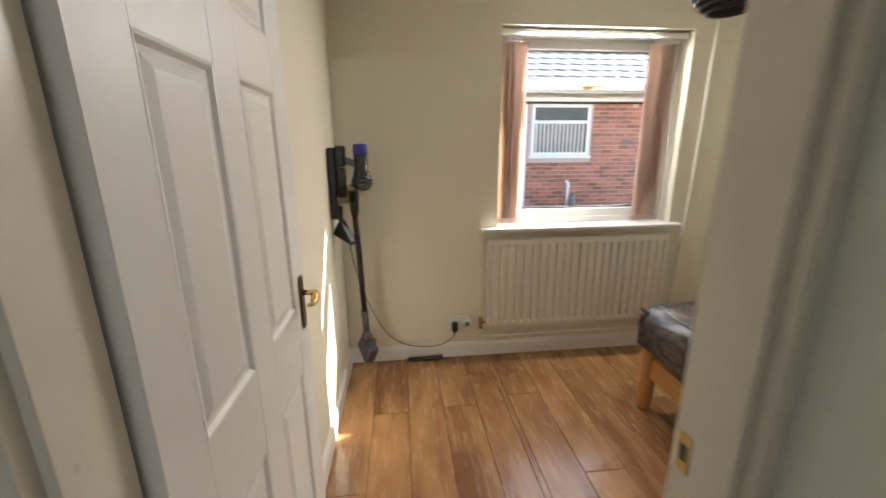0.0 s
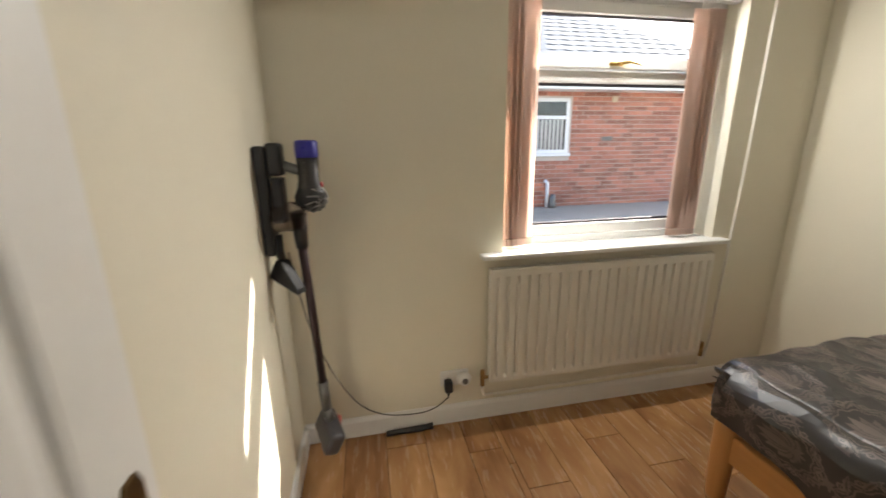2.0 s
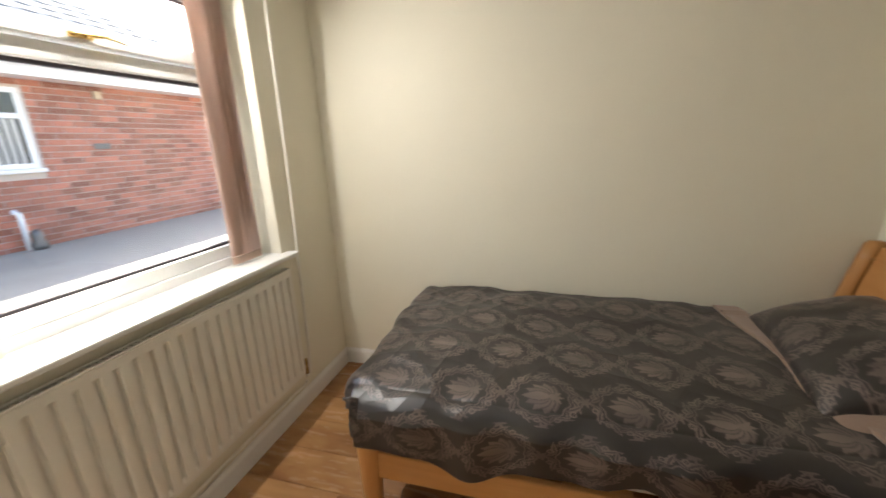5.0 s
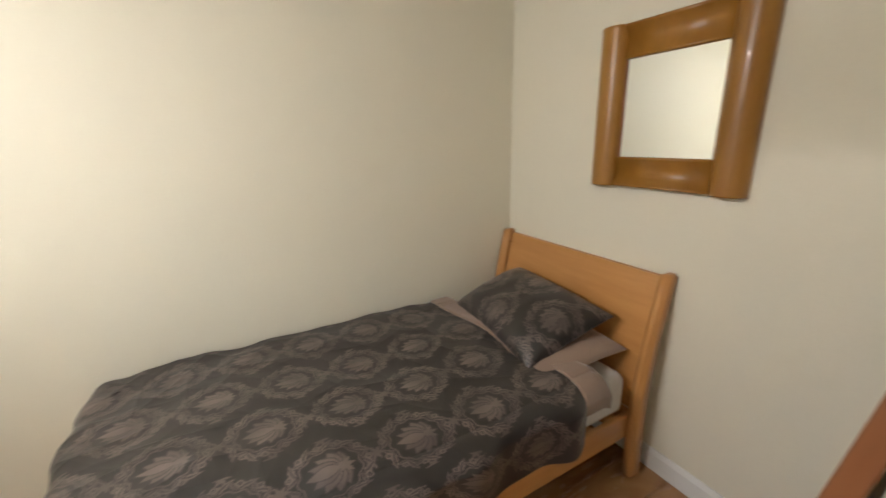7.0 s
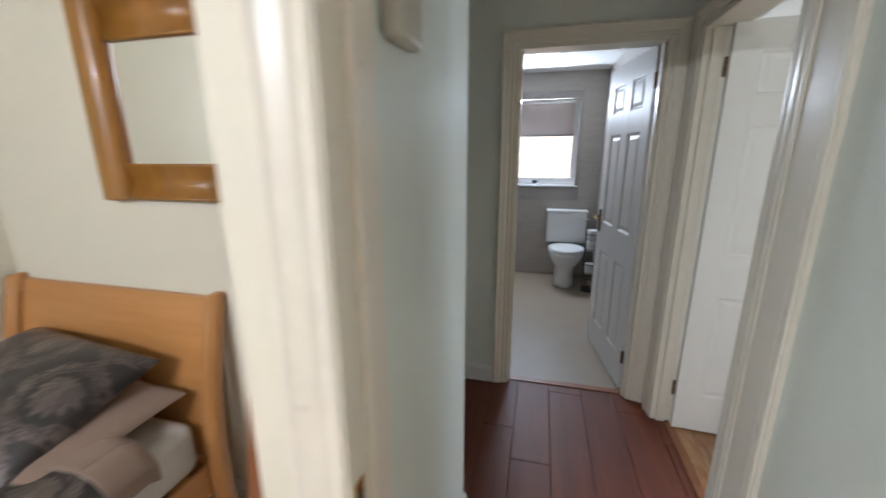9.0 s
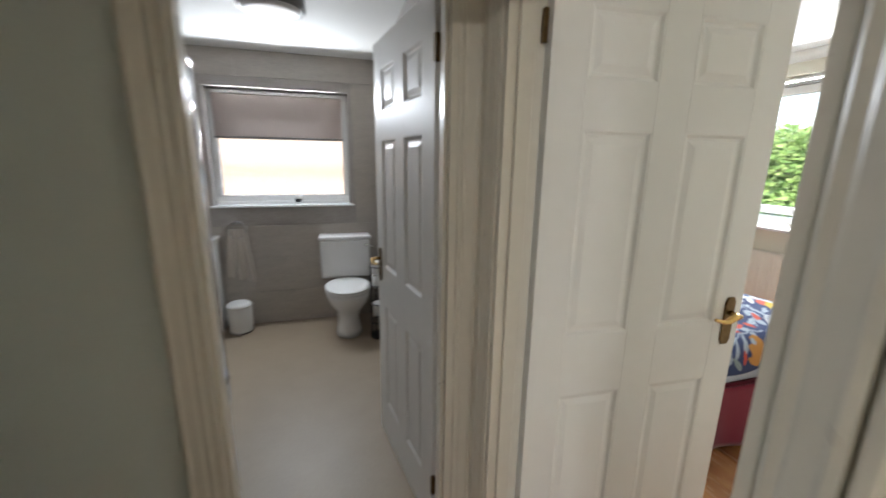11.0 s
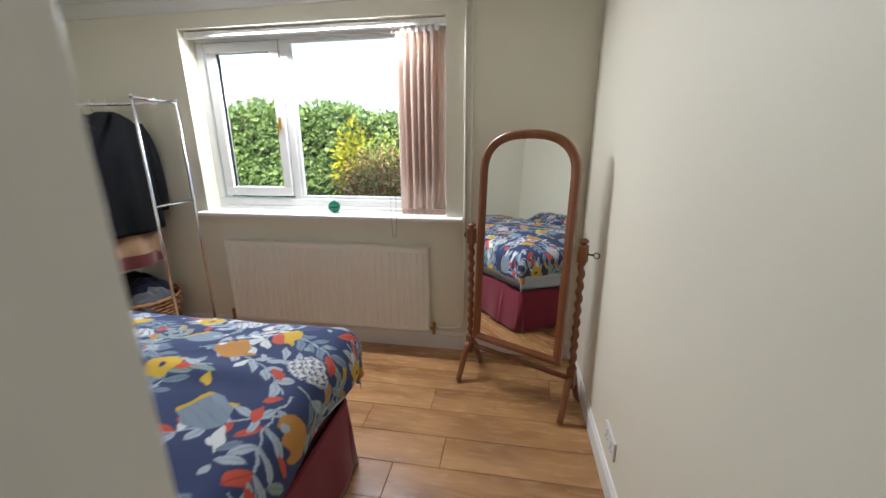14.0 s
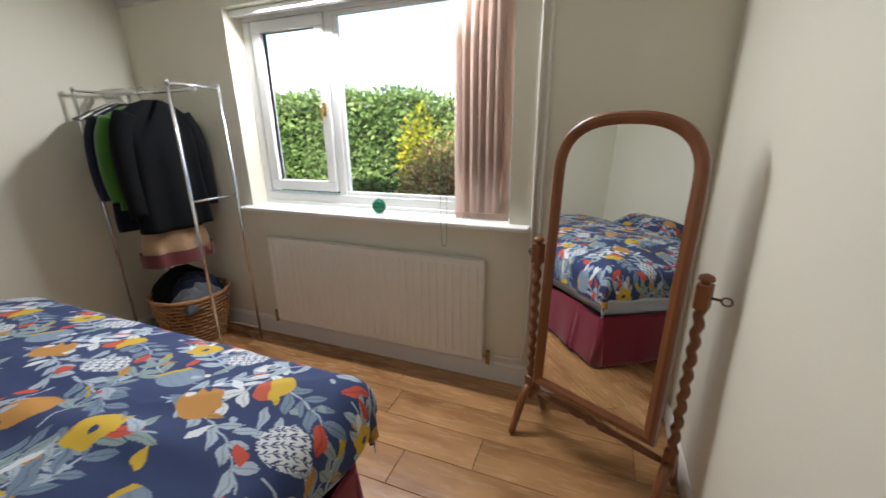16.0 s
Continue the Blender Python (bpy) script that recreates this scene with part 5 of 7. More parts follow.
# ---- golden wall mirror ----
def wall_mirror():
    t = thing("wall_mirror", "square wall mirror in a broad golden wood frame", "mirror")
    x0, x1, z0, z1, gx0, gx1, gz0, gz1, yw = 1.19, 1.815, 1.288, 1.92, 1.318, 1.682, 1.408, 1.795, -0.3285
    for a, b in ((x0, gx0 - 0.012), (gx1 + 0.012, x1)):
        bm = bmesh.new()
        n = 16
        rows = []
        for z in (z0 - 0.004, z0 + 0.004, (z0 + z1) / 2, z1 - 0.004, z1 + 0.004):
            rows.append([bm.verts.new((a + (b - a) * (0.5 - 0.5 * math.cos(k / n * math.pi)), yw + 0.012 + 0.05 * math.sin(k / n * math.pi), z)) for k in range(n + 1)] + [bm.verts.new((b, yw, z)), bm.verts.new((a, yw, z))])
        for p, q in zip(rows, rows[1:]):
            for k in range(len(p)):
                bm.faces.new((p[k], p[(k + 1) % len(p)], q[(k + 1) % len(p)], q[k]))
        bm.faces.new(rows[0][::-1])
        bm.faces.new(rows[-1])
        part("side_column", bm, M_GOLD, t, "rounded golden wood column", True).data.polygons[0].use_smooth = True
    for lo, hi, s in ((z0, gz0, 1), (gz1, z1, -1)):
        bm = bmesh.new()
        n = 12
        cols = []
        for x in (gx0 - 0.013, (gx0 + gx1) / 2, gx1 + 0.013):
            c = []
            for k in range(n + 1):
                u = k / n
                c.append(bm.verts.new((x, yw + 0.012 + 0.034 * (1 - math.sin(u * math.pi)) * (1 - 0.5 * (u if s > 0 else 1 - u)), lo + (hi - lo) * u)))
            c += [bm.verts.new((x, yw, hi)), bm.verts.new((x, yw, lo))]
            cols.append(c)
        for p, q in zip(cols, cols[1:]):
            for k in range(len(p)):
                bm.faces.new((p[k], p[(k + 1) % len(p)], q[(k + 1) % len(p)], q[k]))
        bm.faces.new(cols[0][::-1])
        bm.faces.new(cols[-1])
        part("cross_rail", bm, M_GOLD, t, "hollow-curved golden wood rail", True)
    part("glass", box((gx0 - 0.012, yw + 0.006, gz0 - 0.004), (gx1 + 0.012, yw + 0.014, gz1 + 0.004)), M_MIRROR, t, "plain silvered mirror glass")
    part("bead", frame_ring(gx0 - 0.012, gx1 + 0.012, gz0 - 0.006, gz1 + 0.006, 0.006, yw + 0.014, yw + 0.02, "x", 0.001), M_DARKWOOD, t)


wall_mirror()

# leaning board behind the door opening
lb = thing("wooden_board", "dark wooden board leaning on edge against the partition", "board", (0.825, 0.01, 0.0))
lbm = pose(0, 0, 0, 0, -8.5, 0)
part("face_panel", box((-0.012, -0.33, 0.003), (0.012, 0.32, 1.112), 0.002, bm=None), M_BLACK, lb).matrix_local = lbm
part("edge_strip", box((-0.022, 0.322, 0.0045), (0.022, 0.345, 1.13), 0.003), M_DARKWOOD, lb, "reddish-brown wooden edge").matrix_local = lbm
part("top_strip", box((-0.022, -0.33, 1.114), (0.022, 0.320, 1.13), 0.003), M_DARKWOOD, lb).matrix_local = lbm

# pendant shade
pn = thing("pendant_lamp", "dark pendant lampshade hanging from the ceiling", "lamp")
part("flex", tube([(1.09, 1.12, H), (1.09, 1.12, 1.98)], 0.003, 6), M_WHITEPL, pn)
part("rose", lathe([(0.04, H - 0.03), (0.045, H - 0.002)], 20, Matrix.Translation((1.09, 1.12, 0))), M_WHITEPL, pn)
sh = bmesh.new()
for i in range(14):
    z = 1.80 + i * 0.014
    r = 0.105 * math.sqrt(max(0.05, 1 - ((z - 1.89) / 0.105) ** 2))
    join(sh, tube([(1.09 + r * math.cos(k * math.pi / 12), 1.12 + r * math.sin(k * math.pi / 12), z) for k in range(24)], 0.0062, 6, True))
part("shade", sh, mat("dark_brown_wicker", (0.05, 0.035, 0.03), 0.6, 0.2, 20, 90), pn, "dark brown woven globe shade", True)


# ---- cheval mirror ----
def cheval_mirror(at, rz, tilt=0.0):
    t = thing("cheval_mirror", "arched wooden cheval mirror on barley-twist posts", "mirror", at, rz)
    t.scale = (1.02, 1, 1)
    for s in (-1, 1):
        x = s * 0.315
        bm = bmesh.new()
        n, seg = 90, 14
        rings = []
        for i in range(n + 1):
            z = 0.27 + 0.60 * i / n
            ph = i / n * 2 * math.pi * 9
            rings.append([bm.verts.new((x + 0.016 * math.cos(a) * (1 + 0.28 * math.cos(a - ph)), 0.016 * math.sin(a) * (1 + 0.28 * math.cos(a - ph)), z)) for a in (2 * math.pi * k / seg for k in range(seg))])
        for a, b in zip(rings, rings[1:]):
            for k in range(seg):
                bm.faces.new((a[k], a[(k + 1) % seg], b[(k + 1) % seg], b[k]))
        part("twist_post", bm, M_CHEVAL, t, "barley-twist turned post", True)
        part("post_block", box((x - 0.022, -0.022, 0.865), (x + 0.022, 0.022, 0.955), 0.005, 2), M_CHEVAL, t)
        part("finial", lathe([(0.014, 0.955), (0.012, 0.962), (0.024, 0.968), (0.022, 0.98), (0.008, 0.988)], 16, Matrix.Translation((x, 0, 0))), M_CHEVAL, t, smooth=True)
        part("base_block", box((x - 0.021, -0.021, 0.155), (x + 0.021, 0.021, 0.275), 0.004, 2), M_CHEVAL, t)
        for q in (-1, 1):
            leg = tube(smooth_path([(x, 0, 0.215), (x, q * 0.045, 0.195), (x, q * 0.09, 0.10), (x, q * 0.135, 0.012)], 5), [0.021 - 0.004 * i / 15 for i in range(16)], 8)
            part("leg", leg, M_CHEVAL, t, smooth=True)
        kn = tube([(x + s * 0.02, 0, 0.91), (x + s * 0.05, 0, 0.91)], 0.005, 8)
        join(kn, tube([(x + s * 0.05 + 0.014 * (1 - math.cos(a)), 0, 0.91 + 0.014 * math.sin(a)) for a in (2 * math.pi * k / 12 for k in range(12))], 0.003, 6, True))
        part("tilt_screw", kn, M_AGED, t, "ring-ended brass tilt screw", True)
    st = lathe([(0.012, -0.30), (0.016, -0.2), (0.013, -0.12), (0.02, -0.05), (0.012, -0.03), (0.023, 0.0), (0.012, 0.03), (0.02, 0.05), (0.013, 0.12), (0.016, 0.2), (0.012, 0.30)], 14, pose(0, 0, 0.205, 0, 90, 0))
    part("stretcher", st, M_CHEVAL, t, "turned wooden stretcher", True)
    # arched frame, hung between the posts
    hw, zb, zs, zt = 0.268, 0.285, 1.27, 1.50
    path = [(-hw, zb), (-hw, zs)]
    for k in range(1, 24):
        a = math.pi - k * math.pi / 24
        c, sn = math.cos(a), math.sin(a)
        path.append((hw * math.copysign(abs(c) ** 0.8, c), zs + (zt - zs) * abs(sn) ** 0.8))
    path += [(hw, zs), (hw, zb)]
    prof = [(0, -0.008), (0, -0.020), (0.008, -0.026), (0.022, -0.024), (0.032, -0.018), (0.044, -0.012), (0.044, 0.012), (0, 0.012)]
    bm = bmesh.new()
    P = [Vector((p[0], p[1])) for p in path]
    rings = []
    for i, p in enumerate(P):
        a, b = P[i - 1], P[(i + 1) % len(P)]
        d1, d2 = (p - a).normalized(), (b - p).normalized()
        n1, n2 = Vector((d1.y, -d1.x)), Vector((d2.y, -d2.x))
        nn = (n1 + n2).normalized()
        k = 1 / max(0.5, nn.dot(n1))
        rings.append([bm.verts.new((p.x + nn.x * u * k, y, p.y + nn.y * u * k)) for u, y in prof])
    for i in range(len(rings)):
        a, b = rings[i], rings[(i + 1) % len(rings)]
        for k in range(len(prof)):
            bm.faces.new((a[k], a[(k + 1) % len(prof)], b[(k + 1) % len(prof)], b[k]))
    m = Matrix.Translation((0, 0, 0.91)) @ pose(0, 0, 0, tilt) @ Matrix.Translation((0, 0, -0.91))
    fr = part("frame", bm, M_CHEVAL, t, "arched reddish wood frame")
    fr.matrix_local = m
    g = bmesh.new()
    f = g.faces.new([g.verts.new((p[0] * 0.89, -0.010, 0.9 + (p[1] - 0.9) * 0.95)) for p in path])
    r = bmesh.ops.extrude_face_region(g, geom=[f])
    bmesh.ops.translate(g, vec=(0, 0.006, 0), verts=[v for v in r["geom"] if isinstance(v, bmesh.types.BMVert)])
    part("mirror_glass", g, M_MIRROR, t, "arched silvered mirror glass").matrix_local = m
    bk = bmesh.new()
    f = bk.faces.new([bk.verts.new((p[0] * 0.9, 0.004, 0.9 + (p[1] - 0.9) * 0.95)) for p in path])
    r = bmesh.ops.extrude_face_region(bk, geom=[f])
    bmesh.ops.translate(bk, vec=(0, 0.005, 0), verts=[v for v in r["geom"] if isinstance(v, bmesh.types.BMVert)])
    part("backing", bk, M_DARKWOOD, t).matrix_local = m


cheval_mirror((-3.04, -0.872, 0), 63.5, -3.0)


# ---- clothes rail ----
def clothes_rail():
    t = thing("clothes_rail", "chrome tube clothes rail standing in the corner", "clothes rail")
    ya, yb, xa, xb, ht = -3.12, -3.97, -3.03, -3.34, 1.712
    for y in (ya, yb):
        for x in (xa, xb):
            part("upright", tube([(x, y, 0.0), (x, y, ht)], 0.0095, 12), M_CHROME, t, smooth=True)
            part("end_cap", lathe([(0.011, ht - 0.01), (0.011, ht + 0.006), (0.006, ht + 0.01)], 12, Matrix.Translation((x, y, 0))), M_CHROME, t, smooth=True)
        part("end_bar", tube([(xa, y, ht - 0.012), (xb, y, ht - 0.012)], 0.0085, 12), M_CHROME, t, smooth=True)
        part("cross_bar", tube([(xa, y, 1.06), (xb, y, 1.06)], 0.0065, 12), M_CHROME, t, smooth=True)
    part("hanging_rail", tube([((xa + xb) / 2, ya, ht - 0.03), ((xa + xb) / 2, yb, ht - 0.03)], 0.0095, 12), M_CHROME, t, smooth=True)
    part("shoe_bar", tube([(xb, ya, 0.09), (xb, yb, 0.09)], 0.006, 10), M_CHROME, t, smooth=True)
    part("shoe_bar", tube([(xa, ya, 0.09), (xa, yb, 0.09)], 0.006, 10), M_CHROME, t, smooth=True)


clothes_rail()
RX, RZ = -3.18, 1.682


def hanger(y, label, material, drop=0.0, tilt=0.0):
    h = thing("coat_hanger", label, "hanger", (RX, y, RZ), tilt, group="hangers on the rail")
    hk = [(0.022 * math.cos(a), 0, 0.012 + 0.012 * 0 + 0.0 + 0.022 * math.sin(a) - 0.002) for a in (math.pi * (1.15 - 1.3 * k / 12) for k in range(13))]
    hk = [(x, 0, z) for x, _, z in hk] + [(0.012, 0, -0.03), (0, 0, -0.055)]
    part("hook", tube(hk, 0.0022, 6), M_CHROME, h, smooth=True)
    part("arms", tube(smooth_path([(-0.21, 0, -0.15), (-0.1, 0, -0.095), (0, 0, -0.06), (0.1, 0, -0.095), (0.21, 0, -0.15)], 5), 0.007, 8), material, h, smooth=True)
    part("bar", tube([(-0.205, 0, -0.152), (0.205, 0, -0.152)], 0.0045, 8), material, h, smooth=True)
    return h


def garment(name, label, category, y, z_top, z_bot, w_top, w_bot, depth, material, seed, sleeves=0.0, hem=None):
    """A hanging garment: a folded body under sloping shoulders, with sleeves if it has any."""
    g = thing(name, label, category, (RX + 0.02, y, 0), group="clothes on the rail")
    rng = np.random.RandomState(seed)
    seg, n = 56, 26
    bm = bmesh.new()
    rings = []
    ph = rng.uniform(0, 6.28, 4)
    for i in range(n + 1):
        t = i / n
        z = z_top + (z_bot - z_top) * t
        sh = min(1.0, (t / 0.13) ** 0.6) if t < 0.13 else 1.0
        w = (0.09 + (w_top - 0.09) * sh) + (w_bot - w_top) * max(0, t - 0.13)
        d = depth * (0.45 + 0.55 * min(1, t * 3))
        ring = []
        for k in range(seg):
            a = 2 * math.pi * k / seg
            fold = 1 + (0.05 + 0.14 * t) * math.sin(a * 7 + ph[0] + 0.8 * math.sin(t * 3)) + 0.05 * t * math.sin(a * 15 + ph[1])
            ring.append(bm.verts.new((w / 2 * math.copysign(abs(math.cos(a)) ** 0.8, math.cos(a)) * (1 + 0.02 * math.sin(t * 9 + ph[2])), d / 2 * math.sin(a) * fold, z)))
        rings.append(ring)
    for a, b in zip(rings, rings[1:]):
        for k in range(seg):
            bm.faces.new((a[k], a[(k + 1) % seg], b[(k + 1) % seg], b[k]))
    bm.faces.new(rings[0])
    bm.faces.new(rings[-1][::-1])
    part("body", bm, material, g, smooth=True)
    if hem:
        hm = bmesh.new()
        rr = [[hm.verts.new((v[0] * 1.02, v[1] * 1.04, v[2])) for v in ring] for ring in [[(w_bot / 2 * math.copysign(abs(math.cos(a)) ** 0.8, math.cos(a)), depth / 2 * math.sin(a) * (1 + 0.19 * math.sin(a * 7 + ph[0] + 0.8 * math.sin(3))), z) for a in (2 * math.pi * k / seg for k in range(seg))] for z in (z_bot + 0.06, z_bot - 0.03)]]
        for k in range(seg):
            hm.faces.new((rr[0][k], rr[0][(k + 1) % seg], rr[1][(k + 1) % seg], rr[1][k]))
        part("hem", hm, hem, g, "dark red band at the hem", True)
    if sleeves:
        for s in (-1, 1):
            sl = tube(smooth_path([(s * (w_top / 2 - 0.05), 0, z_top - 0.09), (s * (w_top / 2 + 0.005), 0.01, z_top - 0.2), (s * (w_top / 2 + 0.03), 0.02, z_top - 0.4), (s * (w_top / 2 + 0.025), 0.03, z_top - sleeves)], 6), [0.062 - 0.001 * i for i in range(19)], 14)
            part("sleeve", sl, material, g, smooth=True)
    return g


M_JACKET = cloth("black_wool", (0.004, 0.0045, 0.006), 0.95, 0.0, 0.2, 200, 0.001)
M_GREEN = cloth("green_knit", (0.05, 0.16, 0.02), 0.9, 0.3)
M_TAN = cloth("tan_satin", (0.42, 0.26, 0.15), 0.55, 0.3, 0.25, 12)
M_MAROON = cloth("maroon_band", (0.13, 0.03, 0.03), 0.8)
M_NAVY = cloth("navy_jersey", (0.010, 0.013, 0.03), 0.9, 0.05)
hanger(-3.46, "black wooden hanger carrying a jacket", M_BLACK)
garment("jacket", "black wool jacket hanging on the rail", "jacket", -3.47, 1.635, 0.86, 0.42, 0.46, 0.20, M_JACKET, 1, 0.66)
hanger(-3.58, "black wooden hanger carrying a cardigan", M_BLACK)
garment("cardigan", "green knitted cardigan behind the black jacket", "cardigan", -3.61, 1.61, 1.0, 0.42, 0.46, 0.10, M_GREEN, 2, 0.55)
hanger(-3.66, "black wooden hanger carrying a coat", M_BLACK)
garment("skirt", "tan satin gathered skirt with dark red hem", "skirt", -3.53, 0.98, 0.66, 0.34, 0.44, 0.26, M_TAN, 3, 0, M_MAROON)
garment("coat", "dark navy coat hanging behind the other clothes", "coat", -3.71, 1.61, 0.85, 0.42, 0.44, 0.10, M_NAVY, 4, 0.55)
for i in range(9):
    hanger(-3.755 - i * 0.021, "empty hanger at the end of the rail", (M_BLACK, M_WHITEPL, M_GREYPL, M_BLACK)[i % 4], 0, (-9, 6, 16, -14, 9, 3, -18, 10, 20)[i])


# ---- laundry basket ----
def basket(cx, cy, r0, r1, h):
    t = thing("laundry_basket", "round wicker laundry basket on the floor", "basket", (cx, cy, 0))
    M_WICKER = wood("wicker", (0.42, 0.22, 0.09), (0.25, 0.115, 0.04), 0, 0.6, 30, 0, False, 0.1)
    part("floor_disc", lathe([(r0 - 0.01, 0.004), (r0 - 0.004, 0.014)], 28), M_WICKER, t)
    n = 14
    wv = bmesh.new()
    stakes = 36
    for i in range(n):
        z = 0.012 + (h - 0.02) * i / (n - 1)
        r = r0 + (r1 - r0) * (i / (n - 1)) ** 0.8
        pts = [((r + 0.006 * math.cos(k * math.pi + i * math.pi)) * math.cos(2 * math.pi * k / stakes), (r + 0.006 * math.cos(k * math.pi + i * math.pi)) * math.sin(2 * math.pi * k / stakes), z) for k in range(stakes)]
        join(wv, tube(pts, 0.0082, 5, True))
    part("weave", wv, M_WICKER, t, smooth=True)
    for k in range(stakes):
        a = 2 * math.pi * k / stakes
        part("stake", tube([(r0 * math.cos(a), r0 * math.sin(a), 0.006), (((r0 + r1) / 2 + 0.01) * math.cos(a), ((r0 + r1) / 2 + 0.01) * math.sin(a), h * 0.5), (r1 * math.cos(a), r1 * math.sin(a), h)], 0.0038, 5), M_WICKER, t)
    rim = bmesh.new()
    for ph in (0, math.pi / 2, math.pi):
        join(rim, tube([((r1 + 0.007 * math.cos(k * 0.9 + ph)) * math.cos(2 * math.pi * k / 60), (r1 + 0.007 * math.cos(k * 0.9 + ph)) * math.sin(2 * math.pi * k / 60), h + 0.007 * math.sin(k * 0.9 + ph)) for k in range(60)], 0.0075, 5, True))
    part("rim", rim, M_WICKER, t, "plaited wicker rim", True)


basket(-3.22, -3.60, 0.18, 0.245, 0.36)


def heap(name, label, at, rx, ry, rz, material, seed):
    """A crumpled, folded piece of clothing."""
    n = 70
    U, V = np.meshgrid(np.linspace(-1, 1, n), np.linspace(-1, 1, n), indexing="ij")
    q = np.clip(1 - np.abs(U) ** 3, 0, 1) * np.clip(1 - np.abs(V) ** 3, 0, 1)
    Z = rz * q**0.5 + wrinkles(U * 1.2, V * 1.2, seed, 0.022, 2.4) * q**0.3
    t = thing(name, label, "clothes", at)
    cloth_sheet("folds", t, U * rx, V * ry, Z, material, None, 0.008)
    return t


M_GREYKNIT = cloth("grey_knit", (0.10, 0.105, 0.12), 0.9)
heap("folded_jumper", "black jumper heaped in the basket", (-3.25, -3.70, 0.27), 0.19, 0.14, 0.24, M_JACKET, 41)
heap("folded_jumper", "navy jumper heaped in the basket", (-3.24, -3.57, 0.27), 0.17, 0.12, 0.21, M_NAVY, 42)
heap("folded_jumper", "grey knitted jumper heaped in the basket", (-3.19, -3.49, 0.28), 0.15, 0.11, 0.15, M_GREYKNIT, 43)
heap("shopping_bag", "crumpled pale green bag on the floor beside the basket", (-3.15, -3.92, 0.004), 0.12, 0.10, 0.12, cloth("pale_green_bag", (0.16, 0.26, 0.17), 0.7), 44)
fl = thing("glass_float", "dark green glass ball on the window sill", "ornament", (-3.50, -2.155, 0.966))
part("ball", lathe([(0.002, 0.0)] + [(0.042 * math.sin(k * math.pi / 16), 0.042 - 0.042 * math.cos(k * math.pi / 16)) for k in range(1, 16)] + [(0.002, 0.084)], 24), glass("dark_green_glass", 0.02, (0.01, 0.16, 0.08)), fl, smooth=True)
part("seal_button", lathe([(0.008, 0.0835), (0.006, 0.088)], 12), glass("green_button_glass", 0.05, (0.02, 0.2, 0.1)), fl, smooth=True)

# coving in the large bedroom
for p, q, s in (((-3.46, -4.05), (-3.46, -0.49), -1), ((-3.46, -0.49), (-0.54, -0.49), -1)):
    p, q = Vector((*p, H)), Vector((*q, H))
    d = (q - p).normalized()
    nn = Vector((-d.y, d.x, 0)) * s
    bm = bmesh.new()
    prof = [(0.0005, -0.07), (0.008, -0.07), (0.012, -0.06), (0.025, -0.038), (0.045, -0.02), (0.06, -0.012), (0.07, -0.008), (0.07, -0.0005), (0.0005, -0.0005)]
    a = [bm.verts.new(p + nn * u + Vector((0, 0, z))) for u, z in prof]
    b = [bm.verts.new(q + nn * u + Vector((0, 0, z))) for u, z in prof]
    for i in range(len(prof)):
        bm.faces.new((a[i], a[(i + 1) % len(prof)], b[(i + 1) % len(prof)], b[i]))
    bm.faces.new(a[::-1])
    bm.faces.new(b)
    tagged(link("coving", bm, M_CEIL, smooth=True), kind="structure")


# ---- hall fittings ----
chime = thing("door_chime", "off-white plastic chime box high on the hall wall", "door chime", (0.525, 0.14, 1.60))
part("casing", box((-0.035, -0.055, 0.0), (0, 0.055, 0.17), 0.014, 4), mat("old_white_plastic", (0.55, 0.52, 0.44), 0.4, 0.05, 10, 60), chime, smooth=True)
th = thing("door_threshold", "dark wooden threshold strip at the bathroom door", "threshold", (0.08, -1.54, 0))
part("strip", box((-0.36, -0.025, -0.002), (0.36, 0.025, 0.007), 0.003), M_DARKWOOD, th)
th = thing("door_threshold", "brass-edged threshold strip at the large bedroom door", "threshold", (-0.46, -0.93, 0))
part("strip", box((-0.022, -0.37, -0.002), (0.022, 0.37, 0.006), 0.003), M_DARKWOOD, th)
th = thing("door_threshold", "wooden threshold strip at the small bedroom door", "threshold", (0.137, 0.33, 0))
part("strip", box((-0.37, -0.022, -0.002), (0.37, 0.022, 0.006), 0.003), M_DARKWOOD, th)

# ---- bathroom ----
wc = thing("toilet", "white ceramic close-coupled toilet with lid down", "toilet", (-0.02, 0, 0))
bm = box((-0.215, -3.935, 0.43), (0.215, -3.765, 0.775), 0.02, 3)
part("cistern", bm, M_CERAMIC, wc, smooth=True)
part("cistern_lid", box((-0.225, -3.943, 0.775), (0.225, -3.755, 0.81), 0.012, 3), M_CERAMIC, wc, smooth=True)
part("flush_lever", tube(smooth_path([(-0.17, -3.765, 0.73), (-0.17, -3.74, 0.73), (-0.21, -3.735, 0.725), (-0.245, -3.735, 0.71)], 4), 0.007, 8), M_CHROME, wc, "chrome flush lever", True)


def oval_stack(rows, seg=28):
    bm = bmesh.new()
    R = []
    for cy, rx, ry, z in rows:
        R.append([bm.verts.new((rx * math.cos(a), cy + ry * math.sin(a), z)) for a in (2 * math.pi * k / seg for k in range(seg))])
    for a, b in zip(R, R[1:]):
        for k in range(seg):
            bm.faces.new((a[k], a[(k + 1) % seg], b[(k + 1) % seg], b[k]))
    bm.faces.new(R[0][::-1])
    bm.faces.new(R[-1])
    return bm


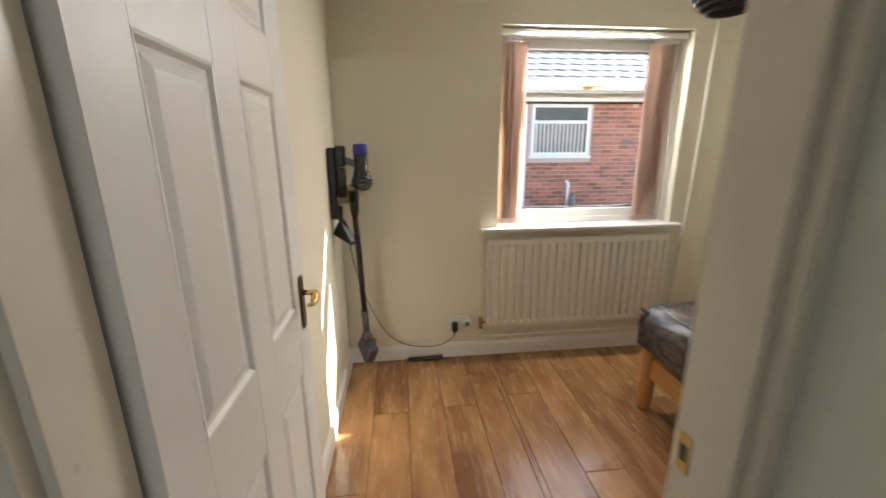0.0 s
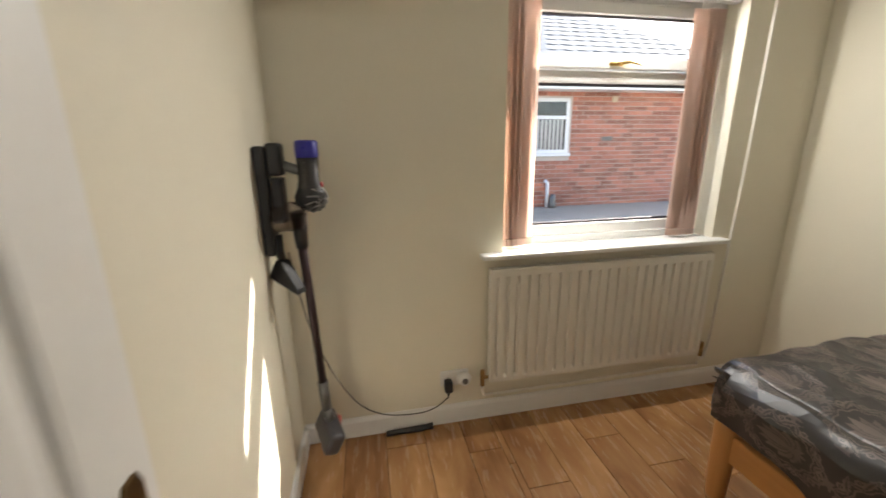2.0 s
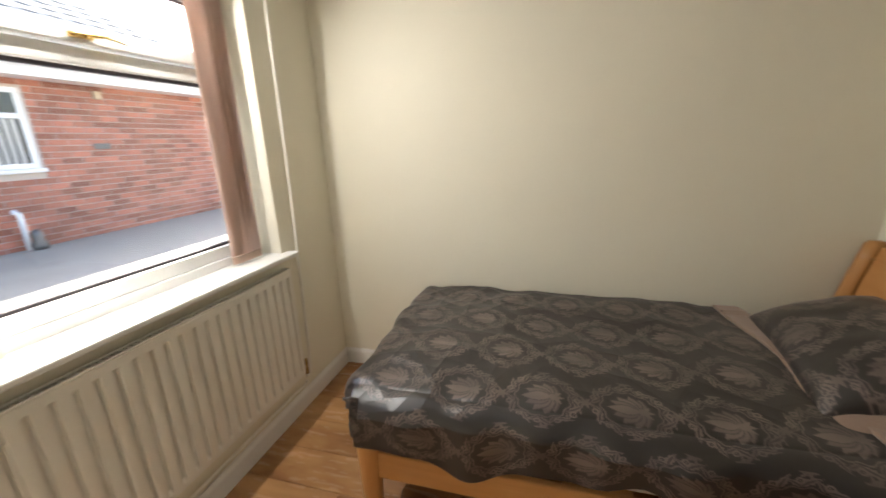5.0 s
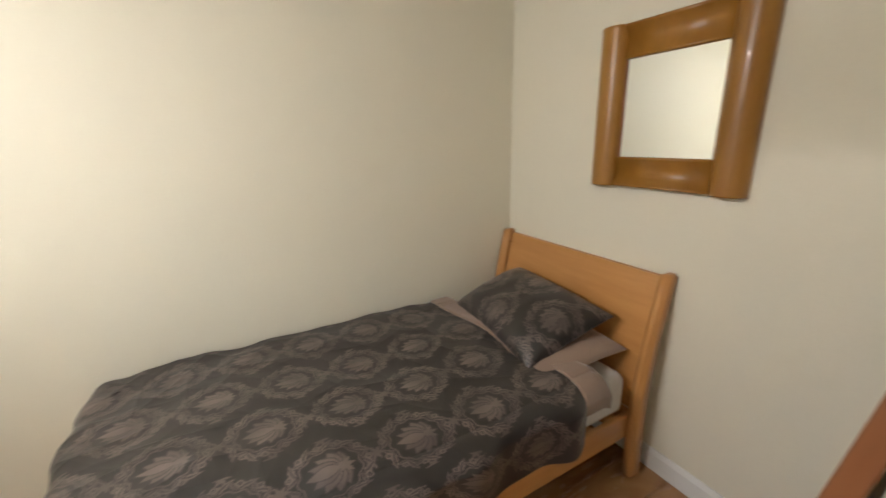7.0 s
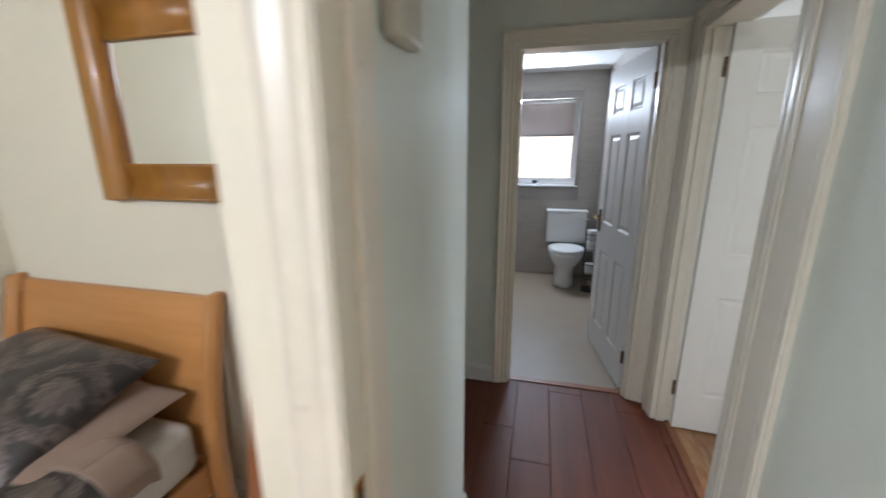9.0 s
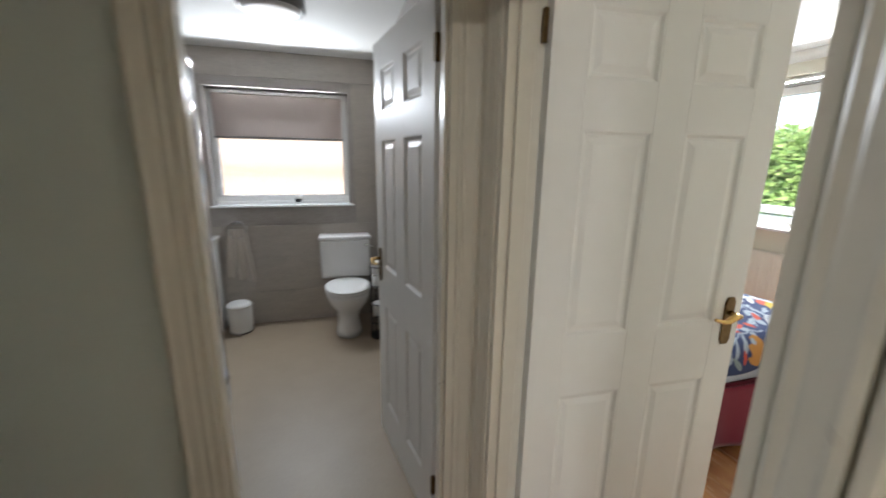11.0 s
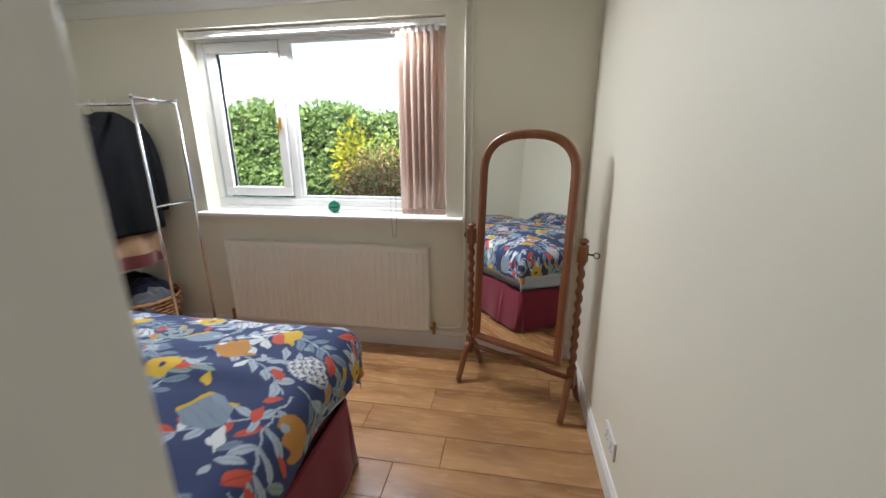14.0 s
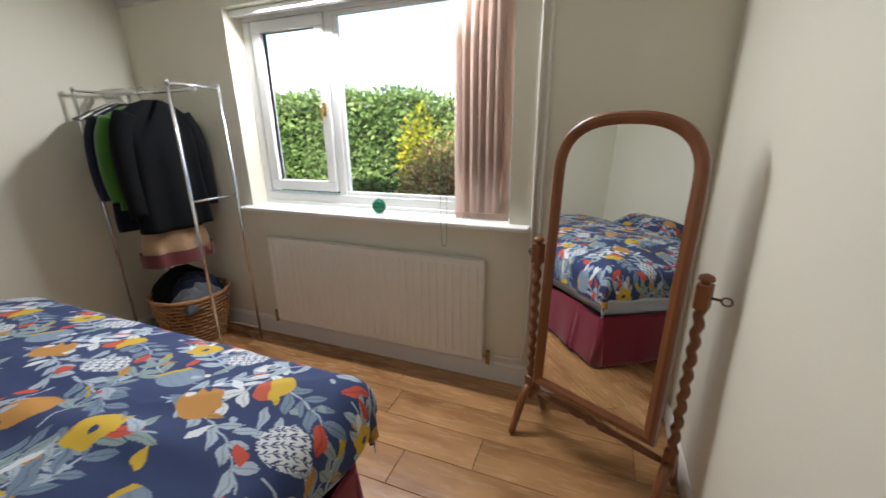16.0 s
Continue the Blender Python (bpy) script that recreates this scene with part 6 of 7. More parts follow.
part("pan", oval_stack([(-3.60, 0.115, 0.18, 0.0), (-3.60, 0.105, 0.165, 0.05), (-3.60, 0.09, 0.14, 0.15), (-3.585, 0.11, 0.16, 0.22), (-3.56, 0.165, 0.215, 0.30), (-3.55, 0.185, 0.235, 0.37), (-3.55, 0.182, 0.232, 0.395)]), M_CERAMIC, wc, smooth=True)
part("seat", oval_stack([(-3.555, 0.188, 0.238, 0.397), (-3.555, 0.19, 0.24, 0.405), (-3.555, 0.187, 0.236, 0.415)]), M_WHITEPL, wc, smooth=True)
part("lid", oval_stack([(-3.557, 0.187, 0.236, 0.417), (-3.557, 0.188, 0.238, 0.428), (-3.557, 0.17, 0.215, 0.436), (-3.557, 0.1, 0.13, 0.439)]), M_WHITEPL, wc, smooth=True)
part("cistern_foot", box((-0.10, -3.92, 0.0), (0.10, -3.74, 0.432), 0.03, 3), M_CERAMIC, wc, smooth=True)

cab = thing("bathroom_cabinet", "narrow white bathroom cabinet against the wall", "cabinet", (1.21, -3.80, 0))
part("carcass", box((-0.19, -0.14, 0.07), (0.19, 0.14, 0.80), 0.003), M_WHITEPL, cab)
part("plinth", box((-0.18, -0.13, 0.0), (0.18, 0.12, 0.07)), M_WHITEPL, cab)
part("top", box((-0.205, -0.145, 0.80), (0.205, 0.155, 0.825), 0.004, 2), M_CERAMIC, cab)
for z0, z1 in ((0.09, 0.58), (0.60, 0.785)):
    for x0 in (-0.185, 0.004):
        dd = part("door", box((x0, 0.141, z0), (x0 + 0.181, 0.158, z1), 0.003), M_WHITEPL, cab)
        part("knob", lathe([(0.006, 0), (0.012, 0.012), (0.008, 0.018)], 12, pose(x0 + (0.15 if x0 < 0 else 0.03), 0.158, z1 - 0.05, -90)), M_CHROME, dd, "chrome knob", True)
bn = thing("pedal_bin", "small white pedal bin on the bathroom floor", "bin", (0.88, -3.80, 0))
part("body", lathe([(0.085, 0.005), (0.092, 0.02), (0.098, 0.22), (0.097, 0.225)], 28), M_WHITEPL, bn, smooth=True)
part("lid", lathe([(0.10, 0.226), (0.101, 0.245), (0.08, 0.262), (0.03, 0.27)], 28), M_WHITEPL, bn, smooth=True)
part("base_ring", lathe([(0.09, 0.0), (0.09, 0.012)], 28), M_BLACK, bn)
part("pedal", box((-0.02, 0.085, 0.012), (0.02, 0.125, 0.02), 0.003), M_CHROME, bn)
tr = thing("towel_ring", "chrome towel ring on the tiled wall", "towel ring", (0.86, -3.943, 0.93))
part("boss", lathe([(0.02, 0), (0.018, 0.03)], 16, pose(0, 0, 0, -90)), M_CHROME, tr, smooth=True)
part("ring", tube([(0.07 * math.cos(a), 0.03, -0.06 + 0.07 * math.sin(a)) for a in (2 * math.pi * k / 24 for k in range(24))], 0.005, 8, True), M_CHROME, tr, smooth=True)
tw = thing("hand_towel", "pale hand towel hanging from the ring", "towel", (0.86, -3.91, 0))
U, V = np.meshgrid(np.linspace(-1, 1, 50), np.linspace(0, 1, 60), indexing="ij")
cloth_sheet("cloth", tw, U * (0.07 + 0.05 * V) , 0.012 * np.sin(U * 7 + V) * (0.4 + V), 0.875 - 0.44 * V + 0.03 * U * V, cloth("pale_towelling", (0.55, 0.50, 0.44), 0.95, 0.4, 0.1, 300, 0.002), None, 0.012)
st = thing("toilet_roll_stand", "black wire stand holding toilet rolls", "stand", (-0.27, -3.42, 0))
for a in (0.3, 1.87, 3.44, 5.01):
    part("wire_upright", tube([(0.075 * math.cos(a), 0.075 * math.sin(a), 0.0), (0.075 * math.cos(a), 0.075 * math.sin(a), 0.62)], 0.0045, 6), M_BLACK, st)
for z in (0.02, 0.14, 0.3, 0.46, 0.62):
    part("wire_hoop", tube([(0.075 * math.cos(k * math.pi / 12), 0.075 * math.sin(k * math.pi / 12), z) for k in range(24)], 0.004, 6, True), M_BLACK, st)
part("base", lathe([(0.08, 0), (0.075, 0.012)], 24), M_BLACK, st)
for z in (0.2, 0.44, 0.56):
    ro = thing("toilet_roll", "white toilet paper roll in the wire stand", "toilet roll", (-0.27, -3.42, z), group="toilet rolls")
    part("paper", lathe([(0.02, 0), (0.055, 0.0), (0.058, 0.004), (0.058, 0.096), (0.055, 0.1), (0.02, 0.1)], 24), cloth("tissue_paper", (0.8, 0.79, 0.77), 0.95), ro, smooth=True)
cp = thing("beaker", "small white beaker with dark band on the window sill", "beaker", (0.36, -4.0, 1.073))
part("cup", lathe([(0.026, 0), (0.03, 0.075), (0.027, 0.077), (0.023, 0.01)], 20), M_WHITEPL, cp, smooth=True)
part("band", lathe([(0.0285, 0.02), (0.0305, 0.05)], 20), M_BLACK, cp)
bl = thing("pleated_blind", "white pleated blind drawn halfway down the bathroom window", "blind")
U, V = np.meshgrid(np.linspace(-0.04, 0.975, 6), np.linspace(0, 1, 49), indexing="ij")
cloth_sheet("pleats", bl, U, -4.035 + 0.006 * (np.round(V * 48) % 2), 1.98 - 0.34 * V, cloth("white_pleated_paper", (0.66, 0.58, 0.54), 0.9, 0, 0.03, 200, 0, 0.28), None, 0.001)
part("bottom_rail", box((-0.042, -4.045, 1.623), (0.977, -4.018, 1.640), 0.003), M_GREYPL, bl, "grey bottom rail")
part("head_rail", box((-0.042, -4.05, 1.98), (0.977, -4.015, 2.005), 0.003), M_UPVC, bl)
cl = thing("ceiling_light", "round grey-rimmed flush light on the bathroom ceiling", "ceiling light", (0.33, -2.75, H - 0.02))
part("rim", lathe([(0.165, -0.001), (0.17, -0.07), (0.155, -0.075)], 32), M_GREYPL, cl, smooth=True)
part("diffuser", lathe([(0.153, -0.06), (0.15, -0.078), (0.1, -0.085), (0.01, -0.087)], 32), M_WHITEPL, cl, smooth=True)
# chrome towel radiator on the pier
hr = thing("towel_radiator", "chrome ladder towel radiator on the bathroom wall", "towel radiator", (0.72, -2.0, 0))
for y in (-0.25, 0.25):
    part("stile", tube([(-0.05, y, 0.32), (-0.05, y, 2.0)], 0.016, 12), M_CHROME, hr, smooth=True)
    part("bracket", tube([(-0.05, y, 1.0), (-0.0005, y, 1.0)], 0.01, 8), M_CHROME, hr)
z = 0.36
for grp in range(4):
    for i in range(5 if grp < 3 else 4):
        part("rung", tube(smooth_path([(-0.05, -0.25, z), (-0.085, -0.1, z), (-0.085, 0.1, z), (-0.05, 0.25, z)], 4), 0.011, 10), M_CHROME, hr, smooth=True)
        z += 0.062
    z += 0.11
# quadrant shower
sw = thing("shower_enclosure", "quadrant shower tray with curved glass screen", "shower", (1.42, -2.34, 0))
arc = [(-0.35 - 0.34 * math.sin(k * math.pi / 24), -0.35 - 0.34 * math.cos(k * math.pi / 24)) for k in range(13)]
tray = [(0, 0), (0, -0.69)] + arc + [(-0.69, 0)]
bm = bmesh.new()
f = bm.faces.new([bm.verts.new((x, y, 0.0)) for x, y in tray])
r = bmesh.ops.extrude_face_region(bm, geom=[f])
bmesh.ops.translate(bm, vec=(0, 0, 0.12), verts=[v for v in r["geom"] if isinstance(v, bmesh.types.BMVert)])
part("tray", bm, M_CERAMIC, sw)
path = [(-0.02, -0.675), *[(x * 0.985, y * 0.985) for x, y in arc], (-0.675, -0.02)]
bm = bmesh.new()
rows = [[bm.verts.new((x, y, z)) for x, y in path] for z in (0.15, 1.93)]
for k in range(len(path) - 1):
    bm.faces.new((rows[0][k], rows[0][k + 1], rows[1][k + 1], rows[1][k]))
bmesh.ops.solidify(bm, geom=bm.faces[:], thickness=0.005)
gl = part("curved_glass", bm, M_GLASS, sw, "clear curved glass screen", True)
gl.visible_shadow = False
for z in (0.135, 1.94):
    part("rail", tube([(x, y, z) for x, y in path], 0.016, 8), M_CHROME, sw, "chrome curved rail", True)
for k in (0, 4, 10, 14):
    part("post", tube([(path[k][0], path[k][1], 0.13), (path[k][0], path[k][1], 1.945)], 0.013, 8), M_CHROME, sw, "chrome upright", True)
part("door_knob", lathe([(0.012, 0), (0.018, 0.02), (0.014, 0.03)], 14, pose(path[8][0], path[8][1], 1.05, 90, 0, -45)), M_CHROME, sw, smooth=True)

# tiles on the far wall of the bathroom
M_TILE = mat("large_grey_tile", (0.47, 0.43, 0.38), 0.3, 0.1, 4, 30, 0.0003, stretch=(1, 1, 4))
for row in range(8):
    for c in range(4):
        x0, z0 = -0.355 + c * 0.45 - (0.225 if row % 2 else 0), row * 0.30
        x1, z1 = min(x0 + 0.447, 1.418), min(z0 + 0.297, H - 0.022)
        x0 = max(x0, -0.358)
        for a, b in (((x0, x1),) if z1 < 1.05 or z0 > 2.025 else ((x0, min(x1, -0.125)), (max(x0, 1.055), x1))):
            if b - a > 0.02:
                tagged(part("tile", box((a, -3.9495, z0), (b, -3.944, z1), 0.001), M_TILE, bpy.data.objects["wall_bath_south"]))

# ---- next house ----
house = thing("neighbour_house", "red brick bungalow with tiled roof and white trim", "house")
HX0, HX1, HY, HZ, HT = -3.0, 8.2, 7.0, 0.38, 2.30
M_MORTAR = mat("mortar", (0.62, 0.56, 0.50), 0.95, 0.08, 10, 80, 0.001)
part("wall", box((HX0, HY + 0.006, HZ - 0.1), (HX1, HY + 6, HT + 0.15)), M_MORTAR, house)


def brick_mat():
    m = mat("red_brick", (0.45, 0.185, 0.125), 0.9, 0.12, 25, 120, 0.002)
    nt = m.node_tree
    b = nt.nodes["Principled BSDF"]
    oi, gi, ad = nt.nodes.new("ShaderNodeObjectInfo"), nt.nodes.new("ShaderNodeNewGeometry"), nt.nodes.new("ShaderNodeMath")
    ad.operation = "ADD"
    nt.links.new(oi.outputs["Random"], ad.inputs[0])
    nt.links.new(gi.outputs["Random Per Island"], ad.inputs[1])
    fr = nt.nodes.new("ShaderNodeMath")
    fr.operation = "FRACT"
    nt.links.new(ad.outputs[0], fr.inputs[0])
    mr = nt.nodes.new("ShaderNodeMapRange")
    mr.inputs[3].default_value, mr.inputs[4].default_value = 0.6, 1.35
    nt.links.new(fr.outputs[0], mr.inputs[0])
    mx = nt.nodes.new("ShaderNodeMix")
    mx.data_type, mx.blend_type = "RGBA", "MULTIPLY"
    mx.inputs[0].default_value = 1
    old = b.inputs["Base Color"].links[0].from_socket
    nt.links.new(old, mx.inputs[6])
    nt.links.new(mr.outputs[0], mx.inputs[7])
    nt.links.new(mx.outputs[2], b.inputs["Base Color"])
    return m


M_BRICK = brick_mat()
WX0, WX1, WZ0, WZ1 = 2.50, 3.60, 1.30, 2.20
DX0, DX1 = 1.35, 2.42

# neighbour's window and door
nw = part("window", frame_ring(WX0, WX1, WZ0, WZ1, 0.06, HY - 0.02, HY + 0.05, "x"), M_UPVC, house)
part("transom", box((WX0 + 0.06, HY - 0.018, 1.86), (WX1 - 0.06, HY + 0.045, 1.92), 0.004), M_UPVC, nw)
part("sill", box((WX0 - 0.05, HY - 0.06, WZ0 - 0.05), (WX1 + 0.05, HY + 0.02, WZ0 - 0.001), 0.008), M_UPVC, nw)
part("pane", box((WX0 + 0.05, HY - 0.016, WZ0 + 0.05), (WX1 - 0.05, HY - 0.013, WZ1 - 0.05)), M_GLASS, nw)
# no room behind: a sheet painted near black for the unlit interior
part("room_dark", box((WX0 + 0.05, HY - 0.004, WZ0 + 0.05), (WX1 - 0.05, HY + 0.005, WZ1 - 0.05)), mat("room_shade_paint", (0.03, 0.035, 0.04), 0.8), nw)
for i in range(13):
    part("blind_slat", box((WX0 + 0.075 + i * 0.073, HY - 0.010, WZ0 + 0.062), (WX0 + 0.122 + i * 0.073, HY - 0.0065, 1.855)), M_WHITEPL, nw)
nd = part("patio_door", frame_ring(DX0, DX1, HZ, WZ1, 0.07, HY - 0.02, HY + 0.05, "x"), M_UPVC, house)
part("pane", box((DX0 + 0.06, HY - 0.012, HZ + 0.06), (DX1 - 0.06, HY - 0.004, WZ1 - 0.06)), M_BLACK, nd)
part("air_brick", box((4.24, HY - 0.012, 1.50), (4.46, HY - 0.0005, 1.575), 0.003), M_GREYPL, house, "dark grey air brick")
part("flue_cover", box((4.38, HY - 0.05, 2.14), (4.48, HY - 0.0005, 2.24), 0.01, 2), mat("cream_plastic", (0.62, 0.52, 0.36), 0.5), house, "small cream vent cover")
part("soffit", box((HX0 - 0.3, HY - 0.32, HT + 0.001), (HX1 + 0.3, HY - 0.0005, HT + 0.02)), M_UPVC, house, "white soffit board")
part("fascia", box((HX0 - 0.3, HY - 0.34, HT - 0.005), (HX1 + 0.3, HY - 0.32, HT + 0.165), 0.004), M_UPVC, house, "white fascia board")
gut = bmesh.new()
pr = [(0.05 * math.cos(a), 0.05 * math.sin(a)) for a in (math.pi + math.pi * k / 8 for k in range(9))]
gv = [[gut.verts.new((x, HY - 0.395 + p[0], HT + 0.15 + p[1])) for p in pr] for x in (HX0 - 0.3, HX1 + 0.3)]
for k in range(8):
    gut.faces.new((gv[0][k], gv[0][k + 1], gv[1][k + 1], gv[1][k]))
bmesh.ops.solidify(gut, geom=gut.faces[:], thickness=0.003)
part("gutter", gut, M_UPVC, house, "white half-round gutter")
# hipped roof with rows of tiles
PITCH = radians(30)
rl, rise = 3.3, 3.3 * math.tan(PITCH)
ex0, ex1, ey, ez = HX0 - 0.35, HX1 + 0.35, HY - 0.38, HT + 0.175
bm = bmesh.new()
A = [bm.verts.new(p) for p in ((ex0, ey, ez), (ex1, ey, ez), (ex1, ey + 2 * rl, ez), (ex0, ey + 2 * rl, ez), (ex0 + rl, ey + rl, ez + rise), (ex1 - rl, ey + rl, ez + rise))]
for q in ((0, 1, 5, 4), (1, 2, 5), (2, 3, 4, 5), (3, 0, 4)):
    bm.faces.new([A[k] for k in q])
bm.faces.new((A[3], A[2], A[1], A[0]))
M_ROOF = mat("grey_concrete_tile", (0.26, 0.27, 0.285), 0.85, 0.12, 4, 40, 0.002)
roof = part("roof", bm, M_ROOF, house, "grey tiled hipped roof")
bm = bmesh.new()
row, k = 0, 0
verts, faces = [], []
while True:
    s0 = row * 0.30
    if s0 * math.cos(PITCH) > rl - 0.1:
        break
    y0, z0 = ey + s0 * math.cos(PITCH), ez + s0 * math.sin(PITCH)
    lo, hi = ex0 + s0 * math.cos(PITCH) + 0.05, ex1 - s0 * math.cos(PITCH) - 0.05
    x = lo + (0.15 if row % 2 else 0)
    while x + 0.3 < hi:
        if x > 0.0:
            n0 = len(verts)
            for dx, t in ((0.0, 0.024), (0.07, 0.034), (0.15, 0.024), (0.22, 0.018), (0.296, 0.024)):
                for ds, dt in ((0.0, t), (0.32, t - 0.014), (0.0, 0.0)):
                    verts.append((x + dx, y0 + ds * math.cos(PITCH) - dt * math.sin(PITCH), z0 + ds * math.sin(PITCH) + dt * math.cos(PITCH)))
            for j in range(4):
                a, b = n0 + 3 * j, n0 + 3 * j + 3
                faces += [(a, b, b + 1, a + 1), (a + 2, b + 2, b, a)]
        x += 0.30
    row += 1
me = bpy.data.meshes.new("roof_tiles")
me.from_pydata(verts, [], faces)
me.materials.append(M_ROOF)
rt = new("roof_tiles", me)
rt.parent = roof
rt["kind"] = "stuff"
# bits on the paving
bt = thing("garden_ornament", "small grey stone ornament by the brick wall", "ornament", (3.30, 6.85, 0.378))
part("body", lathe([(0.07, 0), (0.08, 0.05), (0.05, 0.12), (0.06, 0.18), (0.03, 0.24)], 16), M_GREYPL, bt, smooth=True)
dp = thing("drain_pipe", "short white plastic pipe standing by the wall", "pipe", (3.22, 6.9, 0.378))
part("pipe_run", tube([(0, 0, 0), (0, 0, 0.42), (-0.03, 0.04, 0.47)], 0.03, 12), M_UPVC, dp, smooth=True)


# ---- hedge ----
def leaves(name, label, category, n, seed, where, size, colors, curl=0.3):
    """A mass of small pointed leaves; where(rng) gives a place and an outward way."""
    rng = np.random.RandomState(seed)
    V, F, mats = [], [], []
    for i in range(n):
        p, out = where(rng)
        d = Vector(rng.normal(0, 1, 3)) * 0.7 + Vector(out)
        d.z -= 0.25
        d.normalize()
        side = d.cross(Vector(rng.normal(0, 1, 3))).normalized()
        up = side.cross(d)
        ln = size * rng.uniform(0.7, 1.3)
        w = ln * 0.27
        k = len(V)
        b = Vector(p)
        V += [b, b + d * ln * 0.45 + side * w + up * curl * w, b + d * ln, b + d * ln * 0.45 - side * w + up * curl * w, b + d * ln * 0.5]
        F += [(k, k + 1, k + 4), (k + 1, k + 2, k + 4), (k + 2, k + 3, k + 4), (k + 3, k, k + 4)]
        mats += [rng.choice(len(colors))] * 4
    me = bpy.data.meshes.new(name)
    me.from_pydata([tuple(v) for v in V], [], F)
    for c in colors:
        me.materials.append(c)
    me.polygons.foreach_set("material_index", np.array(mats, np.int32))
    return me


def leaf_mat(name, color):
    return cloth(name, color, 0.45, 0.0, 0.25, 60, 0.0, 0.3)


def hedge_top(y):
    return 1.93 - 0.16 * min(1, max(0, (y + 4.0) / 1.5)) + 0.05 * math.sin(y * 5.0) + 0.03 * math.sin(y * 13)


def hedge_front(y, z):
    return -6.35 + 0.10 * math.sin(y * 3.1 + z) + 0.07 * math.sin(y * 7 + z * 5) + 0.05 * math.sin(z * 9)


GREENS = [leaf_mat("laurel_green", (0.15, 0.25, 0.07)), leaf_mat("laurel_dark", (0.09, 0.17, 0.05)), leaf_mat("laurel_light", (0.25, 0.36, 0.13))]
hg = thing("hedge", "clipped evergreen hedge with glossy green leaves", "hedge")
# solid core behind the leaves, coloured dark for the shade inside the hedge
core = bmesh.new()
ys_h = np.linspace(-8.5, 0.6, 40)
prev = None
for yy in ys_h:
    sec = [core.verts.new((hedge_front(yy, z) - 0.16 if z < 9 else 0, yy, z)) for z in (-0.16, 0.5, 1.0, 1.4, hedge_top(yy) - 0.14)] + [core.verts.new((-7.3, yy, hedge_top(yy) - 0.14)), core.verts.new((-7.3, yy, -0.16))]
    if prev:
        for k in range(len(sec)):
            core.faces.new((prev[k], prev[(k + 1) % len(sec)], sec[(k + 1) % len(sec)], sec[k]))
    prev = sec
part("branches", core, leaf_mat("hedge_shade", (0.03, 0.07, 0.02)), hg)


def on_hedge(rng):
    y = rng.uniform(-8.3, 0.4)
    if rng.rand() < 0.8:
        z = rng.uniform(0.1, hedge_top(y))
        return (hedge_front(y, z) - rng.uniform(0.0, 0.16), y, z), (1, 0, 0)
    return (rng.uniform(-7.2, -6.3), y, hedge_top(y) + rng.uniform(-0.14, 0.06)), (0.3, 0, 0.8)


lv = new("foliage", leaves("foliage", "", "", 26000, 3, on_hedge, 0.085, GREENS))
lv.parent = hg


def bush(label, c, r, seed, n, cols, size):
    b = thing("bush", label, "bush", c)
    stem = bmesh.new()
    rg = random.Random(seed)
    for i in range(9):
        a = rg.uniform(0, 6.28)
        join(stem, tube(smooth_path([(0, 0, 0), (0.2 * r[0] * math.cos(a), 0.2 * r[1] * math.sin(a), r[2] * 0.7), (0.7 * r[0] * math.cos(a), 0.7 * r[1] * math.sin(a), r[2] * rg.uniform(1.2, 1.7))], 4), [0.02 - 0.0015 * k for k in range(9)], 6))
    part("stems", stem, M_DARKWOOD, b)

    def place(rng):
        v = rng.normal(0, 1, 3)
        v /= np.linalg.norm(v)
        q = rng.uniform(0.55, 1.0) * (1 + 0.15 * math.sin(v[0] * 7 + v[2] * 5))
        return (r[0] * v[0] * q, r[1] * v[1] * q, max(0.02, r[2] * (1 + v[2] * q))), tuple(v)

    f = new("foliage", leaves("foliage", "", "", n, seed, place, size, cols))
    f.parent = b


YEL = [leaf_mat("yellow_leaf", (0.42, 0.40, 0.03)), leaf_mat("lime_leaf", (0.25, 0.30, 0.03))]
BRN = [leaf_mat("olive_leaf", (0.30, 0.34, 0.12)), leaf_mat("straw_leaf", (0.55, 0.42, 0.20)), leaf_mat("rust_leaf", (0.30, 0.16, 0.08))]
bush("bright yellow-leaved shrub growing before the hedge", (-6.12, -3.08, -0.16), (0.16, 0.3, 0.95), 7, 1700, YEL, 0.07)
bush("straggly olive and straw-coloured shrub by the window", (-5.6, -2.45, -0.16), (0.45, 0.72, 0.76), 8, 5600, BRN, 0.055)
bush("pale green shrub beside the hedge", (-6.0, -2.6, -0.16), (0.3, 0.55, 0.86), 9, 2600, [GREENS[2], YEL[1]], 0.06)
# garden fence behind the bathroom
fence = thing("garden_fence", "warm brown board fence beyond the bathroom window", "fence")
for i in range(48):
    part("board", box((-3.2 + i * 0.15, -7.0, -0.158), (-3.055 + i * 0.15, -6.98, 2.05), 0.003), wood("fence_board", (0.30, 0.245, 0.20), (0.23, 0.185, 0.15), 2, 0.8, 16) if i == 0 else bpy.data.materials["fence_board"], fence)
for z in (0.3, 1.3):
    part("arris_rail", box((-3.2, -6.978, z), (4.0, -6.93, z + 0.08), 0.004), bpy.data.materials["fence_board"], fence)

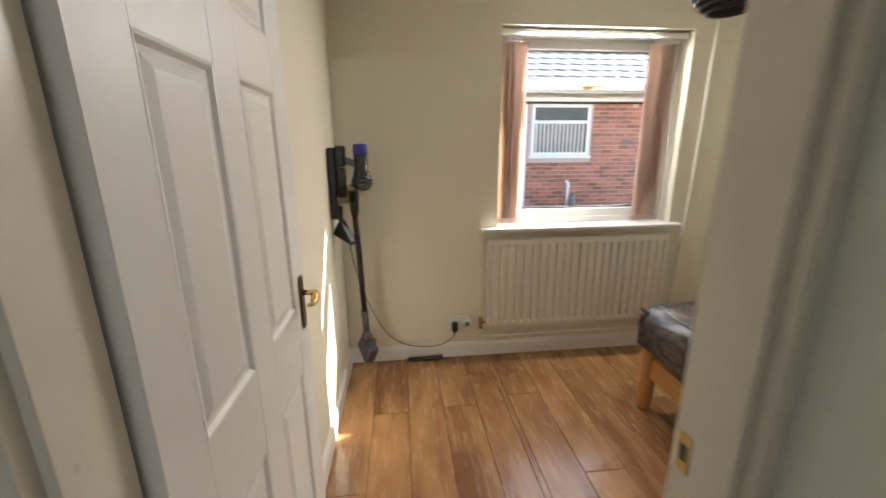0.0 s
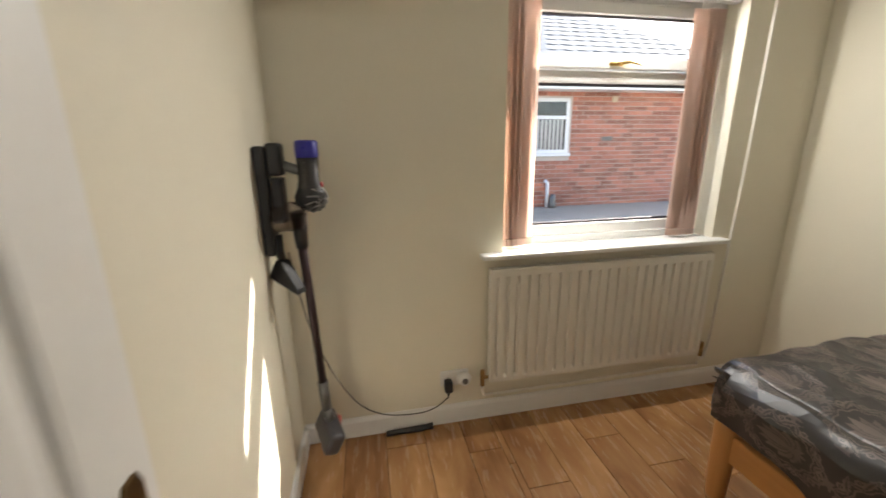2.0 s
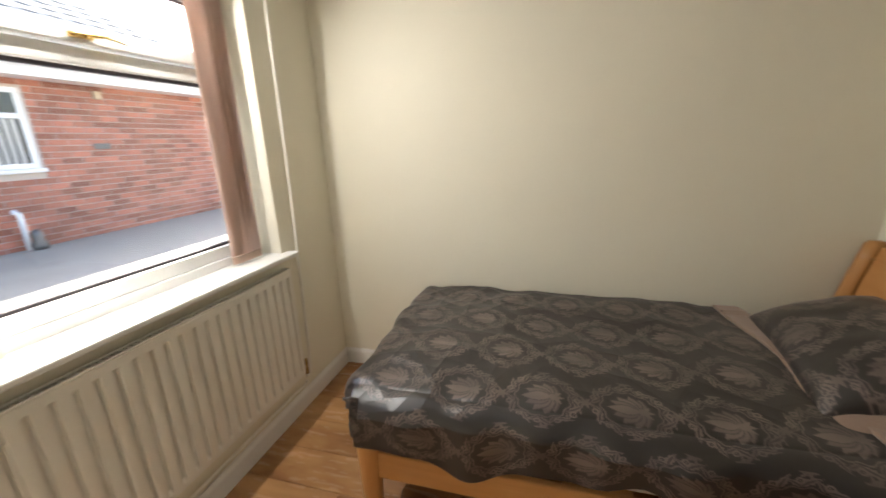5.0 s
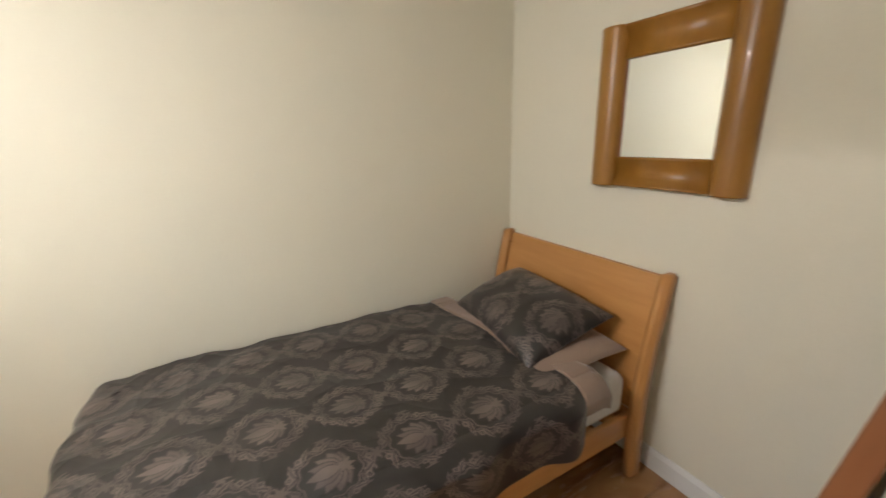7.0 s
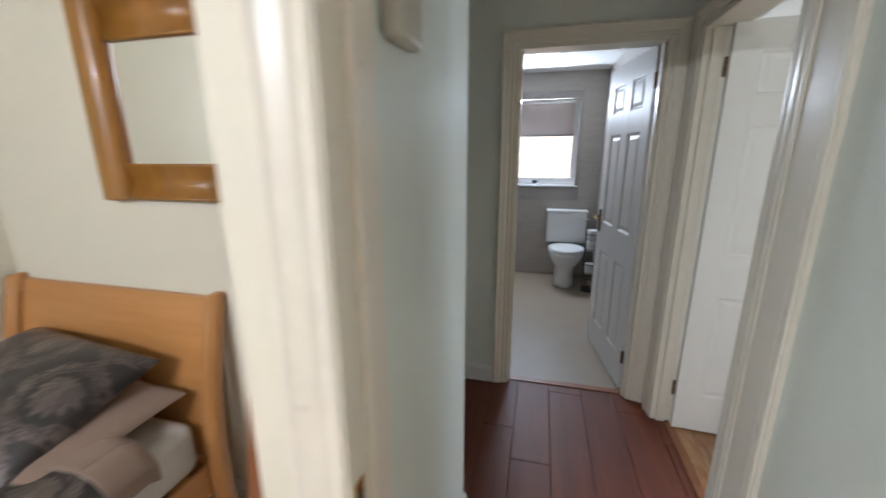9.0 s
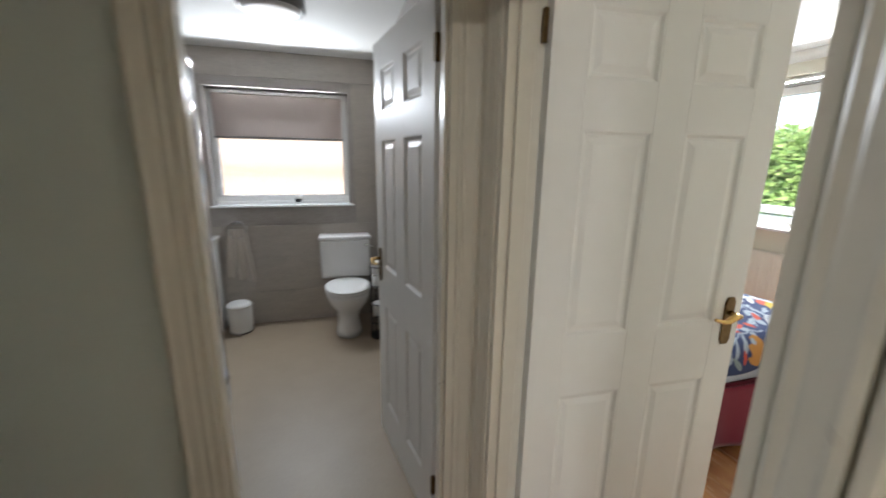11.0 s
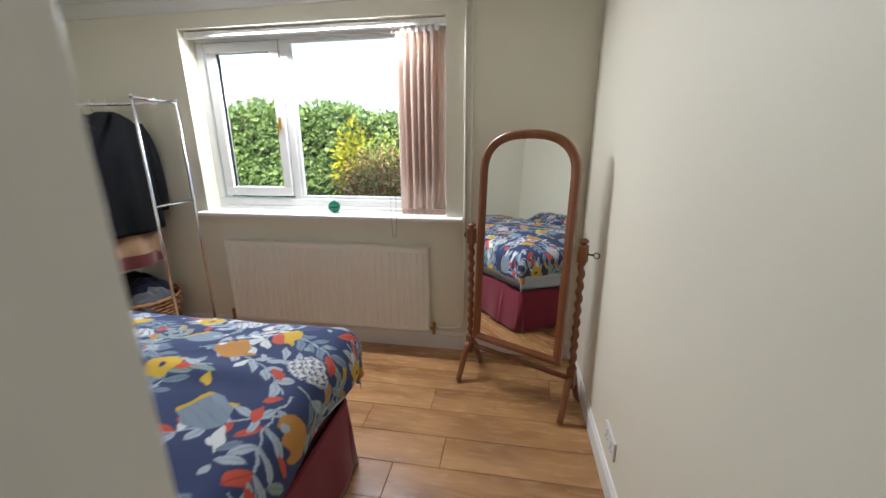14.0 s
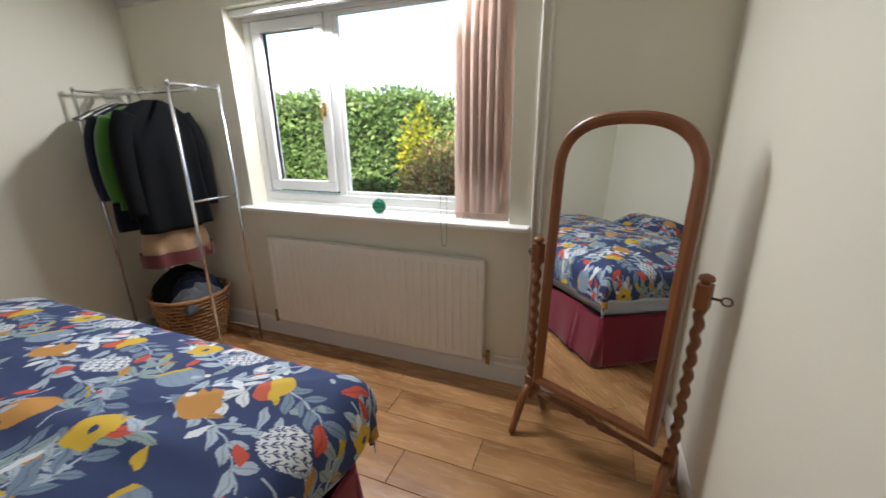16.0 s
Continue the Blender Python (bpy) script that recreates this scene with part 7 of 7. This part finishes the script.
# ---- floor boards ----
def boards(floor, x0, x1, y0, y1, w, edge, length, seed, material, joints=None):
    rng = random.Random(seed)
    k = math.floor((x0 - edge) / w)
    cache = {}
    while edge + k * w < x1 - 0.002:
        a, b = max(x0, edge + k * w), min(x1, edge + (k + 1) * w)
        start = (joints or {}).get(k, y0 + rng.uniform(0, length))
        s = start - length * math.ceil((start - y0) / length)
        while s < y1:
            c, d = max(s, y0), min(s + length, y1)
            if d - c > 0.01 and b - a > 0.004:
                key = (round(b - a, 4), round(d - c, 4))
                if key not in cache:
                    bm = box((0.001, 0.001, -0.008), (b - a - 0.001, d - c - 0.001, 0.0), 0.0014)
                    me = bpy.data.meshes.new("plank")
                    bm.to_mesh(me)
                    bm.free()
                    me.materials.append(material)
                    cache[key] = me
                o = new("plank", cache[key])
                o.parent = floor
                o.location = (a, c, 0)
            s += length
        k += 1


boards(FLOORS["floor_small_bedroom"], -0.265, 0.67, 0.33, 2.38, 0.194, -0.0745, 1.21, 1, M_OAKFLOOR, {0: 1.808, 2: 1.826, -1: 1.3, 1: 2.25})
boards(FLOORS["floor_small_bedroom"], 0.67, 2.44, -0.33, 2.38, 0.194, -0.0745, 1.21, 2, M_OAKFLOOR, {4: 1.893, 5: 1.3, 6: 2.1})
boards(FLOORS["floor_double"], -3.46, -0.46, -4.05, -0.49, 0.193, -2.98, 1.21, 5, M_OAKFLOOR, {0: -1.34, 1: -1.67, 2: -1.22, 3: -1.44})
boards(FLOORS["floor_hall"], -0.46, 0.525, -1.54, 0.33, 0.19, -0.40, 1.3, 7, M_REDFLOOR)
boards(FLOORS["floor_hall"], 0.525, 2.5, -1.54, -0.50, 0.19, -0.40, 1.3, 8, M_REDFLOOR)

# ---- bricks of the next house ----
brick_wall = bpy.data.objects["neighbour_house"].children[0]
cache, count = {}, 0
verts, faces = [], []
for course in range(26):
    z0 = HZ - 0.02 + course * 0.075
    x = HX0 - (0.1125 if course % 2 else 0)
    while x < HX1 - 0.01:
        a, b = max(x, HX0), min(x + 0.211, HX1)
        x += 0.225
        if b < 0.4:
            continue
        for lo, hi, bz in ((WX0 - 0.055, WX1 + 0.055, WZ0 - 0.055), (DX0, DX1, -1)):
            if bz < z0 + 0.065 <= WZ1 + 0.03 or (bz < z0 < WZ1):
                if lo < a < hi:
                    a = min(b, hi)
                if lo < b < hi:
                    b = max(a, lo)
                if a < lo and b > hi:
                    b = lo
        if b - a < 0.02:
            continue
        if 3.55 < a < 6.2 and count < 300:
            key = round(b - a, 3)
            if key not in cache:
                bm = box((0, -0.004, 0), (b - a, 0.007, 0.065), 0.0025)
                me = bpy.data.meshes.new("brick")
                bm.to_mesh(me)
                bm.free()
                me.materials.append(M_BRICK)
                cache[key] = me
            o = new("brick", cache[key])
            o.parent = brick_wall
            o.location = (a, HY + random.uniform(-0.002, 0.001), z0)
            count += 1
        else:
            n = len(verts)
            verts += [(a, HY - 0.004, z0), (b, HY - 0.004, z0), (b, HY - 0.004, z0 + 0.065), (a, HY - 0.004, z0 + 0.065), (a, HY + 0.007, z0), (b, HY + 0.007, z0), (b, HY + 0.007, z0 + 0.065), (a, HY + 0.007, z0 + 0.065)]
            faces += [(n, n + 1, n + 2, n + 3), (n, n + 4, n + 5, n + 1), (n + 3, n + 2, n + 6, n + 7), (n, n + 3, n + 7, n + 4), (n + 1, n + 5, n + 6, n + 2)]
me = bpy.data.meshes.new("brickwork")
me.from_pydata(verts, [], faces)
me.materials.append(M_BRICK)
bw = new("brickwork", me)
bw.parent = brick_wall
bw["kind"] = "stuff"
